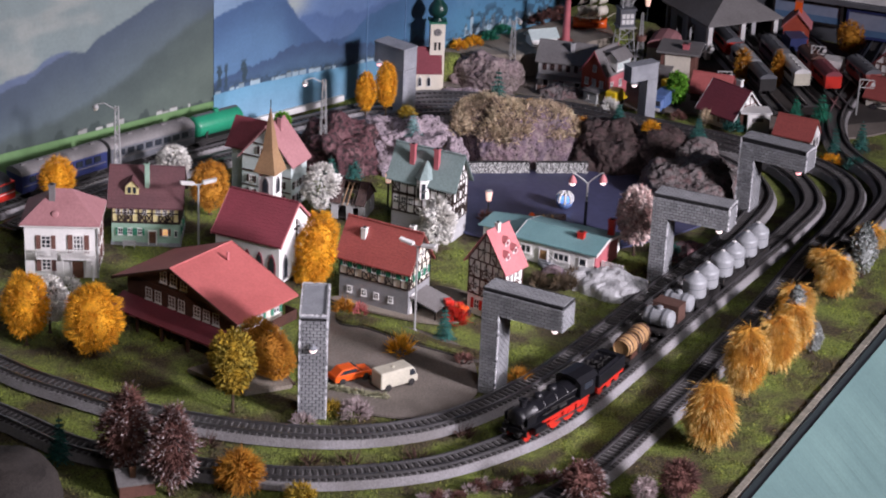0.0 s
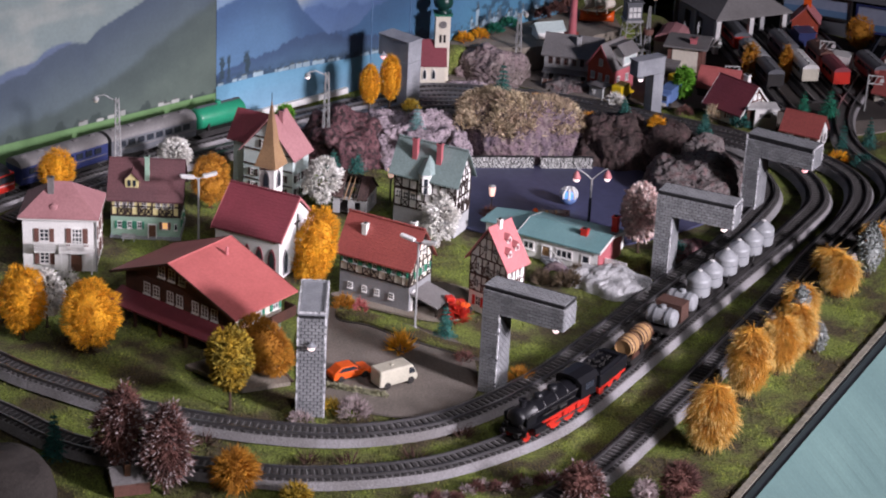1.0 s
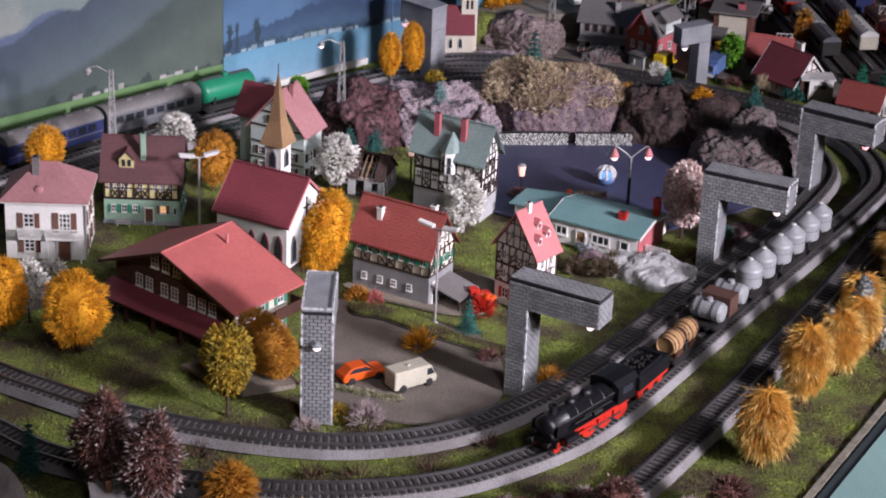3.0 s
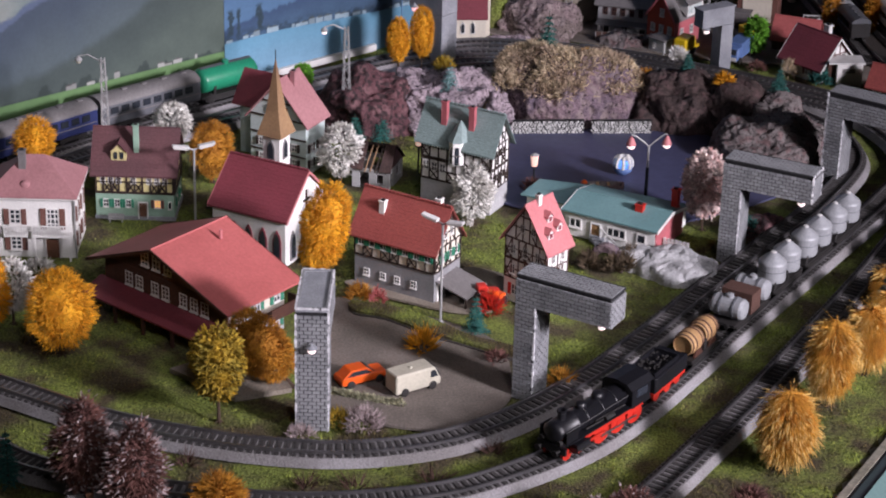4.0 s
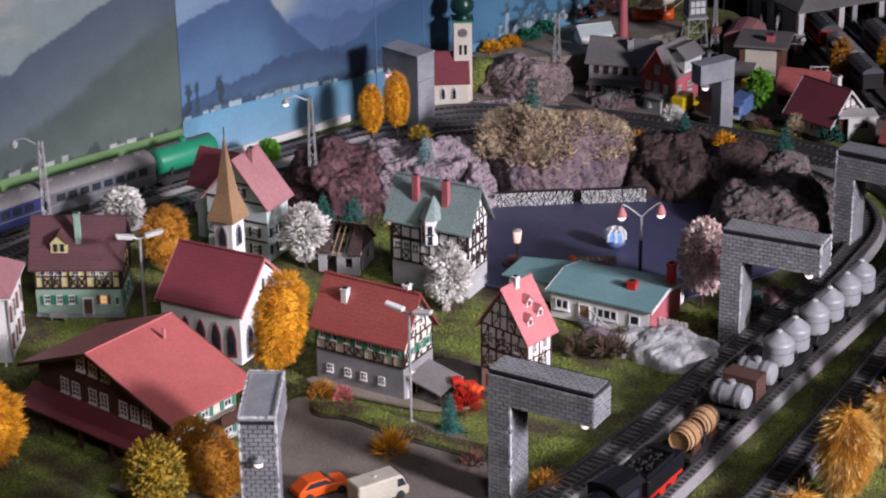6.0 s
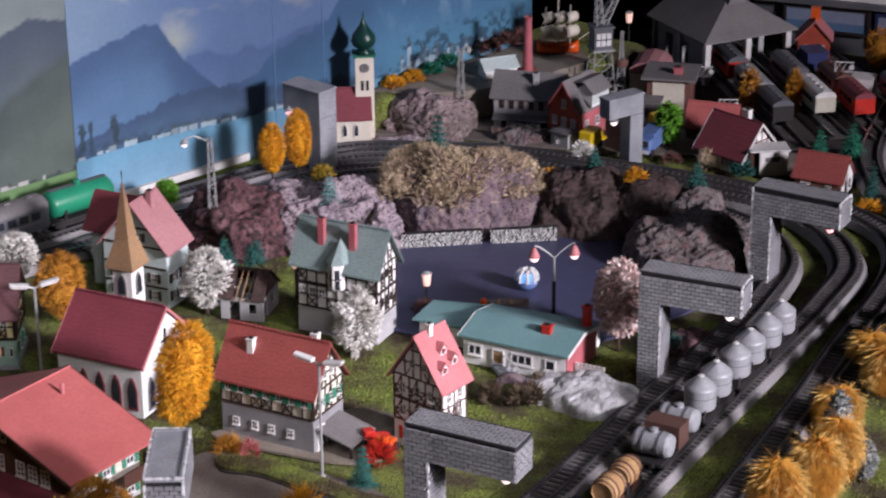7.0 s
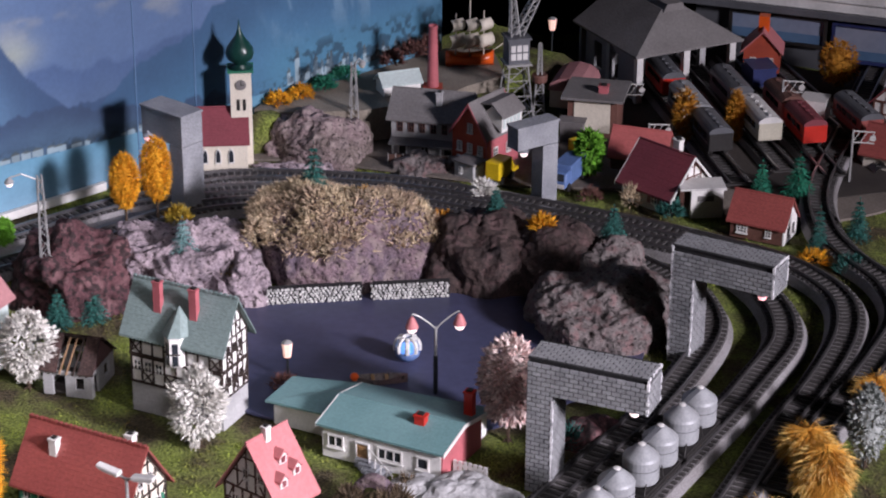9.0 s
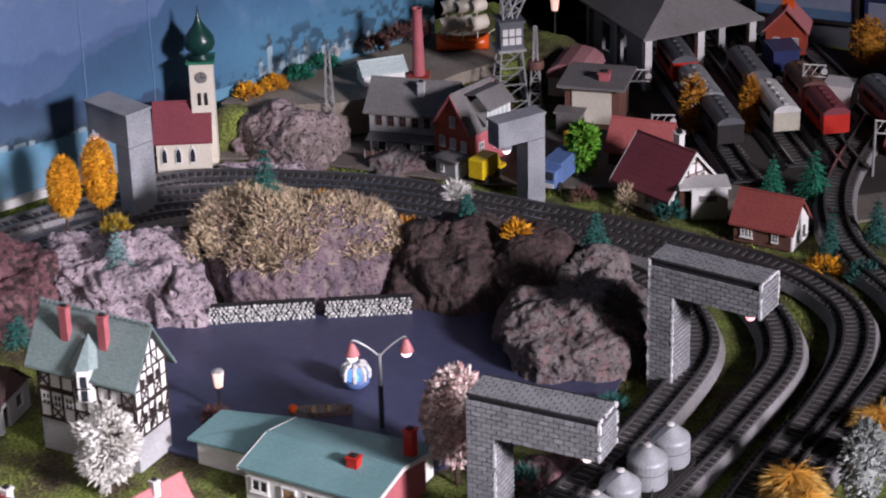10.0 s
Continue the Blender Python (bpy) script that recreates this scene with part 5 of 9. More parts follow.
# House behind the church.
v = thing("gabled_house", pose(-0.2272, 2.2775, 0, 0, 0, -24.8), "pale grey-green house with maroon roofs behind the church", "house")
w, d, e, r = 0.0602, 0.034, 0.0534, 0.0885
gable_body(v, w, d, e, r, "y", M_PALEB)
gable_roof(v, w, d, e, r, "y", M_ROOFDP, 0.004, rows=12)
m, L = wall_frame(w, d, "front")
bm = bmesh.new()
for z in (0.018, 0.035, 0.0525, 0.068):
    f = 1 if z < e else 1 - (z - e) / (r - e)
    box(bm, L / 2 * (1 - f), -0.0012, z, L - L / 2 * (1 - f), 0.0004, z + 0.0012, m)
part("string_course", bm, M_TIMBER, v)
for z in (0.007, 0.0225, 0.057):
    for x in ((0.012, 0.03, 0.048) if z < 0.04 else (0.025, 0.035)):
        window(v, m, x, z, 0.006, 0.008, M_TIMBER, (1, 1), sill=False)
m, L = wall_frame(w, d, "right")
for z in (0.007, 0.0225):
    for x in (0.009, 0.024):
        window(v, m, x, z, 0.006, 0.008, M_TIMBER, (1, 1), sill=False)
bm = bmesh.new()
prism(bm, [(-0.026, 0.022, 0), (0.0, 0.022, 0), (0.0, 0.022, 0.054), (-0.026, 0.022, 0.05)], (0, 0.03, 0))
part("side_wing", bm, M_PALEB, v)
bm = bmesh.new()
prism(bm, [(-0.03, 0.014, 0.05), (0.012, 0.014, 0.05), (0.012, 0.037, 0.078), (-0.03, 0.037, 0.078)], (0, 0, 0.0016))
prism(bm, [(-0.03, 0.06, 0.05), (0.012, 0.06, 0.05), (0.012, 0.037, 0.078), (-0.03, 0.037, 0.078)], (0, 0, 0.0016))
part("wing_roof", bm, M_ROOFM, v)
chimney(v, 0.036, 0.018, 0.075, 0.094, 0.005, M_ROOFDP)


# ---- brick gantries over the track ----
def gantry(place, label, lamp_mat, beam=0.076, h=0.1, near=True, lamp_at=None, plain=False, wear=("top", "end", "post"), dep=0.024, bh=0.0265):
    """A brick post with a cantilevered brick beam along +x and a lamp under the beam's end."""
    g = thing("brick_gantry", place, label, "gantry", "brick gantries along the track")
    col = 0.0165
    bm = bmesh.new()
    box(bm, 0.0006, 0.0006, 0, col - 0.0006, dep - 0.0006, h - bh)
    box(bm, 0.0006, 0.0006, h - bh + 0.0006, beam - 0.0006, dep - 0.0006, h - 0.0006)
    part("core", bm, M_STONE if plain else M_MORTAR, g, "smooth grey shaft" if plain else "dark mortar core")
    bm = bmesh.new()
    box(bm, -0.0004, -0.0004, h - 0.0012, beam + 0.0004, dep + 0.0004, h + 0.0008)
    part("coping", bm, M_STONE if plain or "top" in wear else M_MORTAR, g, "grey capping slab", bevel=0.0004)
    def worn(spots):
        bm = bmesh.new()
        for lo, hi in spots:
            box(bm, *lo, *hi)
        tagged(part("worn_edge", bm, M_WORN, g, "chipped pale edge"), kind="stuff")

    def chips(c, along, length, count):
        out = []
        for k in range(count):
            s = 0.0007 + 0.0009 * random.random()
            lo, hi = [v - s * 0.6 for v in c], [v + s * 0.6 for v in c]
            lo[along], hi[along] = c[along] + length * k / count, c[along] + length * (k + 1) / count
            if random.random() < 0.9:
                out.append((lo, hi))
        return out

    if "top" in wear:
        for y in (0, dep):
            worn(chips((0, y, h + 0.0016), 0, beam, 36))
        worn(chips((0, 0, h + 0.0016), 1, dep, 14)), worn(chips((beam, 0, h + 0.0016), 1, dep, 14))
    if "end" in wear:
        worn(chips((beam, 0, h), 1, dep, 14)), worn(chips((beam, 0, h - bh), 2, bh, 10)), worn(chips((beam, dep, h - bh), 2, bh, 10))
    if "post" in wear:
        worn(chips((0, 0, 0), 2, h, 30))
    if "left" in wear:
        worn(chips((0, dep, 0), 2, h, 30))
    if "inner" in wear:
        worn(chips((col, 0, 0), 2, h - bh, 24))
    faces = []
    bw, bhh = 0.0062, 0.0031
    for y, sgn in ((0.0, -1), (dep, 1)):
        r = 0
        z = 0.0004
        while z + bhh < h - 0.001:
            x0, x1 = (0, col) if z < h - bh - 0.001 else (0, beam)
            x = x0 - (r % 2) * bw / 2
            while x < x1:
                a, b = max(x, x0), min(x + bw - 0.0008, x1)
                if b - a > 0.0012:
                    faces.append(("y", a, b, z, y, sgn))
                x += bw
            z += bhh
            r += 1
    for x, z0, z1, sgn in ((0.0, 0.0004, h - 0.001, -1), (col, 0.0004, h - bh - 0.001, 1), (beam, h - bh, h - 0.001, 1)):
        r, z = 0, z0
        while z + bhh < z1:
            y = -(r % 2) * bw / 2
            while y < dep:
                a, b = max(y, 0), min(y + bw - 0.0008, dep)
                if b - a > 0.0012:
                    faces.append(("x", a, b, z, x, sgn))
                y += bw
            z += bhh
            r += 1
    bm_all = bmesh.new()
    made = 0
    for axis, a, b, z, c, sgn in ([] if plain else faces):
        pr = 0.0007
        lo, hi = (c - pr, c + 0.0006) if sgn < 0 else (c - 0.0006, c + pr)
        if near and sgn < 0 and axis == "y" and made < 240:
            made += 1
            bm = bmesh.new()
            box(bm, a, lo, z, b, hi, z + bhh - 0.0008)
            part("brick", bm, M_BRICK, g)
        elif axis == "y":
            box(bm_all, a, lo, z, b, hi, z + bhh - 0.0008)
        else:
            box(bm_all, lo, a, z, hi, b, z + bhh - 0.0008)
    if not plain and "top" not in wear:
        for r in range(int(dep / 0.0031)):
            x = -(r % 2) * bw / 2
            while x < beam:
                a, b = max(x, 0.0004), min(x + bw - 0.0009, beam)
                if b - a > 0.0012:
                    box(bm_all, a, 0.0004 + r * 0.0031, h, b, 0.0026 + r * 0.0031, h + 0.0012 + random.uniform(0, 0.0004))
                x += bw
    elif not plain:
        for lo, hi in (((0, 0), (beam, 0.002)), ((0, dep - 0.002), (beam, dep)), ((0, 0.002), (0.002, dep - 0.002)), ((beam - 0.002, 0.002), (beam, dep - 0.002))):
            box(bm_all, lo[0], lo[1], h + 0.0004, hi[0], hi[1], h + 0.0022)
    if not plain:
        tagged(part("brickwork", bm_all, M_BRICK, g), kind="stuff")
    bm = bmesh.new()
    lx, ly, lz = lamp_at or (beam - 0.012, dep / 2, h - bh)
    lathe(bm, [(0.001, lz), (0.0012, lz - 0.002), (0.0042, lz - 0.0035), (0.0042, lz - 0.0045)], 12, Matrix.Translation((lx, ly, 0)))
    lamp = part("lamp_holder", bm, M_STONE, g)
    bm = bmesh.new()
    ball(bm, (lx, ly, lz - 0.0056), 0.0032, 8)
    part("bulb", bm, lamp_mat, lamp, "glowing bulb")
    return g


gantry(pose(-0.103, 1.783, 0, 0, 0, 92), "grey brick gantry with a white lamp beside the curved track", M_GLOW, beam=0.066, lamp_at=(-0.0045, 0.012, 0.076), wear=("top", "post", "left"))
gantry(pose(0.032, 1.849, 0, 0, 0, -27), "grey brick gantry over the track by the steam engine", M_GLOW, beam=0.079, h=0.105, bh=0.0245, wear=("inner",))
gantry(pose(0.202, 2.110, 0, 0, 0, -23), "grey brick gantry over the track by the blossoming tree", M_GLOW, beam=0.079, h=0.096, bh=0.025, wear=("end", "inner"))
gantry(pose(0.308, 2.293, 0, 0, 0, -30), "grey brick gantry over the tracks by the dark rocks", M_GLOWR, h=0.091, bh=0.0235, wear=("end", "post", "inner"))
gantry(pose(-0.048, 2.555, 0, 0, 0, 140), "smooth dark grey gantry by the painted backdrop", M_GLOWR, beam=0.048, h=0.088, near=False, plain=True, wear=(), lamp_at=(0.036, 0.0275, 0.069))
gantry(pose(0.2314, 2.5945, 0, 0, 0, 215), "smooth grey gantry in front of the red house", M_GLOW, beam=0.042, h=0.072, near=False, plain=True, wear=(), dep=0.016, bh=0.02)

# ---- trees and bushes ----
def leaf_mesh(name, spots, material, smooth=False):
    """Many small two-triangle leaves: (centre, direction, length, width)."""
    verts, faces = [], []
    for c, u, ln, wd in spots:
        side = u.cross(Vector((random.random() - 0.5, random.random() - 0.5, random.random() - 0.5)))
        side = (side.normalized() if side.length > 1e-6 else Vector((1, 0, 0))) * wd
        k = len(verts)
        bend = side.cross(u).normalized() * wd * 0.5
        verts += [c - side, c + u * ln * 0.45 + bend, c + side, c + u * ln]
        faces += [(k, k + 2, k + 1), (k, k + 1, k + 3), (k + 1, k + 2, k + 3)]
    data = bpy.data.meshes.new(name)
    data.from_pydata([tuple(v) for v in verts], [], faces)
    data.materials.append(material)
    return data


def rand_dir():
    while True:
        v = Vector((random.uniform(-1, 1), random.uniform(-1, 1), random.uniform(-1, 1)))
        if 0.05 < v.length < 1:
            return v.normalized()


def crown_spots(n, rx, rz, cz, ln, wd, seed, taper=0.0, droop=0.0, spread=0.5, gaps=0.25, lump=0.25):
    out = []
    for _ in range(n):
        d = rand_dir()
        lobe = noise.noise(d * 2.2 + Vector((seed, 0, 0)))
        fine = noise.noise(d * 6.0 + Vector((0, seed, 0)))
        if fine < -0.42 + gaps * 0.3 and random.random() < gaps:
            continue
        f = (1 + lump * lobe) * (0.72 + 0.28 * random.random() ** 0.5)
        r = rx * (1 - taper * max(0, d.z))
        c = Vector((d.x * r * f, d.y * r * f, cz + d.z * rz * f))
        u = (Vector((d.x, d.y, d.z * 0.7 - droop)) + rand_dir() * spread).normalized()
        out.append((c, u, ln * random.uniform(0.6, 1.3), wd * random.uniform(0.7, 1.3)))
    return out


def trunk_mesh(bm, h, r, top, lean=0.0):
    """A tapered trunk with roots and a few limbs."""
    tube(bm, (0, 0, -0.002), (lean * 0.3, 0, h * 0.5), r * 1.25, r, 7), tube(bm, (lean * 0.3, 0, h * 0.5), (lean, 0, h), r, r * 0.6, 7)
    for k in range(5):
        a = k * 1.257 + 0.4
        tube(bm, (0, 0, 0.002), (math.cos(a) * r * 4, math.sin(a) * r * 4, -0.001), r * 0.6, r * 0.2, 5)
        tube(bm, (lean * 0.8, 0, h * 0.85), (lean + math.cos(a) * top * 0.6, math.sin(a) * top * 0.6, h + top * 0.8), r * 0.5, r * 0.15, 5)


def tree(name, x, y, h, rx, label, leaf, trunk=0.25, n=1500, ln=0.0045, wd=0.0008, tips=None, core=True, taper=0.0, droop=0.0, spread=0.5, gaps=0.25, lump=0.22, z=0.0, group="trees", lean=0.0, category="tree"):
    t = thing(name, pose(x, y, z + height(x, y) - 0.001, 0, lean, random.uniform(0, 360) if not lean else 0), label, category, group)
    th = h * trunk
    rz, cz = (h - th) / 2, th + (h - th) / 2
    bm = bmesh.new()
    trunk_mesh(bm, th + rz * 0.4, max(0.0011, rx * 0.06), rx * 0.8)
    part("trunk", bm, M_TRUNK, t)
    seed = random.uniform(0, 90)
    spots = crown_spots(n, rx - ln * 0.5, rz - ln * 0.5, cz, ln, wd, seed, taper, droop, spread, gaps, lump)
    cr = new("crown", leaf_mesh("crown", spots, leaf))
    cr.parent = t
    if core:
        bm = bmesh.new()
        bmesh.ops.create_icosphere(bm, subdivisions=3, radius=1)
        for v in bm.verts:
            d = v.co.normalized()
            f = 0.74 * (1 + lump * noise.noise(d * 2.2 + Vector((seed, 0, 0))))
            r = (rx - ln * 0.5) * (1 - taper * max(0, d.z))
            v.co = Vector((d.x * r * f, d.y * r * f, cz + d.z * (rz - ln * 0.5) * f))
        part("crown_core", bm, leaf, t, smooth=True)
    if tips:
        sp = [(c + u * l * 0.75, u, l * 0.45, w * 1.5) for c, u, l, w in spots if random.random() < 0.3 and noise.noise(c * 60 + Vector((seed, 1, 1))) > -0.1]
        tp = new("tip_growth", leaf_mesh("tip_growth", sp, tips))
        tp.parent = t
    return t


def conifer(x, y, h, r, label, leaf=M_LEAFC, z=0.0, tiers=8):
    t = thing("fir_tree", pose(x, y, z + height(x, y) - 0.001, 0, 0, random.uniform(0, 360)), label, "tree", "fir trees")
    bm = bmesh.new()
    tube(bm, (0, 0, 0), (0, 0, h * 0.95), max(0.0008, r * 0.07), 0.0003, 6)
    part("trunk", bm, M_TRUNK, t)
    spots = []
    for k in range(tiers):
        f = k / tiers
        zz, rr = h * (0.12 + 0.85 * f), r * (1 - f) ** 0.9
        n = int(16 - 9 * f)
        for j in range(n):
            a = j * math.tau / n + k * 0.7 + random.uniform(-0.15, 0.15)
            out = Vector((math.cos(a), math.sin(a), 0))
            ln = rr * random.uniform(0.75, 1.1)
            steps = max(3, int(ln / 0.0016))
            for s in range(steps):
                g = (s + 0.5) / steps
                c = out * ln * g + Vector((0, 0, zz - 0.35 * ln * g))
                for sd in (-1, 1):
                    u = (out * 0.7 + Vector((-out.y, out.x, 0)) * sd * 0.8 + Vector((0, 0, -0.2)) + rand_dir() * 0.25).normalized()
                    spots.append((c, u, 0.0034 * (1.15 - 0.6 * g), 0.0007))
    spots += [(Vector((0, 0, h * 0.95)), Vector((0, 0, 1)), h * 0.07, 0.0008)]
    cr = new("foliage", leaf_mesh("foliage", spots, leaf))
    cr.parent = t
    return t


def bush(x, y, r, h, label, leaf, n=260, ln=0.005, wd=0.0007, z=0.0, category="bush"):
    ob = new("bush", leaf_mesh("bush", [(Vector((0, 0, h * 0.12)) + Vector((d.x * r * 0.75, d.y * r * 0.75, abs(d.z) * h * 0.75)) * random.uniform(0.5, 1), (Vector((d.x, d.y, abs(d.z) + 0.3)) + rand_dir() * 0.4).normalized(), ln * random.uniform(0.6, 1.3), wd) for d in (rand_dir() for _ in range(n))], leaf))
    ob.matrix_basis = pose(x, y, z + height(x, y) - 0.0005, 0, 0, random.uniform(0, 360))
    return tagged(ob, label, category, "bushes")


O_LAB, O2_LAB = "round orange autumn tree of bristly foliage", "shaggy golden-brown autumn tree at the board's edge"
tree("autumn_tree", -0.1405, 1.997, 0.112, 0.0205, "tall narrow orange tree beside the church", M_LEAFO, 0.24, 4160, 0.0048, 0.0005, lean=10)
tree("autumn_tree", -0.186, 1.790, 0.081, 0.021, "olive-yellow speckled tree on a thin trunk", M_LEAFY, 0.24, 1900, 0.004, 0.0014, gaps=0.4)
tree("autumn_tree", -0.1365, 1.851, 0.078, 0.0215, "leaning dark orange-brown tree by the brick gantry", M_LEAFB, 0.12, 4600, 0.0046, 0.0005, lean=-36, lump=0.1)
tree("autumn_tree", -0.324, 1.885, 0.075, 0.028, O_LAB, M_LEAFO, 0.1, 4160, 0.0048, 0.0005)
tree("autumn_tree", -0.391, 1.904, 0.076, 0.023, O_LAB, M_LEAFO, 0.12, 3520, 0.0048, 0.0005)
tree("autumn_tree", -0.257, 2.232, 0.062, 0.021, "round orange-brown tree behind the church", M_LEAFB, 0.08, 2560, 0.0048, 0.0005)
tree("autumn_tree", -0.408, 2.175, 0.082, 0.019, O_LAB, M_LEAFO, 0.42, 2240, 0.0048, 0.0005)
tree("blossom_tree", -0.374, 1.932, 0.058, 0.018, "greyish white blossoming tree", M_LEAFW, 0.2, 1330, 0.0044, 0.0013, core=False, gaps=0.5)
tree("blossom_tree", -0.302, 2.285, 0.056, 0.018, "greyish white blossoming tree", M_LEAFW, 0.3, 1500, 0.0044, 0.0013, core=False, gaps=0.5)
tree("blossom_tree", -0.140, 2.245, 0.058, 0.021, "white blossoming tree by the ruined house", M_LEAFW, 0.15, 2090, 0.0044, 0.0013, core=False, gaps=0.5, lump=0.45)
tree("blossom_tree", -0.013, 2.165, 0.055, 0.019, "creamy white blossoming tree in front of the inn", M_LEAFW, 0.1, 2090, 0.0044, 0.0013, core=False, gaps=0.5, lump=0.45)
tree("blossom_tree", 0.192, 2.177, 0.079, 0.0205, "pink and white blossoming tree on the lawn", M_LEAFPK, 0.16, 2200, 0.0045, 0.0016, gaps=0.3, lump=0.15)
tree("bristle_tree", -0.261, 1.662, 0.086, 0.0225, "purple-brown bristly tree with pale tips", M_LEAFP, 0.16, 2600, 0.0075, 0.0007, M_TIPS, taper=0.45, lump=0.4, gaps=0.45)
tree("bristle_tree", -0.221, 1.641, 0.083, 0.021, "purple-brown bristly tree with pale tips", M_LEAFP, 0.12, 2600, 0.0075, 0.0007, M_TIPS, taper=0.5, lump=0.4, gaps=0.45)
tree("bristle_tree", -0.165, 1.650, 0.040, 0.020, "low orange-brown bristly shrub beside the track", M_LEAFB, 0.05, 1200, 0.009, 0.0007, taper=0.4)
tree("bristle_tree", -0.114, 1.632, 0.022, 0.013, "low yellow bristly shrub beside the track", M_LEAFY, 0.05, 600, 0.006, 0.0007)
tree("bristle_tree", 0.120, 1.655, 0.042, 0.018, "small whitish bristly shrub between the tracks", M_LEAFP, 0.08, 1200, 0.007, 0.0008, M_TIPS, taper=0.2)
tree("bristle_tree", 0.201, 1.667, 0.040, 0.017, "small reddish-brown bristly shrub", M_LEAFP, 0.1, 1200, 0.007, 0.0007, taper=0.2)
tree("bristle_tree", 0.172, 1.66, 0.026, 0.011, "small grey bristly shrub", M_TIPS, 0.1, 500, 0.006, 0.0007)
for x, y, h, r, lf in ((0.236, 1.758, 0.074, 0.0235, M_LEAFE), (0.278, 1.861, 0.08, 0.020, M_LEAFE), (0.312, 1.915, 0.066, 0.018, M_LEAFE), (0.333, 1.955, 0.06, 0.017, M_LEAFE), (0.345, 2.03, 0.046, 0.018, M_LEAFE), (0.392, 2.093, 0.052, 0.018, M_LEAFE), (0.448, 2.225, 0.03, 0.014, M_LEAFE), (0.389, 2.142, 0.036, 0.018, M_LEAFE)):
    tree("autumn_tree", x - 0.003, y, h, r * 0.93, O2_LAB, lf, 0.14, 7000, 0.0125, 0.00026, M_TIPO, taper=0.3, droop=0.9, spread=0.3, lump=0.16, group="trees along the board's edge")
for x, y, h, r in ((0.335, 1.985, 0.062, 0.011), (0.350, 1.962, 0.034, 0.010), (0.425, 2.145, 0.062, 0.014), (0.432, 2.185, 0.040, 0.013)):
    tree("frosted_tree", x, y, h, r, "grey-white frosted shrub among the autumn trees", M_FROSTW, 0.06, 700, 0.004, 0.0012, core=True, taper=0.4, gaps=0.4, group="trees along the board's edge")
tree("autumn_tree", -0.1055, 2.500, 0.0745, 0.0122, "slim orange tree by the backdrop", M_LEAFO, 0.35, 2600, 0.0036, 0.0005, lump=0.12, gaps=0.1)
tree("autumn_tree", -0.0825, 2.515, 0.083, 0.013, "slim orange tree by the backdrop", M_LEAFO, 0.31, 2600, 0.0036, 0.0005, lump=0.12, gaps=0.1)
tree("autumn_tree", 0.356, 2.704, 0.056, 0.0098, "slim orange-brown bristly tree in the rail yard", M_LEAFB, 0.06, 900, 0.006, 0.0009, M_STRAW)
tree("autumn_tree", 0.401, 2.711, 0.052, 0.0078, "slim orange bristly tree in the rail yard", M_LEAFB, 0.06, 900, 0.006, 0.0009)
tree("autumn_tree", 0.512, 2.851, 0.05, 0.019, "round orange tree far back in the yard", M_LEAFB, 0.1, 1000, 0.004)
tree("leafy_tree", 0.268, 2.627, 0.048, 0.0125, "bright green leafy tree beside the blue truck", M_LEAFG, 0.12, 700, 0.006, 0.0022, core=False, gaps=0.2)
tree("leafy_tree", -0.200, 2.47, 0.030, 0.011, "small bright green ball tree behind the church", M_LEAFG, 0.2, 900, 0.003, 0.0009)
conifer(-0.001, 1.953, 0.038, 0.0125, "small teal fir tree beside the road")
conifer(-0.322, 1.689, 0.046, 0.013, "dark teal fir tree by the outer track")
conifer(-0.111, 2.352, 0.034, 0.014, "teal fir tree at the foot of the rocks")
conifer(-0.135, 2.342, 0.030, 0.015, "teal fir tree at the foot of the rocks")
conifer(0.442, 2.481, 0.042, 0.010, "slim teal fir tree by the track's bend")
conifer(0.478, 2.512, 0.036, 0.013, "dark teal fir tree by the track's bend")
conifer(0.410, 2.590, 0.036, 0.014, "green fir tree behind the hut", M_LEAFV)
conifer(0.440, 2.585, 0.046, 0.021, "green fir tree behind the hut", M_LEAFV)
bush(-0.10, 2.003, 0.011, 0.016, "brown twiggy shrub by the half-timbered house", M_LEAFB, 240, 0.007)
bush(-0.084, 2.000, 0.009, 0.014, "red flowering shrub by the half-timbered house", M_ROOFR, 160, 0.005)
bush(-0.041, 1.918, 0.014, 0.019, "orange twiggy shrub on the square", M_LEAFO, 260, 0.01)
bush(-0.077, 1.790, 0.019, 0.017, "purple-grey heather bush by the gantry", M_TIPS, 500, 0.006)
bush(-0.098, 1.792, 0.012, 0.016, "green and brown bush by the gantry", M_LEAFY, 260, 0.005)
bush(-0.122, 1.774, 0.014, 0.009, "grey tuft at the gantry's foot", M_TIPS, 220, 0.005)
bush(0.07, 1.87, 0.015, 0.016, "rusty red shrub below the brick gantry", M_LEAFB, 260, 0.007)
bush(0.010, 1.988, 0.014, 0.02, "red shrub beside the narrow house", M_RED, 320, 0.008)
bush(0.018, 1.905, 0.010, 0.010, "brown shrub by the gantry's foot", M_LEAFP, 160, 0.006)
bush(-0.302, 2.053, 0.015, 0.010, "white flowering bush on the lawn", M_LEAFW, 220, 0.005, 0.0013)
bush(-0.375, 2.03, 0.018, 0.010, "white flowering bush by the villa", M_LEAFW, 220, 0.005, 0.0013)
bush(0.038, 2.245, 0.012, 0.014, "brown bush beside the lantern", M_LEAFP, 200, 0.005)
bush(0.331, 2.549, 0.013, 0.016, "teal green bush beside the white shed", M_LEAFC, 260, 0.006, 0.0012)
bush(0.301, 2.572, 0.011, 0.022, "yellow-brown twiggy bush beside the track", M_STRAW, 220, 0.006)
bush(0.268, 2.584, 0.012, 0.010, "rust-red bush beside the track", M_LEAFP, 200, 0.005)
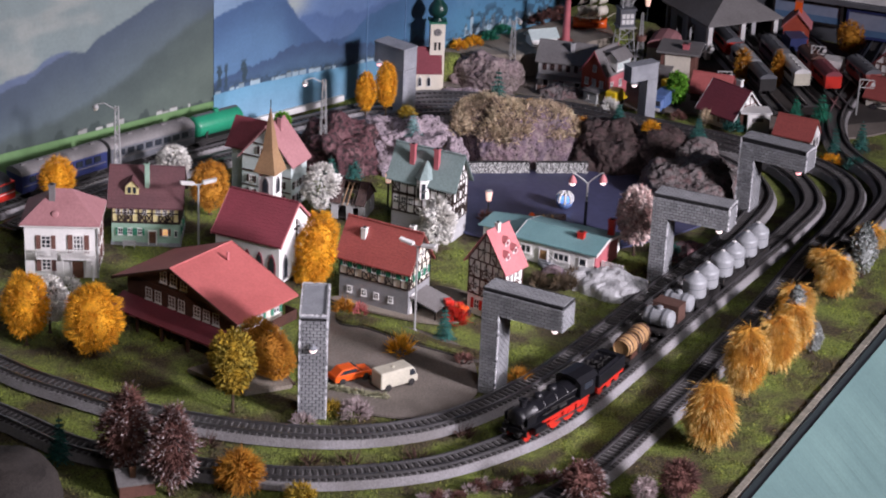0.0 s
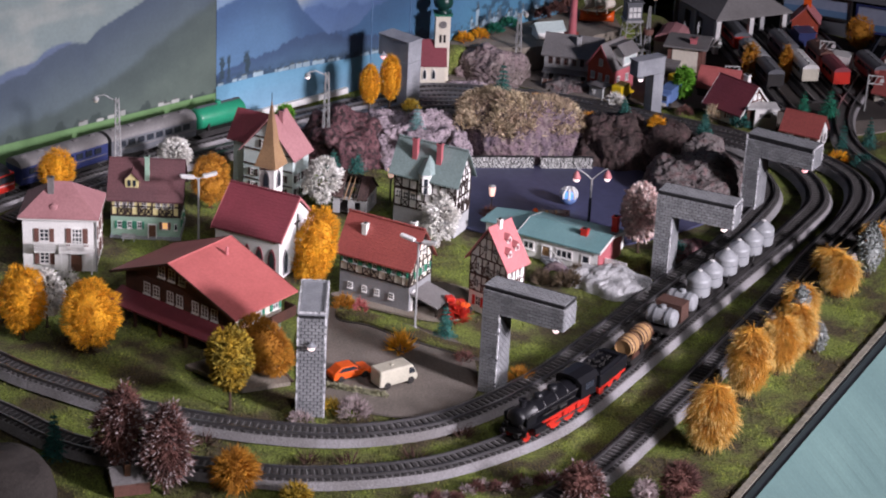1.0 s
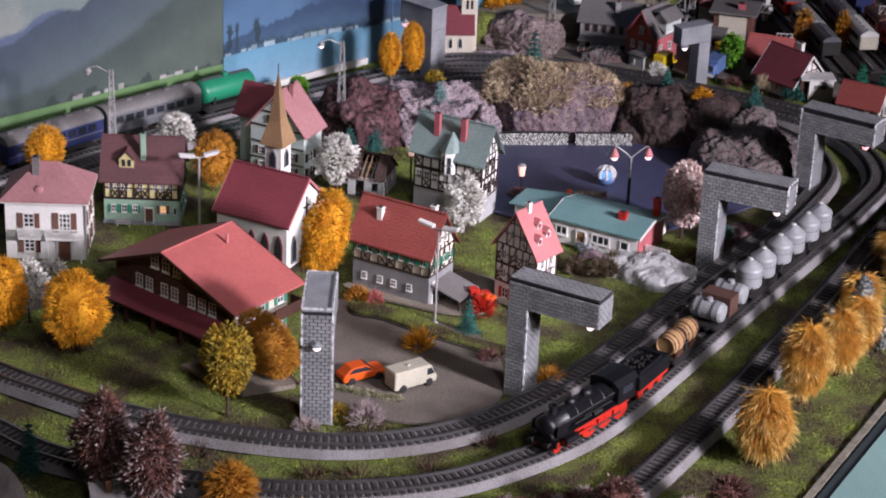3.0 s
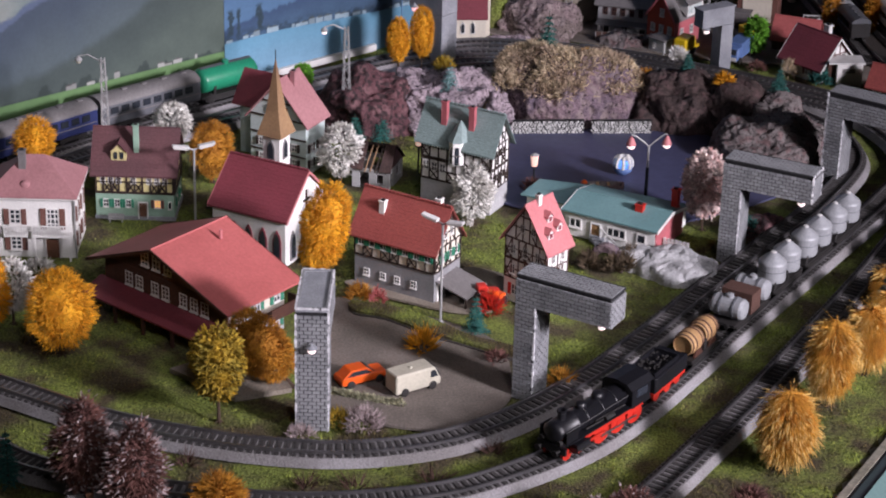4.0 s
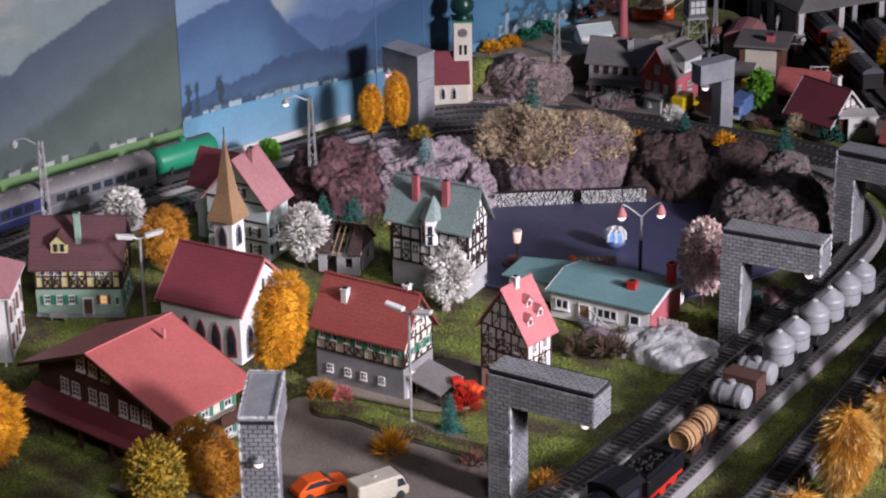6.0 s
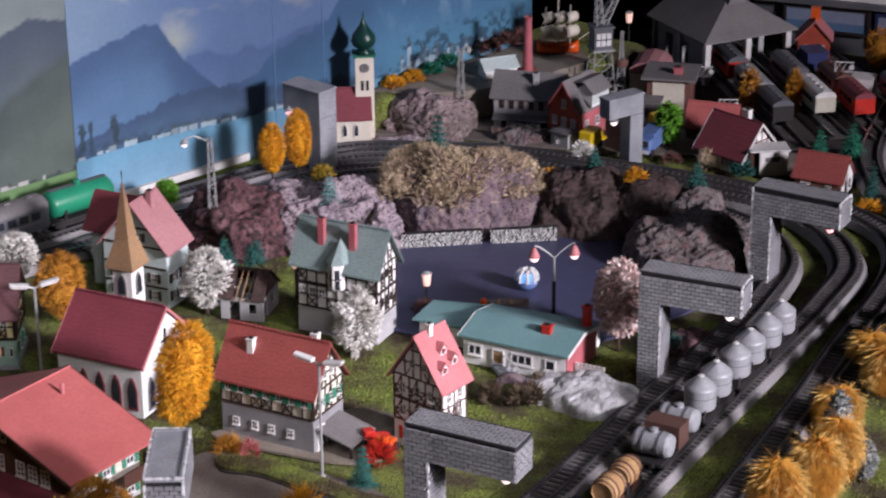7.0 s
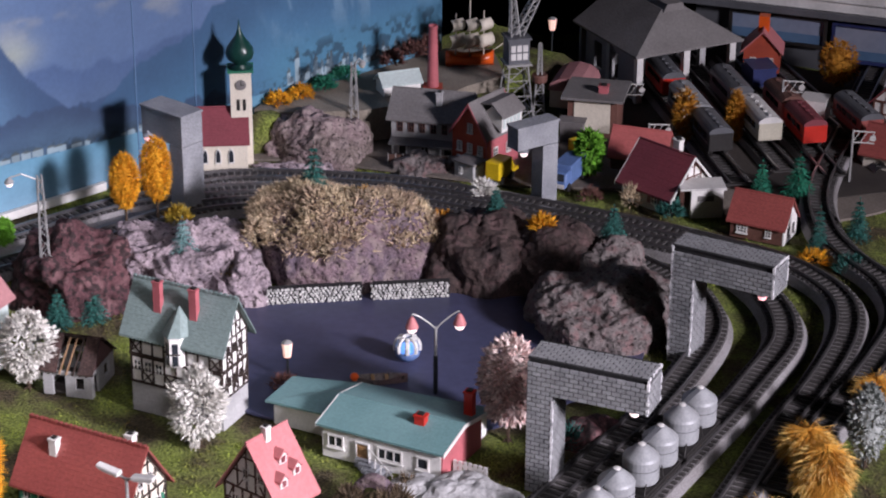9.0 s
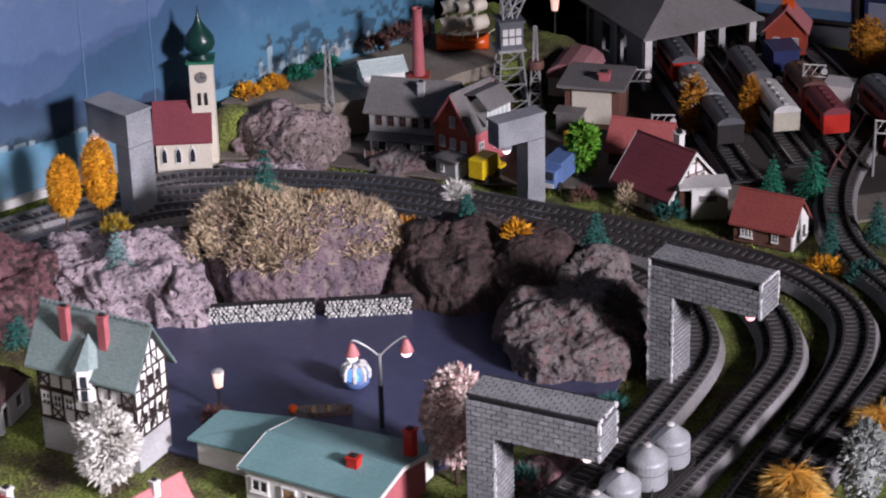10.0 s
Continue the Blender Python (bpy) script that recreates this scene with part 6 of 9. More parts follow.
bush(0.436, 2.462, 0.016, 0.010, "yellow-orange bush by the track's bend", M_LEAFO, 220, 0.005)
bush(0.462, 2.448, 0.016, 0.012, "teal green bush by the track's bend", M_LEAFC, 240, 0.006, 0.0012)
bush(0.285, 2.262, 0.012, 0.012, "teal bush at the rock's foot", M_LEAFC, 200, 0.005)
bush(0.232, 2.165, 0.012, 0.02, "teal fir-green bush behind the gantry", M_LEAFC, 240, 0.006)
for k in range(16):
    f = k / 15
    bush(-0.105 + 0.053 * f, 1.838 - 0.013 * f, 0.0042, 0.007, "clipped pale hedge along the parked cars", M_SAGE, 90, 0.003, 0.0009, category="hedge")
for k in range(22):
    f = k / 21
    bush(-0.01 + 0.12 * f + random.uniform(-0.004, 0.004), 1.648 + 0.055 * f + random.uniform(-0.005, 0.005), random.uniform(0.005, 0.009), random.uniform(0.005, 0.009), "low dry heather tuft between the tracks", (M_TIPS, M_LEAFP, M_LEAFP)[k % 3], 110, 0.004, 0.0006)


for x, y, r, lab in ((-0.075, 1.703, 0.012, "dry reddish-brown root beside the track"), (-0.02, 1.716, 0.014, "dry reddish-brown root beside the track"), (-0.11, 1.702, 0.008, "dry brown twigs between the tracks"), (-0.2, 1.722, 0.008, "dry brown twigs between the tracks"), (0.02, 1.765, 0.009, "dry brown twigs between the tracks")):
    bush(x, y, r, 0.004, lab, M_TIMBERR, 46, 0.013, 0.0005)


# ---- rocks ----
def rock(x, y, rx, ry, h, material, label, rot=0.0, rough=0.22, seed=0, z=0.0, steep=0.55, skew=0.0, pits=1.0, smooth=True):
    """A craggy mound of carved foam: ridges, crevices and pits; skew leans its top along x."""
    bm = bmesh.new()
    bmesh.ops.create_icosphere(bm, subdivisions=6, radius=1)
    bmesh.ops.delete(bm, geom=[v for v in bm.verts if v.co.z < -0.12], context="VERTS")
    s = Vector((seed * 7.3, seed * 3.1, 0))
    size = (rx + ry + h) / 3
    for v in bm.verts:
        d = v.co.normalized()
        n1 = noise.noise(d * 1.6 + s)
        zz = max(d.z, 0) ** steep if d.z > 0 else d.z * 0.4
        f = 1 + rough * n1 * 0.8
        q = Vector((d.x * rx * f + skew * zz * (1 - abs(d.x)), d.y * ry * f, zz * h * f))
        w = q * 34 + s
        w = w + 0.5 * Vector((noise.noise(w * 0.8), noise.noise(w * 0.8 + Vector((9, 2, 4))), noise.noise(w * 0.8 + Vector((1, 8, 6)))))
        cells = noise.voronoi(w)[0]
        cells2 = noise.voronoi(w * 2.6)[0]
        pit = max(0.0, noise.noise(w * 5.0) - 0.15)
        grit = noise.noise(w * 9.0)
        q += d * size * rough * (0.75 * (cells[1] - 0.6) + 0.5 * (cells[0] - 0.4) + 0.42 * (cells2[0] - 0.4) + 0.1 * grit - pits * 0.5 * pit)
        v.co = q if d.z > 0 else Vector((q.x, q.y, min(q.z, 0) - 0.002))
    ob = solo("rock", bm, material, label, "rock", group="rocks round the pond", smooth=smooth)
    ob.matrix_basis = pose(x, y, z, 0, 0, rot)
    return ob


rock(-0.130, 2.388, 0.046, 0.036, 0.050, M_ROCKP, "craggy purple-brown rock by the backdrop side", -15, 0.34, 1)
rock(-0.050, 2.410, 0.054, 0.043, 0.047, M_ROCKK, "craggy pinkish grey rock at the pond's edge", 10, 0.42, 2)
rock(-0.008, 2.395, 0.024, 0.026, 0.036, M_ROCKK, "low pinkish grey rock at the pond's edge", 30, 0.45, 9)
main = rock(0.068, 2.443, 0.078, 0.046, 0.058, M_ROCKB, "large rounded purple-grey rock with straw-yellow growth", 0, 0.24, 3, skew=-0.024)
rock(0.178, 2.436, 0.044, 0.048, 0.047, M_ROCKD, "dark brown rock behind the pond, coloured darker for shade", 0, 0.24, 4)
rock(0.230, 2.424, 0.034, 0.046, 0.045, M_ROCKD, "dark brown rock behind the pond, coloured darker for shade", 20, 0.2, 5)
rock(0.266, 2.348, 0.052, 0.055, 0.036, M_ROCKG, "grey pitted rock beside the track", -30, 0.27, 6)
rock(0.276, 2.400, 0.028, 0.038, 0.039, M_ROCKG, "grey pitted rock beside the track", -20, 0.28, 8)
rock(0.034, 2.682, 0.044, 0.034, 0.036, M_ROCKH, "purple-grey rock hill behind the far church", -8, 0.3, 7)
rock(0.128, 2.645, 0.028, 0.012, 0.010, M_ROCKG, "heap of grey rubble beside the station", 0, 0.6, 10)
rock(0.02, 2.645, 0.03, 0.01, 0.006, M_ROCKK, "low row of pinkish stones along the track", 0, 0.6, 11)
rock(0.165, 2.085, 0.036, 0.025, 0.017, M_SNOW, "pale grey plaster rock beside the bungalow", -20, 0.2, 12)
rock(0.135, 2.098, 0.022, 0.016, 0.014, M_SNOW, "pale grey rock below the bungalow", 10, 0.22, 13)
rock(0.245, 2.178, 0.02, 0.016, 0.012, M_ROCKP, "reddish rock behind the gantry", 10, 0.45, 15)
rock(-0.355, 1.60, 0.05, 0.05, 0.05, M_EARTH, "smooth dark tunnel mound at the board's corner", 0, 0.06, 14)


def growth(x, y, rx, ry, z0, h, n, material, label, name, ln=0.006):
    """Clumps of growth over a mound."""
    spots = []
    for _ in range(n):
        a, r = random.uniform(0, math.tau), math.sqrt(random.random())
        if noise.noise(Vector((math.cos(a) * r * 3, math.sin(a) * r * 3, 4))) < -0.15:
            continue
        zz = z0 + h * (1 - r * r) ** 0.5
        spots.append((Vector((math.cos(a) * r * rx, math.sin(a) * r * ry, zz)), (Vector((math.cos(a) * r, math.sin(a) * r, 0.9)) + rand_dir() * 0.9).normalized(), ln * random.uniform(0.5, 1.3), 0.0009))
    ob = new(name, leaf_mesh(name, spots, material))
    ob.matrix_basis = Matrix.Translation((x, y, 0))
    return tagged(ob, label, "growth", kind="stuff")


def cover(ob, low, n, material, label, ln=0.005, seed=3.0):
    """Growth rooted all over the upper part of a rock."""
    spots = []
    faces = [p for p in ob.data.polygons if p.center.z > low and p.normal.z > 0.1]
    while len(spots) < n:
        p = random.choice(faces)
        f = noise.noise(p.center * 32 + Vector((seed, 0, 0))) + (p.center.z - low) * 26 - 0.45
        if random.random() < 0.5 + f:
            spots.append((p.center - p.normal * 0.0008, (p.normal + rand_dir() * 0.9).normalized(), ln * random.uniform(0.5, 1.2), 0.001))
    moss = new("moss", leaf_mesh("moss", spots, material))
    moss.matrix_basis = ob.matrix_basis.copy()
    return tagged(moss, label, "growth", kind="stuff")


cover(main, 0.031, 12500, M_STRAW, "straw-yellow growth over the large rock", 0.0078)
growth(0.005, 2.415, 0.010, 0.008, 0.03, 0.022, 400, M_STRAW, "pale straw growth between the rocks", "moss")
growth(0.145, 2.70, 0.012, 0.02, 0.0, 0.03, 500, M_LIME, "lime green moss beside the rock hill", "moss")
for x, y, z, lf, lab in ((0.088, 2.456, 0.05, M_LEAFO, "orange-yellow clump on the rock"), (0.222, 2.425, 0.044, M_LEAFO, "orange clump on the dark rock"), (0.145, 2.45, 0.035, M_LEAFB, "rust clump between the rocks"), (-0.055, 2.43, 0.045, M_LEAFY, "yellow clump on the pink rock"), (-0.01, 2.385, 0.024, M_LEAFY, "yellow clump on the pink rock"), (0.178, 2.485, 0.046, M_LEAFW, "frosted clump on the dark rock")):
    bush(x, y, 0.0125, 0.014, lab, lf, 420, 0.0045, 0.0009, z)
conifer(0.047, 2.458, 0.05, 0.018, "dark teal fir tree on the large rock", z=0.052)
conifer(0.276, 2.425, 0.03, 0.013, "teal fir tree on the grey rock", z=0.036)
conifer(-0.047, 2.392, 0.036, 0.016, "frosted teal fir tree on the pink rock", M_FROST, z=0.032)
conifer(0.187, 2.455, 0.026, 0.012, "frosted teal fir tree on the dark rock", z=0.04)

# Dry-stone pond walls of pale pebbles.
for x0, x1, y0, y1, lab in ((0.016, 0.086, 2.374, 2.384, "low dry-stone pond wall of pale pebbles"), (0.094, 0.152, 2.384, 2.391, "low dry-stone pond wall of grey pebbles")):
    wl = thing("pebble_wall", Matrix.Identity(4), lab, "wall", "pebble walls at the pond")
    bm = bmesh.new()
    prism(bm, [(x0, y0, 0), (x1, y1, 0), (x1, y1 + 0.008, 0), (x0, y0 + 0.008, 0)], (0, 0, 0.014))
    part("core", bm, M_MORTAR, wl)
    bm = bmesh.new()
    bmesh.ops.create_icosphere(bm, subdivisions=1, radius=1)
    pebble = bpy.data.meshes.new("pebble")
    bm.to_mesh(pebble)
    bm.free()
    pebble.materials.append(M_PEBBLE)
    nn = int((x1 - x0) / 0.0026)
    for r in range(7):
        for k in range(nn):
            f = (k + 0.5 * (r % 2) + random.uniform(-0.25, 0.25)) / nn
            ob = new("pebble", pebble)
            ob.parent = wl
            ob.matrix_basis = Matrix.LocRotScale((x0 + (x1 - x0) * f, y0 + (y1 - y0) * f + random.uniform(-0.0006, 0.0006), 0.0012 + r * 0.0021), Euler((random.uniform(0, 3), random.uniform(0, 3), random.uniform(0, 3))), Vector((random.uniform(0.0011, 0.0018), 0.0012, random.uniform(0.0009, 0.0013))))

# Short flock over the lawns and verges.
spots = []
while len(spots) < 46000:
    x, y = random.uniform(-0.5, 0.5), random.uniform(1.5, 2.7)
    if not inside(x, y) or noise.noise(Vector((x * 18, y * 18, 2))) < -0.1 or (-0.04 < x < 0.28 and 2.19 < y < 2.39) or (-0.13 < x < 0.02 and 1.8 < y < 1.99):
        continue
    spots.append((Vector((x, y, height(x, y) - 0.0015)), (Vector((0, 0, 1)) + rand_dir() * 0.7).normalized(), random.uniform(0.0014, 0.0036), random.uniform(0.0004, 0.0008)))
M_TUFT = mat("grass_tufts", (0.215, 0.27, 0.045), 0.95, 0, 0.4, 24, 500, 0, (0.12, 0.095, 0.04), island=0.6)
ob = new("grass", leaf_mesh("grass", spots, M_TUFT))
tagged(ob, "short green and straw-coloured flock on the lawns", "grass", kind="stuff")

# ---- lamps and masts ----
def thin(points, r, material, parent, name, label="", n=6):
    bm = bmesh.new()
    for a, b in zip(points, points[1:]):
        tube(bm, a, b, r, n=n)
    return part(name, bm, material, parent, label)


def double_lamp(x, y, h, rot, label):
    t = thing("street_lamp", pose(x, y, 0, 0, 0, rot), label, "lamp", "twin street lamps")
    thin([(0, 0, 0), (0, 0, h)], 0.0011, M_LAMPP, t, "pole")
    bm = bmesh.new()
    lathe(bm, [(0.0035, 0), (0.0035, 0.001), (0.0016, 0.004)], 10)
    part("base", bm, M_LAMPP, t)
    for s in (-1, 1):
        thin([(0, 0, h - 0.001), (s * 0.006, 0, h + 0.0015)], 0.0008, M_LAMPP, t, "arm")
        bm = bmesh.new()
        prism(bm, [(s * 0.004, -0.0028, h + 0.0005), (s * 0.019, -0.0024, h + 0.003), (s * 0.019, 0.0024, h + 0.003), (s * 0.004, 0.0028, h + 0.0005)], (0, 0, 0.0026))
        head = part("lamp_head", bm, M_TANKW, t, "long white lamp head", bevel=0.0006)
        bm = bmesh.new()
        prism(bm, [(s * 0.0055, -0.0018, h - 0.0002), (s * 0.0175, -0.0016, h + 0.0018), (s * 0.0175, 0.0016, h + 0.0018), (s * 0.0055, 0.0018, h - 0.0002)], (0, 0, 0.0008))
        part("diffuser", bm, M_FRAME, head)
    return t


double_lamp(-0.030, 1.965, 0.091, -25, "tall grey street lamp with two long unlit heads")
double_lamp(-0.257, 2.131, 0.075, 20, "tall grey street lamp with two long unlit heads")

# Curved twin lamp by the pond, lit.
t = thing("street_lamp", pose(0.143, 2.236, 0.002, 0, 0, 10), "dark curved street lamp with two glowing bell shades", "lamp")
thin([(0, 0, 0), (0, 0, 0.03)], 0.0016, M_DPOLE, t, "pole")
thin([(0, 0, 0.03), (0, 0, 0.052)], 0.0011, M_LAMPP, t, "upper_pole")
for s in (-1, 1):
    pts = [(0, 0, 0.05)] + [(s * (0.001 + 0.0155 * math.sin(a)), 0, 0.052 + 0.0105 * math.sin(min(a * 1.25, 2.2))) for a in (0.2, 0.5, 0.8, 1.1, 1.35, 1.57)]
    thin(pts, 0.0006, M_LAMPP, t, "arm")
    bm = bmesh.new()
    lathe(bm, [(0.0012, 0.0605), (0.0026, 0.058), (0.0044, 0.0535), (0.0046, 0.0525)], 14, Matrix.Translation((s * 0.0165, 0, 0)))
    sh = part("shade", bm, M_ROOFP, t, "reddish bell-shaped shade")
    bm = bmesh.new()
    ball(bm, (s * 0.0165, 0, 0.0518), 0.0036, 8)
    part("bulb", bm, M_GLOW, sh, "glowing bulb")


def lantern(x, y, h, label):
    t = thing("lantern", pose(x, y, 0.001), label, "lantern", "post lanterns")
    thin([(0, 0, 0), (0, 0, h)], 0.0009, M_DPOLE, t, "post")
    bm = bmesh.new()
    lathe(bm, [(0.0012, h), (0.0028, h + 0.001), (0.0028, h + 0.0018)], 8)
    part("collar", bm, M_DPOLE, t)
    bm = bmesh.new()
    lathe(bm, [(0.0027, h + 0.0018), (0.0038, h + 0.0115), (0.0036, h + 0.0125)], 6)
    part("glass", bm, M_LANTERN, t, "glowing lantern glass")
    bm = bmesh.new()
    lathe(bm, [(0.0042, h + 0.0125), (0.0034, h + 0.0135), (0.0004, h + 0.0145)], 6)
    part("cap", bm, M_LAMPP, t)


lantern(0.0395, 2.256, 0.017, "lit post lantern by the pond")
lantern(-0.069, 2.272, 0.026, "lit post lantern beside the inn")


def lattice_mast(x, y, h, rot, label, lit, arm=0.022):
    """A tapering lattice mast with an outreaching lamp."""
    t = thing("lattice_mast", pose(x, y, 0.001, 0, 0, rot), label, "mast", "lattice masts")
    w0, w1 = 0.0042, 0.0016
    corner = ((-1, -1), (1, -1), (1, 1), (-1, 1))
    for sx, sy in corner:
        thin([(sx * w0, sy * w0, 0), (sx * w1, sy * w1, h)], 0.0005, M_LAMPP, t, "leg", n=5)
    bm = bmesh.new()
    n = int(h / 0.008)
    for k in range(n):
        za, zb = h * k / n, h * (k + 1) / n
        fa, fb = w0 + (w1 - w0) * k / n, w0 + (w1 - w0) * (k + 1) / n
        for i in range(4):
            (ax, ay), (bx, by) = corner[i], corner[(i + 1) % 4]
            if k % 2:
                (ax, ay), (bx, by) = (bx, by), (ax, ay)
            tube(bm, (ax * fa, ay * fa, za), (bx * fb, by * fb, zb), 0.0003, n=4)
    part("bracing", bm, M_LAMPP, t)
    thin([(0, 0, h - 0.004), (-arm * 0.6, 0, h + 0.003), (-arm, 0, h + 0.001)], 0.0006, M_LAMPP, t, "arm")
    bm = bmesh.new()
    lathe(bm, [(0.001, h + 0.001), (0.0034, h - 0.0015), (0.0034, h - 0.003)], 10, Matrix.Translation((-arm, 0, 0)))
    hd = part("lamp_head", bm, M_LAMPP, t)
    bm = bmesh.new()
    ball(bm, (-arm, 0, h - 0.0035), 0.0026, 7)
    part("bulb", bm, M_GLOW if lit else M_BEIGE, hd)
    bm = bmesh.new()
    box(bm, -0.005, -0.005, 0, 0.005, 0.005, 0.003)
    part("foot", bm, M_STONE, t)


lattice_mast(-0.146, 2.366, 0.108, 20, "grey lattice mast with a glowing lamp", True)
lattice_mast(-0.352, 2.217, 0.122, 0, "grey lattice mast with an unlit lamp", False)
lattice_mast(0.067, 2.696, 0.078, 200, "pale mast with a small yellow lamp on the far hill", False, 0.008)


# ---- vehicles and small things in the village ----
def wheel(parent, x, y, z, r, material=M_DARK, w=0.003, spokes=0):
    bm = bmesh.new()
    m = Matrix.Translation((x, y, z)) @ Matrix.Rotation(radians(90), 4, "X")
    if spokes:
        lathe(bm, [(r * 0.82, -w / 2), (r, -w / 2), (r, w / 2), (r * 0.82, w / 2)], 20, m)
        for k in range(spokes):
            a = k * math.tau / spokes
            box(bm, -r * 0.06, 0, -w * 0.3, r * 0.06, r * 0.85, w * 0.3, m @ Matrix.Rotation(a, 4, "Z"))
        lathe(bm, [(r * 0.22, -w * 0.7), (r * 0.22, w * 0.7)], 10, m)
    else:
        lathe(bm, [(r * 0.3, -w * 0.6), (r, -w / 2), (r, w / 2), (r * 0.3, w * 0.6)], 16, m)
    return part("wheel", bm, material, parent)


t = thing("car", pose(-0.0855, 1.858, 0.0024, 0, 0, 34), "small orange hatchback car parked by the hedge", "car")
bm = bmesh.new()
prism(bm, [(-0.0195, -0.0075, 0.003), (0.0195, -0.0075, 0.003), (0.0205, -0.0075, 0.006), (0.019, -0.0075, 0.0085), (0.008, -0.0075, 0.0095), (-0.019, -0.0075, 0.0095), (-0.0205, -0.0075, 0.007)], (0, 0.015, 0))
part("body", bm, M_ORANGE, t, bevel=0.0007)
bm = bmesh.new()
prism(bm, [(-0.0185, -0.0066, 0.0093), (0.0085, -0.0066, 0.0093), (0.002, -0.0062, 0.0142), (-0.0115, -0.0062, 0.0144)], (0, 0.0130, 0))
part("cabin", bm, M_ORANGE, t, bevel=0.0006)
for y in (-0.0068, 0.0062):
    bm = bmesh.new()
    prism(bm, [(-0.015, y, 0.0099), (0.006, y, 0.0099), (0.0012, y, 0.0134), (-0.0105, y, 0.0134)], (0, 0.0006, 0))
    part("side_window", bm, M_PANE, t)
bm = bmesh.new()
prism(bm, [(0.0082, -0.0056, 0.0098), (0.0082, 0.0056, 0.0098), (0.0026, 0.0052, 0.014), (0.0026, -0.0052, 0.014)], (0.0006, 0, 0.0004))
part("windscreen", bm, M_PANE, t)
for x in (-0.0125, 0.0125):
    for y in (-0.0066, 0.0066):
        wheel(t, x, y, 0.0034, 0.0034)

t = thing("van", pose(-0.0445, 1.851, 0.0024, 0, 0, 36) @ Matrix.Scale(0.88, 4), "beige delivery van parked on the square", "van")
bm = bmesh.new()
prism(bm, [(-0.023, -0.0095, 0.003), (0.0225, -0.0095, 0.003), (0.0235, -0.0095, 0.009), (0.0215, -0.0095, 0.011), (0.0175, -0.0095, 0.02), (0.0155, -0.0095, 0.0215), (-0.023, -0.0095, 0.0215)], (0, 0.019, 0))
part("body", bm, M_BEIGE, t, bevel=0.001)
bm = bmesh.new()
prism(bm, [(0.0218, -0.008, 0.0118), (0.0218, 0.008, 0.0118), (0.0182, 0.0075, 0.0193), (0.0182, -0.0075, 0.0193)], (0.0007, 0, 0.0003))
part("windscreen", bm, M_PANE, t)
for y in (-0.0099, 0.0093):
    bm = bmesh.new()
    prism(bm, [(0.012, y, 0.012), (0.0198, y, 0.012), (0.0168, y, 0.0185), (0.012, y, 0.0185)], (0, 0.0006, 0))
    part("side_window", bm, M_PANE, t)
for x in (-0.014, 0.0145):
    for y in (-0.0082, 0.0082):
        wheel(t, x, y, 0.004, 0.004)
bm = bmesh.new()
ball(bm, (-0.003, 0, 0.022), 0.002, 6, 0.5)
part("roof_vent", bm, M_BEIGE, t)

for x, y, rot, mt, lab in ((0.006, 2.008, 20, M_RED, "small red tractor beside the narrow house"), (0.013, 1.998, 60, M_ORANGE, "small orange trailer beside the narrow house")):
    t = thing("tractor", pose(x, y, 0.003, 0, 0, rot), lab, "vehicle")
    bm = bmesh.new()
    prism(bm, [(-0.009, -0.004, 0.004), (0.011, -0.004, 0.004), (0.011, -0.004, 0.009), (0, -0.004, 0.0105), (-0.001, -0.004, 0.015), (-0.009, -0.004, 0.015)], (0, 0.008, 0))
    part("body", bm, mt, t, bevel=0.0006)
    for wx, wy, r in ((-0.006, -0.0052, 0.0052), (-0.006, 0.0052, 0.0052), (0.008, -0.0048, 0.0034), (0.008, 0.0048, 0.0034)):
        wheel(t, wx, wy, r, r)

# Fountain globe and boat on the pond.
t = thing("fountain", pose(0.1225, 2.286, 0.0027), "pale blue and white shell-shaped fountain on the pond", "fountain")
bm = bmesh.new()
lathe(bm, [(0.004, 0), (0.0085, 0.004), (0.0092, 0.008), (0.0086, 0.0085), (0.006, 0.004), (0.001, 0.0025)], 18)
part("basin", bm, M_BLUEP, t, "blue basin", smooth=True)
for k in range(8):
    a = k * math.tau / 8
    bm = bmesh.new()
    pts = [(math.cos(a) * 0.008 * math.sin(u), math.sin(a) * 0.008 * math.sin(u), 0.0085 + 0.0085 * (1 - math.cos(u)) * 0.75) for u in (1.57, 1.2, 0.8, 0.4)]
    pts = [(math.cos(a) * r, math.sin(a) * r, z) for r, z in ((0.0085, 0.008), (0.0088, 0.0125), (0.007, 0.0165), (0.003, 0.0175))]
    for p0, p1 in zip(pts, pts[1:]):
        tube(bm, p0, p1, 0.0016, n=6)
    part("petal", bm, M_TANKW, t, "white curved petal")
bm = bmesh.new()
ball(bm, (0, 0, 0.0085), 0.0055, 8)
part("lamp", bm, mat("blue_lamp", (0.16, 0.4, 1.0), 0.4, emit=1.3), t, "glowing blue lamp")
t = thing("boat", pose(0.104, 2.2505, 0.0027, 0, 0, 6) @ Matrix.Scale(1.22, 4), "small dark rowing boat with an orange stern", "boat")
bm = bmesh.new()
rows = []
for k in range(9):
    x = -0.016 + 0.032 * k / 8
    wd = 0.0042 * (1 - abs(k / 4 - 1) ** 2.2) + 0.0003
    rows.append([bm.verts.new(c) for c in ((x, -wd, 0.004 + 0.0012 * abs(k / 4 - 1) ** 2), (x, -wd * 0.6, 0), (x, wd * 0.6, 0), (x, wd, 0.004 + 0.0012 * abs(k / 4 - 1) ** 2), (x, wd * 0.75, 0.0035), (x, wd * 0.4, 0.001), (x, -wd * 0.4, 0.001), (x, -wd * 0.75, 0.0035))])
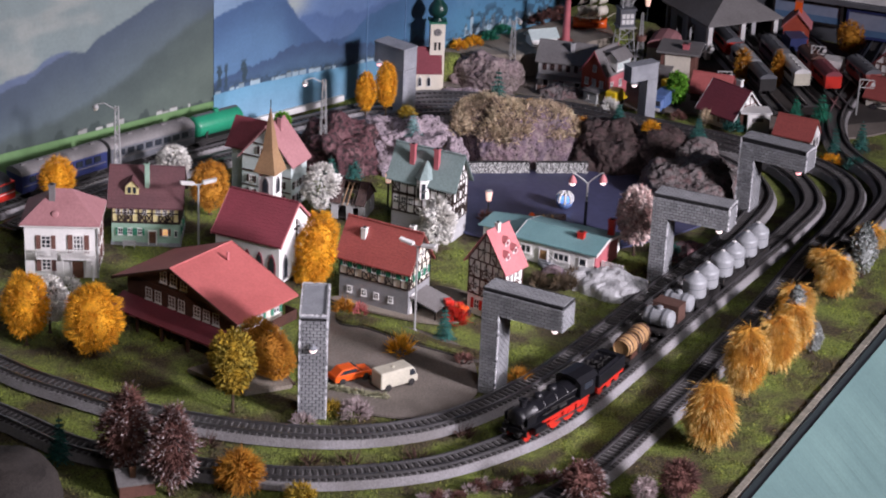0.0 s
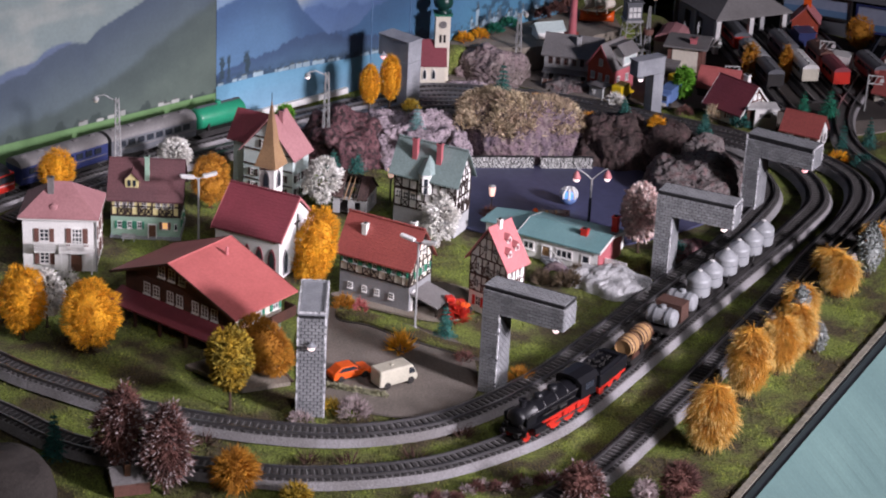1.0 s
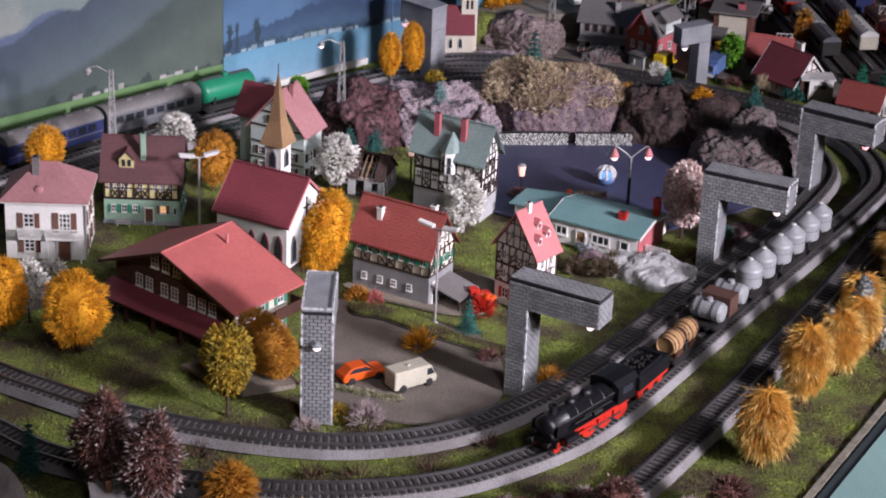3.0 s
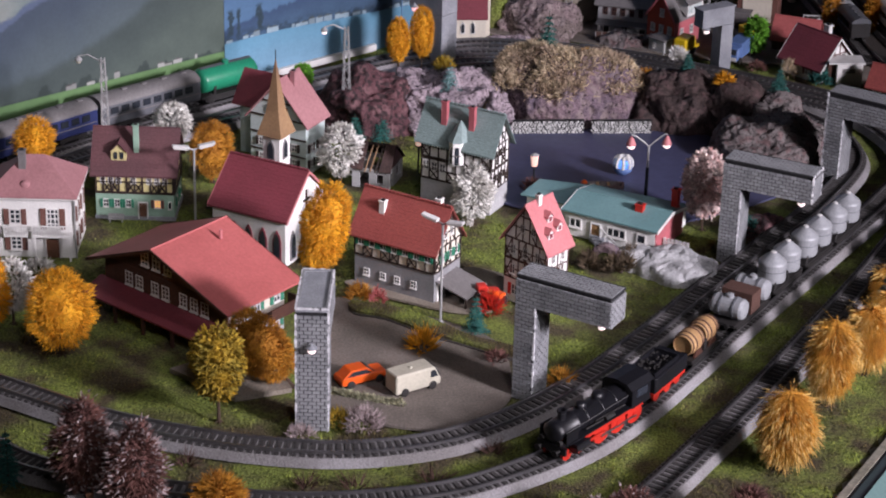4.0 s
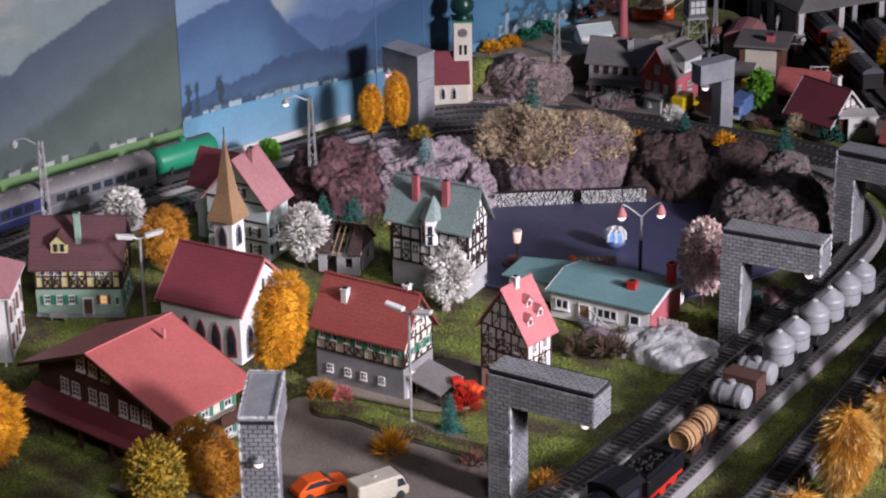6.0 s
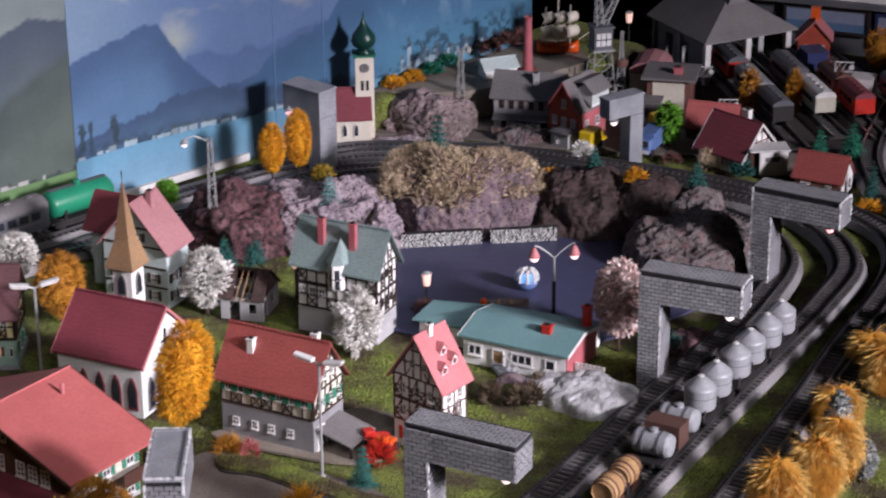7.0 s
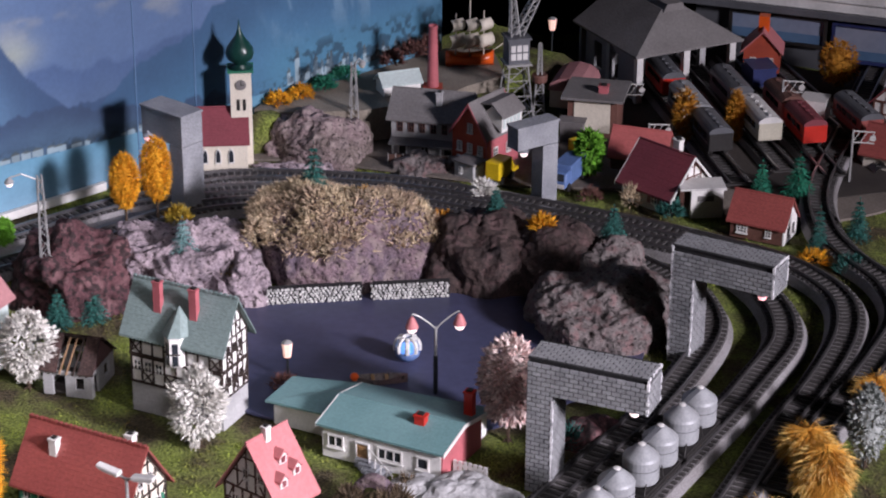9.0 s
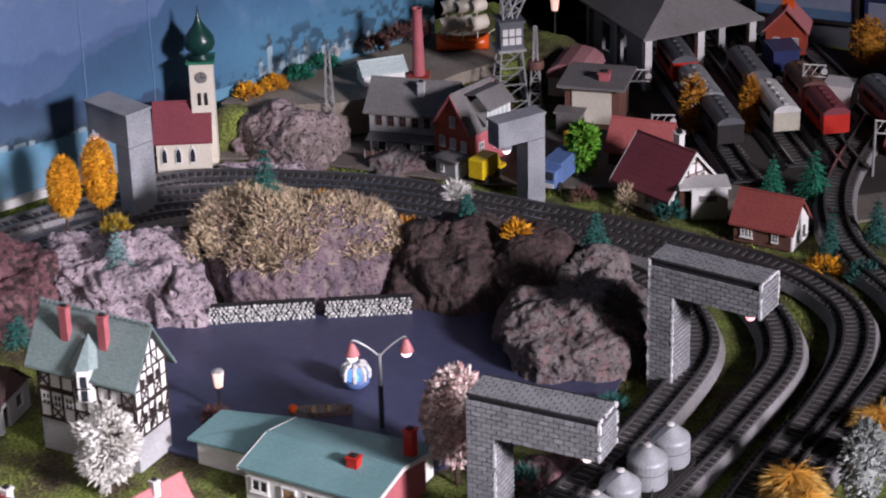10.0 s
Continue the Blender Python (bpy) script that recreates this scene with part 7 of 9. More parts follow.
for a, b in zip(rows, rows[1:]):
    for k in range(8):
        bm.faces.new((a[k], a[(k + 1) % 8], b[(k + 1) % 8], b[k]))
bm.faces.new(rows[0]), bm.faces.new(rows[-1][::-1])
part("hull", bm, M_ROCKG, t)
for x in (-0.004, 0.004):
    bm = bmesh.new()
    box(bm, x - 0.001, -0.0034, 0.003, x + 0.001, 0.0034, 0.0038)
    part("thwart", bm, M_LWOOD, t)
bm = bmesh.new()
ball(bm, (-0.0145, 0, 0.0045), 0.0026, 7)
part("buoy", bm, M_ORANGE, t, "orange float")

# Stone bridge arch and mill wheel by the bungalow.
t = thing("well_arch", pose(0.106, 2.092, 0, 0, 0, -25), "brown mossy stone arch in the garden", "arch")
for k in range(13):
    a = math.pi * k / 12
    bm = bmesh.new()
    m = Matrix.Translation((math.cos(a) * 0.0135, 0, math.sin(a) * 0.0165)) @ Matrix.Rotation(-a, 4, "Y")
    box(bm, -0.0035, -0.004, -0.0022, 0.0035, 0.004, 0.0022, m)
    part("stone", bm, M_ROCKB, t, bevel=0.0006)
for x, y in ((0.09, 2.085), (0.122, 2.083), (0.112, 2.08), (0.125, 2.098)):
    bush(x, y, 0.009, 0.016, "dry brown shrub round the garden arch", M_DRY, 320, 0.008)

# Brown and grey hut at the board's front edge.
v = thing("hut", pose(-0.262, 1.628, 0, 0, 0, 20), "small terracotta-brown hut with grey roof beside the track", "hut")
gable_body(v, 0.03, 0.024, 0.013, 0.02, "x", M_BROWNS)
gable_roof(v, 0.03, 0.024, 0.013, 0.02, "x", M_ROOFGR, 0.002, rows=4)
chimney(v, 0.012, 0.006, 0.012, 0.026, 0.005, M_DOOR)

# Raised grass verges along the square, with a dark torn edge of card beneath.
VERGE = smooth_loop([(-0.104, 1.99), (-0.068, 1.984), (-0.03, 1.96), (-0.006, 1.94), (0.03, 1.924), (0.03, 1.908), (-0.01, 1.927), (-0.045, 1.946), (-0.075, 1.966), (-0.102, 1.974)], 6)
sheet("verge_card", [(x, y - 0.0022 + 0.0008 * noise.noise(Vector((x * 300, y * 300, 0)))) for x, y in VERGE], 0.0032, M_EARTH, "dark torn card edge under the grass verge", "ground", 0.002)
sheet("verge", VERGE, 0.0054, M_GRASS, "raised grass verge beside the village square", "ground", 0.0035)
spots = []
while len(spots) < 1500:
    a, b = random.choice(VERGE[:len(VERGE) // 2]), random.choice(VERGE[len(VERGE) // 2:])
    f = random.random()
    if (Vector(a) - Vector(b)).length < 0.026:
        spots.append((Vector((a[0] + (b[0] - a[0]) * f, a[1] + (b[1] - a[1]) * f, 0.005)), (Vector((0, 0, 1)) + rand_dir() * 0.7).normalized(), random.uniform(0.0012, 0.0028), 0.0005))
tagged(new("grass", leaf_mesh("grass", spots, M_TUFT)), "bright green flock on the raised verge", "grass", kind="stuff")

# ---- trains ----
RAIL_Z = 0.001 + BED_H + 0.0034


def on_track(points, x, y, back=False):
    """The pose of a vehicle on a track at the place nearest to (x, y), facing the track's start."""
    best = min(spline(points, 0.003), key=lambda qd: (qd[0].x - x) ** 2 + (qd[0].y - y) ** 2)
    q, d = best
    return pose(q.x, q.y, RAIL_Z, 0, 0, math.degrees(math.atan2(d.y, d.x)) + (0 if back else 180))


def underframe(t, half, axles, r=0.0052, wide=0.0115):
    bm = bmesh.new()
    box(bm, -half, -wide, 0.0075, half, wide, 0.0095)
    for s in (-1, 1):
        box(bm, -half * 0.9, s * wide - 0.0008, 0.004, half * 0.9, s * wide + 0.0008, 0.0075)
    part("underframe", bm, M_DARK, t)
    for x in axles:
        for s in (-1, 1):
            wheel(t, x, s * 0.0076, r, r, M_DARK, 0.0028)
    for x in (-half, half):
        sg = 1 if x > 0 else -1
        for y in (-0.006, 0.006):
            bm = bmesh.new()
            tube(bm, (x, y, 0.0088), (x + sg * 0.0035, y, 0.0088), 0.0007, n=6), tube(bm, (x + sg * 0.0033, y, 0.0088), (x + sg * 0.004, y, 0.0088), 0.002, n=8)
            part("buffer", bm, M_DARK, t)


def steam_engine(place):
    t = thing("steam_locomotive", place, "black steam locomotive with bright red wheels and frame", "locomotive")
    m = Matrix.Rotation(radians(90), 4, "Y")
    bm = bmesh.new()
    lathe(bm, [(0.0005, 0.055), (0.0062, 0.0545), (0.0088, 0.0525), (0.0090, 0.050), (0.0090, 0.036), (0.0096, 0.0355), (0.0096, 0.034), (0.0091, 0.0335), (0.0092, -0.016)], 24, Matrix.Translation((0, 0, 0.0245)) @ m)
    part("boiler", bm, M_BLACK, t, smooth=True)
    for x in (0.024, 0.008, -0.006):
        bm = bmesh.new()
        lathe(bm, [(0.0094, x), (0.0096, x + 0.0004), (0.0096, x + 0.0012), (0.0094, x + 0.0016)], 24, Matrix.Translation((0, 0, 0.0245)) @ m)
        part("boiler_band", bm, M_BLACK, t)
    bm = bmesh.new()
    lathe(bm, [(0.003, 0.030), (0.0028, 0.038), (0.0036, 0.0395), (0.0036, 0.041), (0.0022, 0.041), (0.002, 0.036)], 14, Matrix.Translation((0.044, 0, 0)))
    part("chimney", bm, M_BLACK, t)
    for x, r in ((0.024, 0.0042), (0.006, 0.0046)):
        bm = bmesh.new()
        lathe(bm, [(r, 0.031), (r, 0.0355), (r * 0.8, 0.0378), (r * 0.2, 0.0385)], 14, Matrix.Translation((x, 0, 0)))
        part("dome", bm, M_BLACK, t, smooth=True)
    bm = bmesh.new()
    box(bm, -0.036, -0.0135, 0.016, -0.016, -0.0125, 0.034), box(bm, -0.036, 0.0125, 0.016, -0.016, 0.0135, 0.034), box(bm, -0.017, -0.0125, 0.016, -0.016, 0.0125, 0.036)
    prism(bm, [(-0.039, -0.0142, 0.034), (-0.039, -0.0095, 0.0382), (-0.039, 0, 0.0398), (-0.039, 0.0095, 0.0382), (-0.039, 0.0142, 0.034), (-0.039, 0, 0.036)], (0.025, 0, 0))
    cab = part("cab", bm, M_BLACK, t)
    for y in (-0.0138, 0.0132):
        bm = bmesh.new()
        box(bm, -0.0325, y, 0.0245, -0.021, y + 0.0006, 0.0315)
        part("cab_window", bm, M_PANE, cab)
    bm = bmesh.new()
    box(bm, -0.036, -0.0132, 0.0168, 0.05, 0.0132, 0.0178)
    part("running_board", bm, M_BLACK, t)
    bm = bmesh.new()
    box(bm, -0.036, -0.006, 0.006, 0.052, 0.006, 0.0168)
    part("frame", bm, M_BLACK, t)
    bm = bmesh.new()
    box(bm, 0.052, -0.0125, 0.0085, 0.054, 0.0125, 0.0145)
    bb = part("buffer_beam", bm, M_BLACK, t)
    for y in (-0.0075, 0.0075):
        bm = bmesh.new()
        tube(bm, (0.054, y, 0.0115), (0.059, y, 0.0115), 0.0011, n=8), tube(bm, (0.0588, y, 0.0115), (0.0596, y, 0.0115), 0.0028, n=12)
        part("buffer", bm, M_DARK, bb)
        bm = bmesh.new()
        tube(bm, (0.053, y, 0.0185), (0.0555, y, 0.0185), 0.0022, n=10)
        part("headlamp", bm, M_DARK, t)
    for x in (-0.022, -0.004, 0.014):
        for s in (-1, 1):
            wheel(t, x, s * 0.0104, 0.0082, 0.0082, M_RED, 0.0024, 11)
    for x in (0.034, 0.047):
        for s in (-1, 1):
            wheel(t, x, s * 0.0078, 0.0046, 0.0046, M_RED, 0.0022, 7)
    for s in (-1, 1):
        bm = bmesh.new()
        tube(bm, (0.031, s * 0.0125, 0.0105), (0.045, s * 0.0125, 0.0105), 0.0038, n=12)
        box(bm, 0.031, s * 0.0125 - 0.003, 0.0115, 0.045, s * 0.0125 + 0.003, 0.0148)
        part("cylinder", bm, M_BLACK, t)
        bm = bmesh.new()
        box(bm, -0.034, s * 0.0086 - 0.0006, 0.0045, 0.031, s * 0.0086 + 0.0006, 0.0135)
        part("side_frame", bm, M_BLACK, t)
        bm = bmesh.new()
        box(bm, -0.03, s * 0.0122 - 0.0006, 0.0138, 0.033, s * 0.0122 + 0.0006, 0.0162), box(bm, 0.012, s * 0.0128 - 0.0006, 0.0092, 0.031, s * 0.0128 + 0.0006, 0.0112)
        part("valance", bm, M_RED, t, "bright red slide bar and frame edge")
        for x in (-0.022, -0.004, 0.014):
            bm = bmesh.new()
            tube(bm, (x, s * 0.0114, 0.0082), (x, s * 0.0124, 0.0082), 0.0022, n=10)
            part("hub", bm, M_RED, t)
        for x0, x1, z in ((-0.012, 0.02, 0.0215), (0.0, 0.03, 0.0192)):
            bm = bmesh.new()
            tube(bm, (x0, s * 0.0104, z), (x1, s * 0.0102, z + 0.001), 0.0007, n=6)
            part("pipe", bm, M_DARK, t)
        bm = bmesh.new()
        tube(bm, (0.002, s * 0.0112, 0.0205), (0.011, s * 0.0112, 0.0205), 0.0022, n=10)
        part("air_pump", bm, M_DARK, t)
        bm = bmesh.new()
        box(bm, -0.023, s * 0.0124 - 0.0005, 0.0062, 0.015, s * 0.0124 + 0.0005, 0.0076)
        tube(bm, (-0.004, s * 0.0132, 0.007), (0.031, s * 0.0125, 0.0105), 0.0006, n=5)
        part("connecting_rod", bm, M_RAIL, t)
        bm = bmesh.new()
        tube(bm, (-0.016, s * 0.0098, 0.0275), (0.05, s * 0.0098, 0.0265), 0.0004, n=5)
        part("hand_rail", bm, M_RAIL, t)
        bm = bmesh.new()
        box(bm, 0.040, s * 0.0115 - 0.0004, 0.016, 0.052, s * 0.0115 + 0.0004, 0.027)
        part("smoke_deflector", bm, M_BLACK, t)
    return t


def tender(place):
    t = thing("tender", place, "black tender with red underframe behind the locomotive", "tender")
    bm = bmesh.new()
    box(bm, -0.026, -0.0128, 0.0125, 0.026, 0.0128, 0.0275)
    part("tank", bm, M_BLACK, t, bevel=0.0008)
    for lo, hi in (((-0.014, -0.011, 0.0275), (0.025, -0.01, 0.032)), ((-0.014, 0.01, 0.0275), (0.025, 0.011, 0.032)), ((-0.014, -0.01, 0.0275), (-0.013, 0.01, 0.032)), ((0.024, -0.01, 0.0275), (0.025, 0.01, 0.032))):
        bm = bmesh.new()
        box(bm, *lo, *hi)
        part("coal_board", bm, M_BLACK, t)
    bm = bmesh.new()
    for _ in range(60):
        ball(bm, (random.uniform(-0.012, 0.023), random.uniform(-0.009, 0.009), 0.0285 + random.uniform(0, 0.002)), random.uniform(0.0008, 0.0016), 3)
    tagged(part("coal", bm, M_DARK, t), kind="stuff")
    bm = bmesh.new()
    box(bm, -0.026, -0.0115, 0.0082, 0.026, -0.0095, 0.012), box(bm, -0.026, 0.0095, 0.0082, 0.026, 0.0115, 0.012), box(bm, -0.026, -0.0095, 0.0105, 0.026, 0.0095, 0.0125)
    part("frame", bm, M_RED, t, "bright red frame")
    for x in (-0.018, -0.002, 0.016):
        for s in (-1, 1):
            wheel(t, x, s * 0.0078, 0.0052, 0.0052, M_RED, 0.0024, 8)


def barrel_wagon(place):
    t = thing("barrel_wagon", place, "flat wagon with two large wooden wine barrels", "wagon", "goods train")
    underframe(t, 0.032, (-0.02, 0.02))
    bm = bmesh.new()
    box(bm, -0.032, -0.0125, 0.0095, 0.032, 0.0125, 0.011)
    part("deck", bm, M_DARK, t)
    for x in (-0.0155, 0.0155):
        m = Matrix.Translation((x, 0, 0.0235)) @ Matrix.Rotation(radians(90), 4, "Y")
        bm = bmesh.new()
        lathe(bm, [(0.0098, -0.0135), (0.0104, -0.0132), (0.0121, -0.006), (0.0125, 0), (0.0121, 0.006), (0.0104, 0.0132), (0.0098, 0.0135), (0.0096, 0.0122)], 22, m)
        b = part("barrel", bm, M_LWOOD, t, "light wooden barrel")
        for zc, r in ((-0.011, 0.0112), (-0.0055, 0.0124), (0.0055, 0.0124), (0.011, 0.0112)):
            bm = bmesh.new()
            lathe(bm, [(r - 0.0006, zc - 0.0009), (r + 0.0002, zc - 0.0009), (r + 0.0002, zc + 0.0009), (r - 0.0006, zc + 0.0009)], 22, m)
            part("hoop", bm, M_TIMBERR, b)
        for s in (-1, 1):
            bm = bmesh.new()
            prism(bm, [(x - 0.009, s * 0.0105 - 0.001, 0.011), (x + 0.009, s * 0.0105 - 0.001, 0.011), (x + 0.006, s * 0.0105 - 0.001, 0.017), (x - 0.006, s * 0.0105 - 0.001, 0.017)], (0, 0.002, 0))
            part("cradle", bm, M_WOOD, t)
    bm = bmesh.new()
    box(bm, -0.003, -0.011, 0.011, 0.003, 0.011, 0.0215)
    part("ladder_stand", bm, M_DARK, t)


def container_wagon(place):
    t = thing("container_wagon", place, "flat wagon with silver and brown cross-lying tanks", "wagon", "goods train")
    underframe(t, 0.034, (-0.021, 0.021))
    for x, mt, lab in ((0.0215, M_SILVER, "silver tank lying across"), (0.0, M_TIMBERR, "brown box container"), (-0.0215, M_SILVER, "silver tank lying across")):
        bm = bmesh.new()
        if mt is M_SILVER:
            lathe(bm, [(0.004, -0.0145), (0.0075, -0.0138), (0.0088, -0.0115), (0.0088, 0.0115), (0.0075, 0.0138), (0.004, 0.0145)], 20, Matrix.Translation((x, 0, 0.0195)) @ Matrix.Rotation(radians(90), 4, "X"))
        else:
            box(bm, x - 0.0085, -0.0135, 0.0098, x + 0.0085, 0.0135, 0.0275)
        c = part("container", bm, mt, t, lab)
        if mt is M_SILVER:
            for y in (-0.006, 0.006):
                bm = bmesh.new()
                lathe(bm, [(0.0089, y - 0.0008), (0.0094, y - 0.0008), (0.0094, y + 0.0008), (0.0089, y + 0.0008)], 20, Matrix.Translation((x, 0, 0.0195)) @ Matrix.Rotation(radians(90), 4, "X"))
                part("strap", bm, M_COACH, c)
            bm = bmesh.new()
            lathe(bm, [(0.003, 0.0275), (0.003, 0.0305), (0.0008, 0.0312)], 12, Matrix.Translation((x, 0, 0)))
            part("hatch", bm, M_SILVER, c)


def silo_wagon(place):
    t = thing("silo_wagon", place, "grey silo wagon with two conical cement silos", "wagon", "goods train")
    underframe(t, 0.034, (-0.021, 0.021))
    for x in (-0.0165, 0.0165):
        bm = bmesh.new()
        lathe(bm, [(0.005, 0.0095), (0.0134, 0.0145), (0.0140, 0.016), (0.0140, 0.0335), (0.0132, 0.0352), (0.0045, 0.0428), (0.0030, 0.0434)], 28, Matrix.Translation((x, 0, 0)))
        s = part("silo", bm, M_SILVER, t, "silvery grey silo")
        bm = bmesh.new()
        lathe(bm, [(0.0028, 0.0425), (0.0028, 0.0445), (0.0008, 0.0450)], 12, Matrix.Translation((x, 0, 0)))
        part("hatch", bm, M_TANKW, s)
        bm = bmesh.new()
        lathe(bm, [(0.01395, 0.0262), (0.01425, 0.0262), (0.01425, 0.0268), (0.01395, 0.0268)], 22, Matrix.Translation((x, 0, 0)))
        part("seam", bm, M_COACH, s)
        bm = bmesh.new()
        prism(bm, [(x - 0.003, -0.0145, 0.0285), (x + 0.003, -0.0145, 0.0285), (x + 0.003, -0.0145, 0.0295), (x - 0.003, -0.0145, 0.0295)], (0, 0.0007, 0))
        part("plate", bm, M_DARK, s)
    for a in (-0.031, -0.002, 0.002, 0.031):
        for s in (-1, 1):
            bm = bmesh.new()
            tube(bm, (a, s * 0.0105, 0.009), (a * 0.8, s * 0.009, 0.019), 0.0007, n=5)
            part("strut", bm, M_DARK, t)
    bm = bmesh.new()
    box(bm, -0.017, -0.0022, 0.0430, 0.017, 0.0022, 0.0436)
    part("walkway", bm, M_COACH, t)


def tank_wagon(place, paint, lab, mark=None):
    t = thing("tank_wagon", place, lab, "wagon", "tank train")
    underframe(t, 0.036, (-0.023, 0.023))
    m = Matrix.Translation((0, 0, 0.0225)) @ Matrix.Rotation(radians(90), 4, "Y")
    bm = bmesh.new()
    lathe(bm, [(0.004, -0.034), (0.0095, -0.0332), (0.0122, -0.0305), (0.0126, -0.028), (0.0126, 0.028), (0.0122, 0.0305), (0.0095, 0.0332), (0.004, 0.034)], 26, m)
    tank = part("tank", bm, paint, t, smooth=True)
    bm = bmesh.new()
    lathe(bm, [(0.0035, 0.034), (0.0035, 0.038), (0.003, 0.0388), (0.0008, 0.039)], 14)
    part("dome", bm, paint, tank)
    bm = bmesh.new()
    box(bm, -0.03, -0.0026, 0.0354, 0.03, 0.0026, 0.0358)
    part("walkway", bm, M_COACH, t)
    if mark:
        for s in (-1, 1):
            bm = bmesh.new()
            box(bm, -0.012, s * 0.0126 - 0.0005, 0.0185, 0.012, s * 0.0126 + 0.0005, 0.0265)
            part("marking", bm, mark, tank, "red marking panel")
    for x in (-0.02, 0.02):
        bm = bmesh.new()
        prism(bm, [(x - 0.0015, -0.0105, 0.0095), (x - 0.0015, 0.0105, 0.0095), (x - 0.0015, 0.012, 0.019), (x - 0.0015, 0, 0.0105), (x - 0.0015, -0.012, 0.019)], (0.003, 0, 0))
        part("saddle", bm, M_DARK, t)


def coach(place, side, roof, lab, length=0.2, nose=False, group="passenger train", band=None):
    """A long passenger vehicle with arched roof, windows and bogies."""
    t = thing("rail_car" if nose else "passenger_coach", place, lab, "railcar" if nose else "coach", group)
    h = length / 2
    bm = bmesh.new()
    prof = [(-0.0132, 0.0085), (0.0132, 0.0085), (0.0136, 0.0125), (0.0134, 0.0285), (-0.0134, 0.0285), (-0.0136, 0.0125)]
    prism(bm, [(-h, y, z) for y, z in prof], (length, 0, 0))
    body = part("body", bm, side, t, bevel=0.0006)
    bm = bmesh.new()
    arc = [(0.0138 * math.cos(a), 0.0283 + 0.0075 * math.sin(a)) for a in [math.pi * k / 10 for k in range(11)]]
    prism(bm, [(-h + (0.006 if nose else 0), y, z) for y, z in arc], (length - (0.012 if nose else 0), 0, 0))
    part("roof", bm, roof, t)
    n = int(length / 0.0135)
    for s in (-1, 1):
        if band:
            bm = bmesh.new()
            box(bm, -h + 0.001, s * 0.0136 - 0.0004, 0.0186, h - 0.001, s * 0.0136 + 0.0004, 0.0266)
            part("window_band", bm, band, body)
        for k in range(n):
            x = -h + 0.008 + (length - 0.016) * (k + 0.5) / n
            bm = bmesh.new()
            box(bm, x - 0.0042, s * 0.0139 - 0.0005, 0.0195, x + 0.0042, s * 0.0139 + 0.0005, 0.0257)
            part("window", bm, M_PANE, body)
        bm = bmesh.new()
        box(bm, -h + 0.002, s * 0.0137 - 0.0004, 0.0160, h - 0.002, s * 0.0137 + 0.0004, 0.0168)
        part("stripe", bm, M_FRAME if nose else roof, body)
    for x in (-h + 0.028, h - 0.028):
        bm = bmesh.new()
        for s in (-1, 1):
            box(bm, x - 0.016, s * 0.0105 - 0.001, 0.0035, x + 0.016, s * 0.0105 + 0.001, 0.0075)
        box(bm, x - 0.005, -0.0095, 0.005, x + 0.005, 0.0095, 0.0085)
        b = part("bogie", bm, M_DARK, t)
        for dx in (-0.011, 0.011):
            for s in (-1, 1):
                wheel(b, x + dx, s * 0.0076, 0.0052, 0.0052, M_DARK, 0.0026)
    if nose:
        for x in (-h, h):
            sg = 1 if x > 0 else -1
            bm = bmesh.new()
            box(bm, x - 0.0005, -0.0105, 0.02, x + 0.0005, 0.0105, 0.0265)
            part("windscreen", bm, M_PANE, body)
            for y in (-0.008, 0.008):
                bm = bmesh.new()
                tube(bm, (x, y, 0.0145), (x + sg * 0.0012, y, 0.0145), 0.0017, n=10)
                part("headlamp", bm, M_FRAME, body)
    for k in range(5):
        bm = bmesh.new()
        box(bm, -h + length * (k + 0.5) / 5 - 0.003, -0.002, 0.0352, -h + length * (k + 0.5) / 5 + 0.003, 0.002, 0.0368)
        part("roof_vent", bm, roof, t)
    return t


steam_engine(on_track(T2, 0.0985, 1.787) @ Matrix.Diagonal((1.13, 1.04, 0.9, 1)))
tender(on_track(T2, 0.1415, 1.853) @ Matrix.Diagonal((1, 1, 0.86, 1)))
barrel_wagon(on_track(T2, 0.174, 1.910) @ Matrix.Scale(0.8, 4))
container_wagon(on_track(T2, 0.213, 1.981))
silo_wagon(on_track(T2, 0.249, 2.045) @ Matrix.Scale(0.84, 4))
silo_wagon(on_track(T2, 0.279, 2.0975) @ Matrix.Scale(0.84, 4))
silo_wagon(on_track(T2, 0.309, 2.150) @ Matrix.Scale(0.84, 4))
coach(on_track(T2, -0.505, 2.17), M_RED, M_BLACK, "red diesel railcar with black roof", 0.115, True, band=M_DARK)
coach(on_track(T2, -0.424, 2.267), M_NAVY, M_ROOFGR, "dark blue passenger coach with grey roof", 0.115)
coach(on_track(T2, -0.341, 2.354), M_COACH, M_ROOFGR, "grey passenger coach with dull grey roof", 0.115)
tank_wagon(on_track(T2, -0.272, 2.420), M_TANKG, "dark green tank wagon with walkway")

# ---- the far village ----
v = thing("village_church", pose(-0.0625, 2.633, 0, 0, 0, 6), "cream church with maroon roof and green onion dome tower", "church")
w, d, e, r = 0.042, 0.036, 0.028, 0.052
gable_body(v, w, d, e, r, "x", M_CREAM)
gable_roof(v, w, d, e, r, "x", M_ROOFM, 0.002, rows=8)
m, L = wall_frame(w, d, "front")
for x in (0.006, 0.017, 0.028):
    pointed(v, m, x, 0.009, 0.005, 0.014, M_FRAME, M_PANE)
m, L = wall_frame(w, d, "left")
pointed(v, m, 0.018, 0.009, 0.006, 0.014, M_FRAME, M_PANE)
bm = bmesh.new()
box(bm, 0.029, 0.012, 0, 0.047, 0.030, 0.086)
part("tower", bm, M_CREAM, v)
bm = bmesh.new()
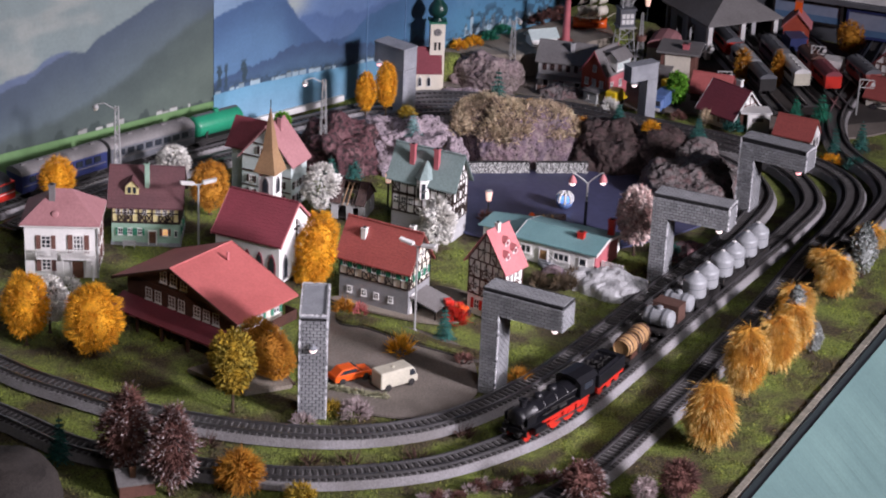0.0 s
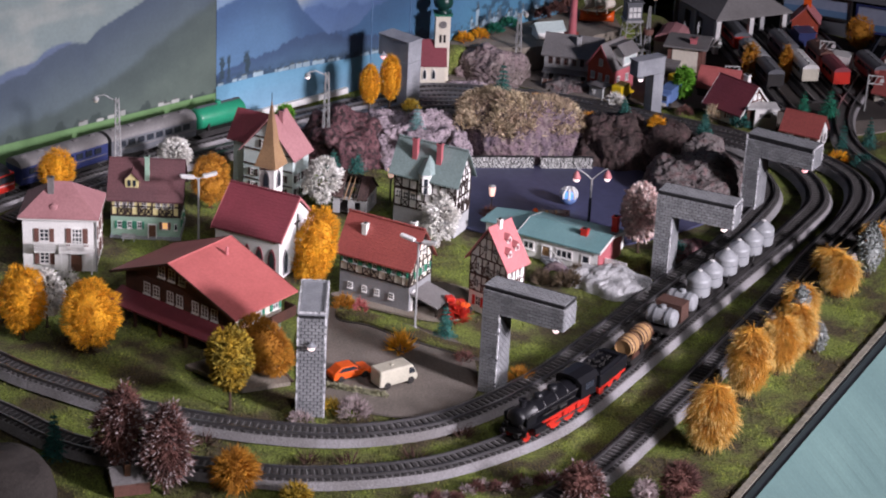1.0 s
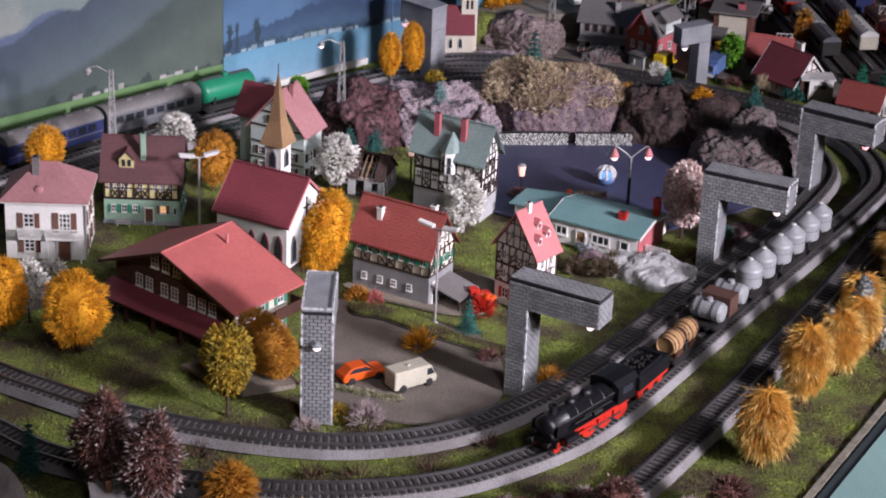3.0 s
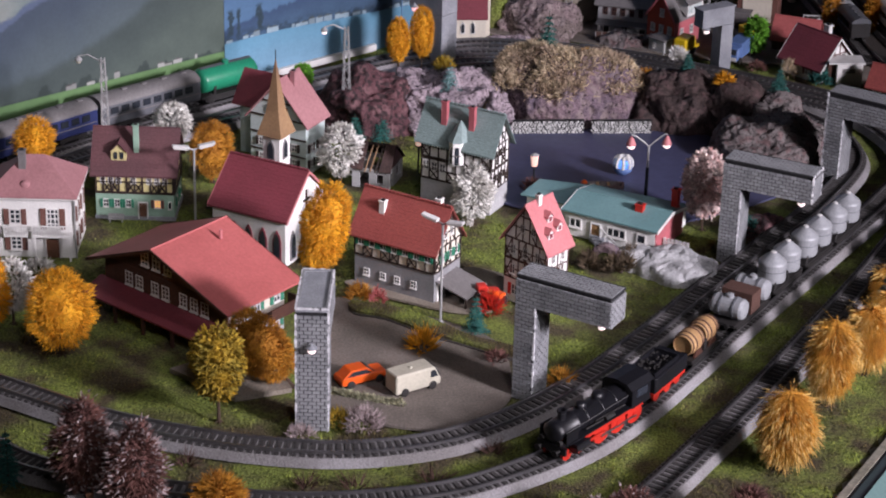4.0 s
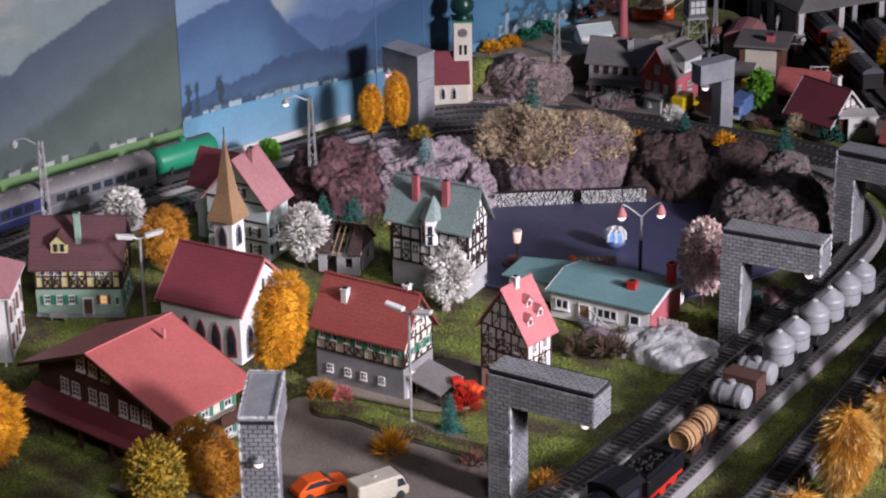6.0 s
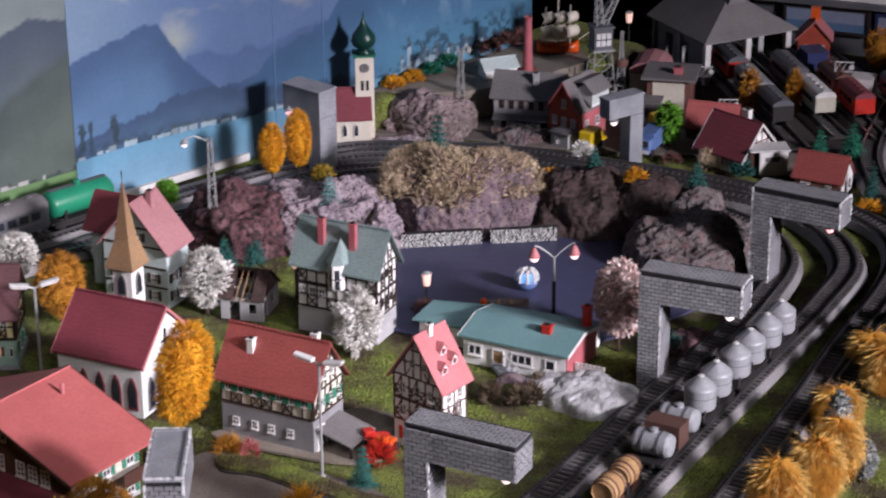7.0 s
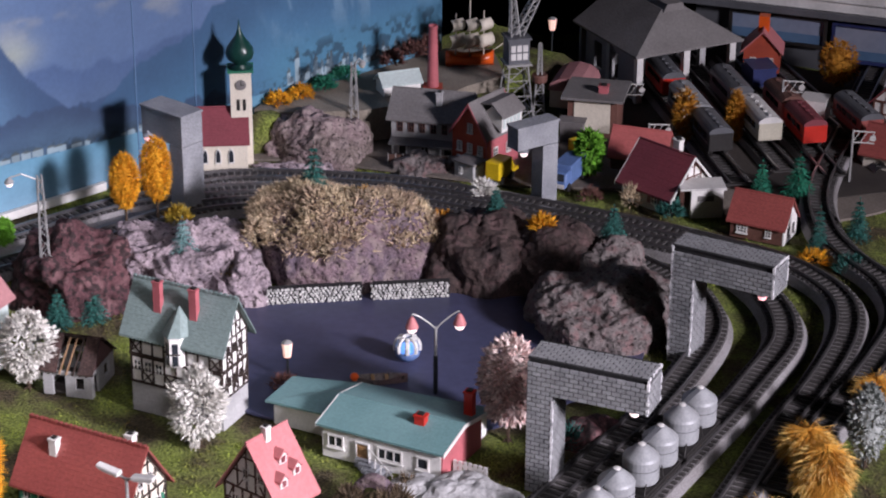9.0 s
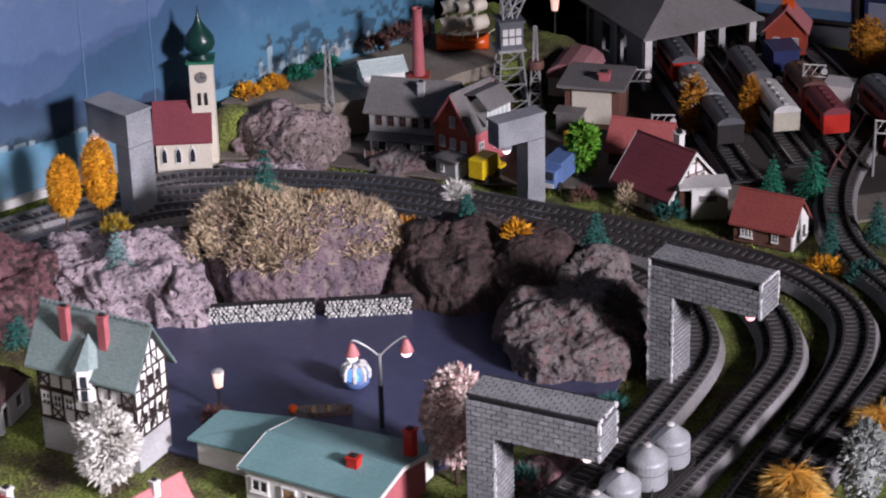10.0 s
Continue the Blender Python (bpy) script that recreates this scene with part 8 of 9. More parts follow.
box(bm, 0.027, 0.010, 0.086, 0.049, 0.032, 0.088)
part("cornice", bm, M_GREENS, v)
bm = bmesh.new()
lathe(bm, [(0.011, 0.088), (0.0056, 0.0905), (0.0056, 0.092), (0.0105, 0.0955), (0.0122, 0.1), (0.0112, 0.1055), (0.0072, 0.111), (0.0036, 0.116), (0.0013, 0.122), (0.0003, 0.13)], 18, Matrix.Translation((0.038, 0.021, 0)))
part("onion_dome", bm, mat("dome_green", (0.008, 0.042, 0.034), 0.3, 0, 0.15), v, "dark green onion dome", smooth=True)
bm = bmesh.new()
lathe(bm, [(0.0045, -0.0005), (0.0045, 0.0006)], 20, pose(0.038, 0.0115, 0.075, 90, 0, 0))
ck = part("clock_face", bm, M_ROOFGR, v)
bm = bmesh.new()
box(bm, 0.0377, 0.0106, 0.075, 0.0383, 0.0109, 0.0785), box(bm, 0.038, 0.0106, 0.0747, 0.0408, 0.0109, 0.0753)
part("clock_pointers", bm, M_DARK, ck)
for x in (0.0355, 0.0405):
    bm = bmesh.new()
    box(bm, x - 0.0013, 0.0115, 0.052, x + 0.0013, 0.0125, 0.062)
    part("louvre", bm, M_DARK, v)

# Long grey station and the red brick house in front of it.
v = thing("station_building", pose(0.100, 2.680, 0, 0, 0, -12), "long grey station building with slate roof", "station")
w, d, e, r = 0.066, 0.045, 0.036, 0.053
gable_body(v, w, d, e, r, "x", M_GREYW)
gable_roof(v, w, d, e, r, "x", M_ROOFGR, 0.004, rows=7)
m, L = wall_frame(w, d, "front")
for k in range(6):
    window(v, m, 0.008 + k * 0.0098, 0.023, 0.005, 0.009, None, (1, 1), M_BROWNS, sill=False)
bm = bmesh.new()
prism(bm, [(0.0, -0.012, 0.014), (w, -0.012, 0.014), (w, 0, 0.0165), (0, 0, 0.0165)], (0, 0, 0.001))
part("platform_canopy", bm, M_ROOFGR, v)
for k in range(5):
    bm = bmesh.new()
    tube(bm, (0.004 + k * 0.014, -0.011, 0), (0.004 + k * 0.014, -0.011, 0.014), 0.0006, n=5)
    part("canopy_post", bm, M_LAMPP, v)
for x in (0.01, 0.03, 0.05):
    door(v, m, x, 0.006, 0.012, M_DARK)
chimney(v, 0.04, 0.012, 0.04, 0.056, 0.005, M_GREYW)
v = thing("brick_house", pose(0.153, 2.656, 0, 0, 0, -38), "red brick house with stepped gable and white window frames", "house")
w, d, e, r = 0.036, 0.045, 0.034, 0.060
gable_body(v, w, d, e, r, "y", M_REDB)
gable_roof(v, w, d, e, r, "y", M_ROOFGR, 0.002, rows=6, edge=M_PINKW)
m, L = wall_frame(w, d, "front")
for z, xs in ((0.017, (0.008, 0.019, 0.03)), (0.035, (0.019,)), (0.004, (0.008, 0.03))):
    for x in xs:
        window(v, m, x, z, 0.0055, 0.0085, None, (2, 2))
door(v, m, 0.019, 0.006, 0.012, M_DOOR)
m, L = wall_frame(w, d, "right")
# Right wall faced in a paler pink: the lamp's brightness put into colour.
bm = bmesh.new()
box(bm, 0.0, -0.001, 0, L, 0.0004, e - 0.001, m)
part("side_wall", bm, M_PINKW, v, "side wall coloured pale pink as if brightly lit")
for x in (0.012, 0.03):
    window(v, m @ Matrix.Translation((0, -0.0008, 0)), x, 0.014, 0.006, 0.009)
bm = bmesh.new()
prism(bm, [(0.022, 0.014, 0.05), (0.042, 0.014, 0.036), (0.042, 0.014, 0.050), (0.032, 0.014, 0.058)], (0, 0.028, 0))
dm = part("glazed_dormer", bm, M_WHITE, v, "pale glazed roof dormer")
bm = bmesh.new()
prism(bm, [(0.020, 0.012, 0.0575), (0.032, 0.012, 0.060), (0.045, 0.012, 0.0495), (0.045, 0.012, 0.0505), (0.032, 0.012, 0.0612), (0.020, 0.012, 0.0587)], (0, 0.032, 0))
part("dormer_roof", bm, M_ROOFGR, dm)
for k in range(5):
    bm = bmesh.new()
    box(bm, 0.0418, 0.0155 + k * 0.005, 0.039, 0.0426, 0.0188 + k * 0.005, 0.0475)
    part("pane", bm, M_PALEB, dm)
v = thing("shed", pose(0.155, 2.630, 0, 0, 0, -40) @ Matrix.Scale(0.85, 4), "small grey shed with flat roof and white door", "shed")
bm = bmesh.new()
box(bm, 0, 0, 0, 0.024, 0.018, 0.018)
part("wall", bm, M_GREYW, v)
bm = bmesh.new()
box(bm, -0.002, -0.002, 0.018, 0.026, 0.02, 0.0198)
part("roof", bm, M_ROOFGR, v)
m, L = wall_frame(0.024, 0.018, "front")
window(v, m, 0.008, 0.007, 0.004, 0.007)
m, L = wall_frame(0.024, 0.018, "right")
door(v, m, 0.009, 0.007, 0.014, M_FRAME)

# Fence, bicycles and clutter on the station forecourt.
t = thing("mesh_fence", pose(0.098, 2.652, 0, 0, 0, -6), "dark mesh fence along the station forecourt", "fence")
for k in range(9):
    bm = bmesh.new()
    tube(bm, (k * 0.0065, 0, 0), (k * 0.0065, 0, 0.013), 0.0005, n=5)
    part("post", bm, M_LAMPP, t)
bm = bmesh.new()
box(bm, 0, -0.0003, 0.001, 0.052, 0.0003, 0.012)
part("mesh", bm, M_TIMBERR, t)

v = thing("beige_building", pose(0.254, 2.722, 0, 0, 0, -12), "beige building with flat overhanging grey roof", "building")
w, d, h = 0.044, 0.04, 0.039
bm = bmesh.new()
box(bm, 0, 0, 0, w, d, h)
part("wall", bm, M_BROWNS, v)
bm = bmesh.new()
box(bm, 0.006, -0.001, 0.008, w - 0.006, 0.0005, h - 0.002)
part("front_panel", bm, M_CREAM, v, "pale cream front panel")
bm = bmesh.new()
box(bm, -0.005, -0.008, h, w + 0.006, d + 0.006, h + 0.0025)
part("roof", bm, M_ROOFGR, v)
chimney(v, 0.03, 0.012, h + 0.002, h + 0.008, 0.008, M_PINKW)
bm = bmesh.new()
box(bm, -0.004, -0.014, 0, 0.016, 0.0, 0.02), box(bm, -0.006, -0.016, 0.02, 0.018, 0.0, 0.0215)
part("porch", bm, M_ROOFGR, v)
v = thing("barrel_roof_shed", pose(0.240, 2.768, 0.012, 0, 0, -15) @ Matrix.Scale(0.85, 4), "cream shed with rounded brownish-red roof", "shed")
bm = bmesh.new()
box(bm, 0, 0, 0, 0.042, 0.05, 0.02)
part("wall", bm, M_CREAM, v)
bm = bmesh.new()
prism(bm, [(0.021 + 0.023 * math.cos(a), -0.003, 0.02 + 0.015 * math.sin(a)) for a in [math.pi * k / 6 for k in range(7)]], (0, 0.056, 0))
part("roof", bm, M_ROOFDP, v)

v = thing("cottage", pose(0.288, 2.647, 0, 0, 0, -18), "small cottage with bright orange-red roof", "cottage")
gable_body(v, 0.046, 0.034, 0.016, 0.034, "x", M_TIMBERR)
gable_roof(v, 0.046, 0.034, 0.016, 0.034, "x", M_ROOFR, 0.003, rows=5)
v = thing("cottage", pose(0.300, 2.590, 0, 0, 0, -48), "white cottage with dark maroon roof and timbered gable", "cottage")
w, d, e, r = 0.052, 0.05, 0.018, 0.045
v.matrix_basis = pose(0.294, 2.588, 0, 0, 0, -46)
gable_body(v, w, d, e, r, "x", M_WHITE)
gable_roof(v, w, d, e, r, "x", M_ROOFM, 0.004, rows=8, edge=M_FRAME)
m, L = wall_frame(w, d, "right")
timber(v, m, L, 0.001, e, M_BROWNS, 5, (), r - e, t=0.0008)
for x in (0.016, 0.026, 0.036):
    window(v, m, x, e + 0.002, 0.005, 0.007)
m, L = wall_frame(w, d, "front")
window(v, m, 0.014, 0.006, 0.007, 0.008, M_BROWNS)
window(v, m, 0.036, 0.006, 0.007, 0.008, M_BROWNS)
chimney(v, 0.034, 0.03, 0.03, 0.053, 0.0055, M_WHITE)
chimney(v, 0.026, 0.038, 0.03, 0.05, 0.0055, M_WHITE)
v = thing("shed", pose(0.340, 2.546, 0, 0, 0, 5), "bright white flat-roofed shed with brown door", "shed")
bm = bmesh.new()
box(bm, 0.0075, 0, 0, 0.034, 0.02, 0.025)
part("wall", bm, M_WHITE, v)
bm = bmesh.new()
box(bm, -0.001, 0.006, 0, 0.0075, 0.02, 0.024)
part("porch", bm, M_WOOD, v)
bm = bmesh.new()
box(bm, -0.002, -0.002, 0.025, 0.036, 0.022, 0.0268)
part("roof", bm, M_TANKW, v)
bm = bmesh.new()
box(bm, 0.013, -0.0006, 0.015, 0.026, 0.0004, 0.0195)
part("window", bm, M_ROOFGR, v)
v = thing("hut", pose(0.377, 2.512, 0, 0, 0, -25), "low grey hut with red roof and white gable end", "hut")
w, d, e, r = 0.044, 0.03, 0.0165, 0.034
v.matrix_basis = pose(0.376, 2.513, 0, 0, 0, -27)
gable_body(v, w, d, e, r, "x", M_BROWNS)
gable_roof(v, w, d, e, r, "x", M_ROOFB, 0.003, rows=9)
m, L = wall_frame(w, d, "front")
for x, n in ((0.01, 2), (0.032, 1)):
    window(v, m, x, 0.005, 0.009 if n == 2 else 0.005, 0.008, None, (n, 2))
m, L = wall_frame(w, d, "right")
bm = bmesh.new()
prism(bm, [(0, -0.0012, 0), (L, -0.0012, 0), (L, -0.0012, e - 0.001), (L / 2, -0.0012, r - 0.003), (0, -0.0012, e - 0.001)], (0, 0.0016, 0), m)
part("gable_wall", bm, M_WHITE, v, "white gable end")
for x in (0.009, 0.021):
    window(v, m @ Matrix.Translation((0, -0.001, 0)), x, 0.005, 0.004, 0.008, None, (0, 2), M_ROOFGR)

# Road vehicles.
t = thing("delivery_truck", pose(0.193, 2.618, 0.003, 0, 0, 60), "yellow three-wheeled truck outside the red house", "truck")
bm = bmesh.new()
prism(bm, [(-0.013, -0.007, 0.004), (0.013, -0.007, 0.004), (0.013, -0.007, 0.012), (0.009, -0.007, 0.02), (-0.013, -0.007, 0.02)], (0, 0.014, 0))
part("body", bm, M_YPAINT, t, bevel=0.001)
bm = bmesh.new()
box(bm, 0.013, -0.006, 0.004, 0.022, 0.006, 0.0065)
part("ramp", bm, M_YPAINT, t)
for x in (-0.008, 0.008):
    for y in (-0.0065, 0.0065):
        wheel(t, x, y, 0.0035, 0.0035)
t = thing("truck", pose(0.2495, 2.612, 0.003, 0, 0, -115), "blue box truck beside the gantry", "truck")
bm = bmesh.new()
box(bm, -0.022, -0.0085, 0.004, 0.012, 0.0085, 0.021)
part("box_body", bm, M_BLUEP, t, bevel=0.0008)
bm = bmesh.new()
prism(bm, [(0.012, -0.008, 0.004), (0.023, -0.008, 0.004), (0.023, -0.008, 0.0105), (0.0205, -0.008, 0.0175), (0.012, -0.008, 0.0175)], (0, 0.016, 0))
part("cab", bm, M_BLUEP, t, bevel=0.0008)
bm = bmesh.new()
prism(bm, [(0.0232, -0.0065, 0.011), (0.0232, 0.0065, 0.011), (0.0212, 0.006, 0.0165), (0.0212, -0.006, 0.0165)], (0.0006, 0, 0.0002))
part("windscreen", bm, M_PANE, t)
bm = bmesh.new()
box(bm, 0.0228, -0.007, 0.0045, 0.0236, 0.007, 0.008)
part("grille", bm, M_TANKW, t)
for x in (-0.015, 0.0165):
    for y in (-0.0078, 0.0078):
        wheel(t, x, y, 0.0036, 0.0036)
t = thing("car", pose(0.262, 2.668, 0.003, 0, 0, -60), "small yellow van behind the gantry", "van")
bm = bmesh.new()
box(bm, -0.01, -0.005, 0.003, 0.01, 0.005, 0.016)
part("body", bm, M_YPAINT, t, bevel=0.0008)
for x in (-0.006, 0.006):
    for y in (-0.0048, 0.0048):
        wheel(t, x, y, 0.0025, 0.0025)

# Chimney, crane, sailing ship and hill behind the station.
t = thing("factory_chimney", pose(0.135, 2.752, 0.034) @ Matrix.Scale(0.79, 4), "tall tapering red factory chimney", "chimney")
bm = bmesh.new()
lathe(bm, [(0.0068, 0), (0.0062, 0.02), (0.0048, 0.072), (0.0054, 0.074), (0.0054, 0.076), (0.004, 0.076), (0.0036, 0.066)], 18)
part("shaft", bm, M_PINKW, t)
bm = bmesh.new()
box(bm, -0.011, -0.011, -0.012, 0.011, 0.011, 0.004)
part("base", bm, M_REDB, t)


def lattice(parent, a, b, w0, w1, n, material, name="lattice"):
    a, b = Vector(a), Vector(b)
    corner = ((-1, -1), (1, -1), (1, 1), (-1, 1))
    q = (b - a).to_track_quat("Z", "Y")
    pt = lambda f, c: a + (b - a) * f + q @ Vector((c[0], c[1], 0)) * (w0 + (w1 - w0) * f)
    bm = bmesh.new()
    for c in corner:
        tube(bm, pt(0, c), pt(1, c), 0.0008, n=5)
    for k in range(n):
        for i in range(4):
            tube(bm, pt(k / n, corner[i]), pt((k + 1) / n, corner[(i + 1) % 4]), 0.0005, n=4)
            tube(bm, pt((k + 1) / n, corner[i]), pt((k + 1) / n, corner[(i + 1) % 4]), 0.0005, n=4)
    part(name, bm, material, parent)


t = thing("harbour_crane", pose(0.209, 2.756, 0.018, 0, 0, 15), "tall grey lattice crane with glazed cabin", "crane")
lattice(t, (0, 0, -0.016), (0, 0, 0.04), 0.0135, 0.0085, 4, M_LAMPP, "tower")
bm = bmesh.new()
box(bm, -0.0115, -0.0115, 0.04, 0.0115, 0.0115, 0.042)
part("platform", bm, M_LAMPP, t)
bm = bmesh.new()
box(bm, -0.0095, -0.0095, 0.042, 0.0095, 0.0095, 0.064)
box(bm, -0.011, -0.011, 0.064, 0.011, 0.011, 0.066)
cabin = part("cabin", bm, M_COACH, t)
for x in (-0.0055, 0, 0.0055):
    for z in (0.046, 0.0535):
        bm = bmesh.new()
        box(bm, x - 0.0022, -0.0101, z, x + 0.0022, -0.0093, z + 0.006)
        part("pane", bm, M_TANKW, cabin)
lattice(t, (0, 0, 0.066), (0.035, 0.01, 0.125), 0.004, 0.0015, 7, M_LAMPP, "jib")
lattice(t, (-0.002, 0, 0.066), (-0.004, 0, 0.1), 0.004, 0.002, 4, M_LAMPP, "mast")
t = thing("lattice_mast", pose(0.230, 2.752, 0.016), "grey lattice mast with a round reddish platform", "mast", "lattice masts")
lattice(t, (0, 0, -0.015), (0, 0, 0.026), 0.006, 0.003, 4, M_LAMPP, "tower")
bm = bmesh.new()
lathe(bm, [(0.0065, 0.026), (0.007, 0.027), (0.007, 0.032), (0.0065, 0.033)], 14)
part("platform", bm, M_BROWNS, t)
lattice(t, (0, 0, 0.033), (0, 0, 0.062), 0.002, 0.001, 4, M_LAMPP, "upper_tower")

t = thing("sailing_ship", pose(0.168, 2.815, 0.034, 0, 0, 5) @ Matrix.Scale(0.85, 4), "orange-brown sailing ship model with cream sails", "ship")
bm = bmesh.new()
rows = []
for k in range(11):
    f = k / 10
    x = -0.026 + 0.052 * f
    wd = 0.009 * (1 - abs(2 * f - 1) ** 3) + 0.0008
    sheer = 0.012 + 0.006 * (2 * f - 1) ** 2
    rows.append([bm.verts.new(c) for c in ((x, -wd, sheer), (x, -wd * 0.75, 0.004), (x, 0, 0), (x, wd * 0.75, 0.004), (x, wd, sheer), (x, 0, sheer - 0.002))])
for a, b in zip(rows, rows[1:]):
    for k in range(6):
        bm.faces.new((a[k], a[(k + 1) % 6], b[(k + 1) % 6], b[k]))
bm.faces.new(rows[0]), bm.faces.new(rows[-1][::-1])
part("hull", bm, M_ORANGE, t, smooth=True)
for x, h in ((-0.015, 0.06), (0.0, 0.075), (0.015, 0.062)):
    thin([(x, 0, 0.01), (x, 0, h)], 0.0007, M_CREAM, t, "ship_mast")
    for z0, z1, wd in ((0.02, 0.036, 0.011), (0.039, 0.053, 0.009)):
        bm = bmesh.new()
        rws = []
        for k in range(7):
            f = k / 6
            rws.append([bm.verts.new((x + 0.001 + 0.003 * math.sin(math.pi * f) + 0.75 * y, 0.5 * y - 0.004 * math.sin(math.pi * f), z0 + (z1 - z0) * f)) for y in (-wd, 0, wd)])
        for a, b in zip(rws, rws[1:]):
            for k in range(2):
                bm.faces.new((a[k], a[k + 1], b[k + 1], b[k]))
        ob = part("sail", bm, M_CREAM, t, "billowing cream sail", smooth=True)
        md = ob.modifiers.new("thickness", "SOLIDIFY")
        md.thickness = 0.0005
thin([(0.024, 0, 0.016), (0.038, 0, 0.026)], 0.0006, M_CREAM, t, "bowsprit")

rock(0.215, 2.84, 0.055, 0.045, 0.022, M_GRASS, "smooth grassy slope behind the station", 10, 0.1, 21, z=0.012)
rock(0.175, 2.765, 0.04, 0.022, 0.024, M_GRASS, "pale green hillock behind the station", 15, 0.12, 22)
rock(-0.008, 2.692, 0.028, 0.014, 0.032, M_GRASS, "grassy bank behind the far church", 30, 0.15, 23)
bush(0.0, 2.714, 0.015, 0.012, "yellow flowering hedge below the backdrop", M_LEAFO, 420, 0.004, 0.001, 0.033)
bush(0.019, 2.731, 0.015, 0.011, "yellow flowering hedge below the backdrop", M_LEAFO, 420, 0.004, 0.001, 0.033)
bush(0.038, 2.749, 0.015, 0.012, "dark green hedge below the backdrop", M_LEAFV, 420, 0.004, 0.001, 0.033)
bush(0.056, 2.766, 0.016, 0.012, "dark green hedge below the backdrop", M_LEAFV, 420, 0.004, 0.001, 0.033)
for x, y in ((0.098, 2.795), (0.116, 2.812), (0.130, 2.822)):
    bush(x, y, 0.014, 0.015, "dark brown bush on the quay", M_LEAFP, 380, 0.005, 0.001, 0.033)
v = thing("boat_house", pose(0.092, 2.732, 0.034, 0, 0, 22), "low white shed with grey roof by the painted lake", "shed")
gable_body(v, 0.035, 0.02, 0.01, 0.017, "x", M_WHITE)
gable_roof(v, 0.035, 0.02, 0.01, 0.017, "x", M_PALEB, 0.002, rows=3)
sheet("pavement", [(-0.02, 2.7), (0.02, 2.692), (0.075, 2.698), (0.14, 2.728), (0.165, 2.76), (0.2, 2.79), (0.19, 2.86), (0.146, 2.862), (-0.015, 2.712)], 0.034, M_PATH, "grey quay below the backdrop", "pavement", 0.03)

# ---- engine shed and rail yard ----
v = thing("engine_shed", pose(0.322, 2.803, 0.003, 0, 0, 27), "large open grey engine shed with hipped roof and white columns", "engine shed")
w, d, e, r = 0.1, 0.1, 0.049, 0.075
for x in (0.0, w / 2, w):
    for y in (0.0, d / 2):
        bm = bmesh.new()
        box(bm, x - 0.0032, y - 0.0028, 0, x + 0.0032, y + 0.0028, e)
        part("column", bm, M_TANKW if y == 0.0 else M_GREYW, v, "pale column")
bm = bmesh.new()
box(bm, -0.004, d - 0.002, 0, w + 0.004, d + 0.002, e)
part("rear_wall", bm, M_GREYD, v)
m, L = wall_frame(w, d, "left")
bm = bmesh.new()
grating(bm, [0.004, 0.02, 0.034, 0.05, 0.064, L - 0.004], [0.0, 0.01, 0.036, e], lambda i, j: not (i in (1, 3) and j == 1), 0.0, 0.003, m)
part("side_wall", bm, M_GREYD, v)
o, hip = 0.008, 0.026
for loop in ([(-o, -o, e - 0.003), (w + o, -o, e - 0.003), (w / 2 + 0.012, hip, r), (w / 2 - 0.012, hip, r)], [(w + o, -o, e - 0.003), (w + o, d + o, e - 0.003), (w / 2 + 0.012, d + o, r), (w / 2 + 0.012, hip, r)], [(-o, d + o, e - 0.003), (-o, -o, e - 0.003), (w / 2 - 0.012, hip, r), (w / 2 - 0.012, d + o, r)], [(w / 2 - 0.012, hip, r), (w / 2 + 0.012, hip, r), (w / 2 + 0.012, d + o, r), (w / 2 - 0.012, d + o, r)]):
    bm = bmesh.new()
    prism(bm, loop, (0, 0, 0.002))
    part("roof", bm, M_ROOFGR, v)
bm = bmesh.new()
prism(bm, [(w / 2 - 0.012, hip - 0.004, r), (w / 2 + 0.012, hip - 0.004, r), (w / 2 + 0.008, hip - 0.004, r + 0.007), (w / 2 - 0.008, hip - 0.004, r + 0.007)], (0, d - hip, 0))
part("roof_vent", bm, M_ROOFGR, v)

YARD = []
for k, (x, y, ang) in enumerate(((0.382, 2.65, 102), (0.426, 2.68, 102), (0.465, 2.67, 102), (0.515, 2.69, 105))):
    a = Vector((x, y)) + 0.05 * Vector((math.cos(radians(ang - 180)), math.sin(radians(ang - 180))))
    b = Vector((x, y)) + 0.26 * Vector((math.cos(radians(ang)), math.sin(radians(ang))))
    pts = [tuple(a), tuple((a * 2 + b) / 3), tuple((a + b * 2) / 3), tuple(b)]
    track(pts, "straight yard track in front of the engine shed")
    YARD.append(pts)


def small_stock(pts, x, y, paint, roof, lab, length=0.085):
    c = coach(on_track(pts, x, y, True) @ Matrix.Diagonal((1, 0.8, 0.8, 1)), paint, roof, lab, length, False, "rolling stock in the yard")
    return c


small_stock(YARD[0], 0.377, 2.675, M_DARK, M_COACH, "black and grey wagon parked in the yard", 0.05)
small_stock(YARD[0], 0.362, 2.735, M_COACH, M_SILVER, "silver-roofed grey coach parked in the yard", 0.065)
small_stock(YARD[0], 0.343, 2.81, M_RED, M_COACH, "grey-roofed red wagon parked in the yard", 0.055)
small_stock(YARD[1], 0.421, 2.705, M_BEIGE, M_TANKW, "white-roofed wagon parked in the yard", 0.06)
small_stock(YARD[1], 0.405, 2.78, M_COACH, M_COACH, "dark grey wagon parked in the yard", 0.06)
small_stock(YARD[2], 0.46, 2.695, M_RED, M_ROOFM, "dull red coach parked in the yard", 0.05)
small_stock(YARD[2], 0.448, 2.75, M_ROOFR, M_BROWNS, "faded red coach parked in the yard", 0.05)
small_stock(YARD[3], 0.508, 2.715, M_ROOFB, M_COACH, "brownish red wagon parked in the yard", 0.06)
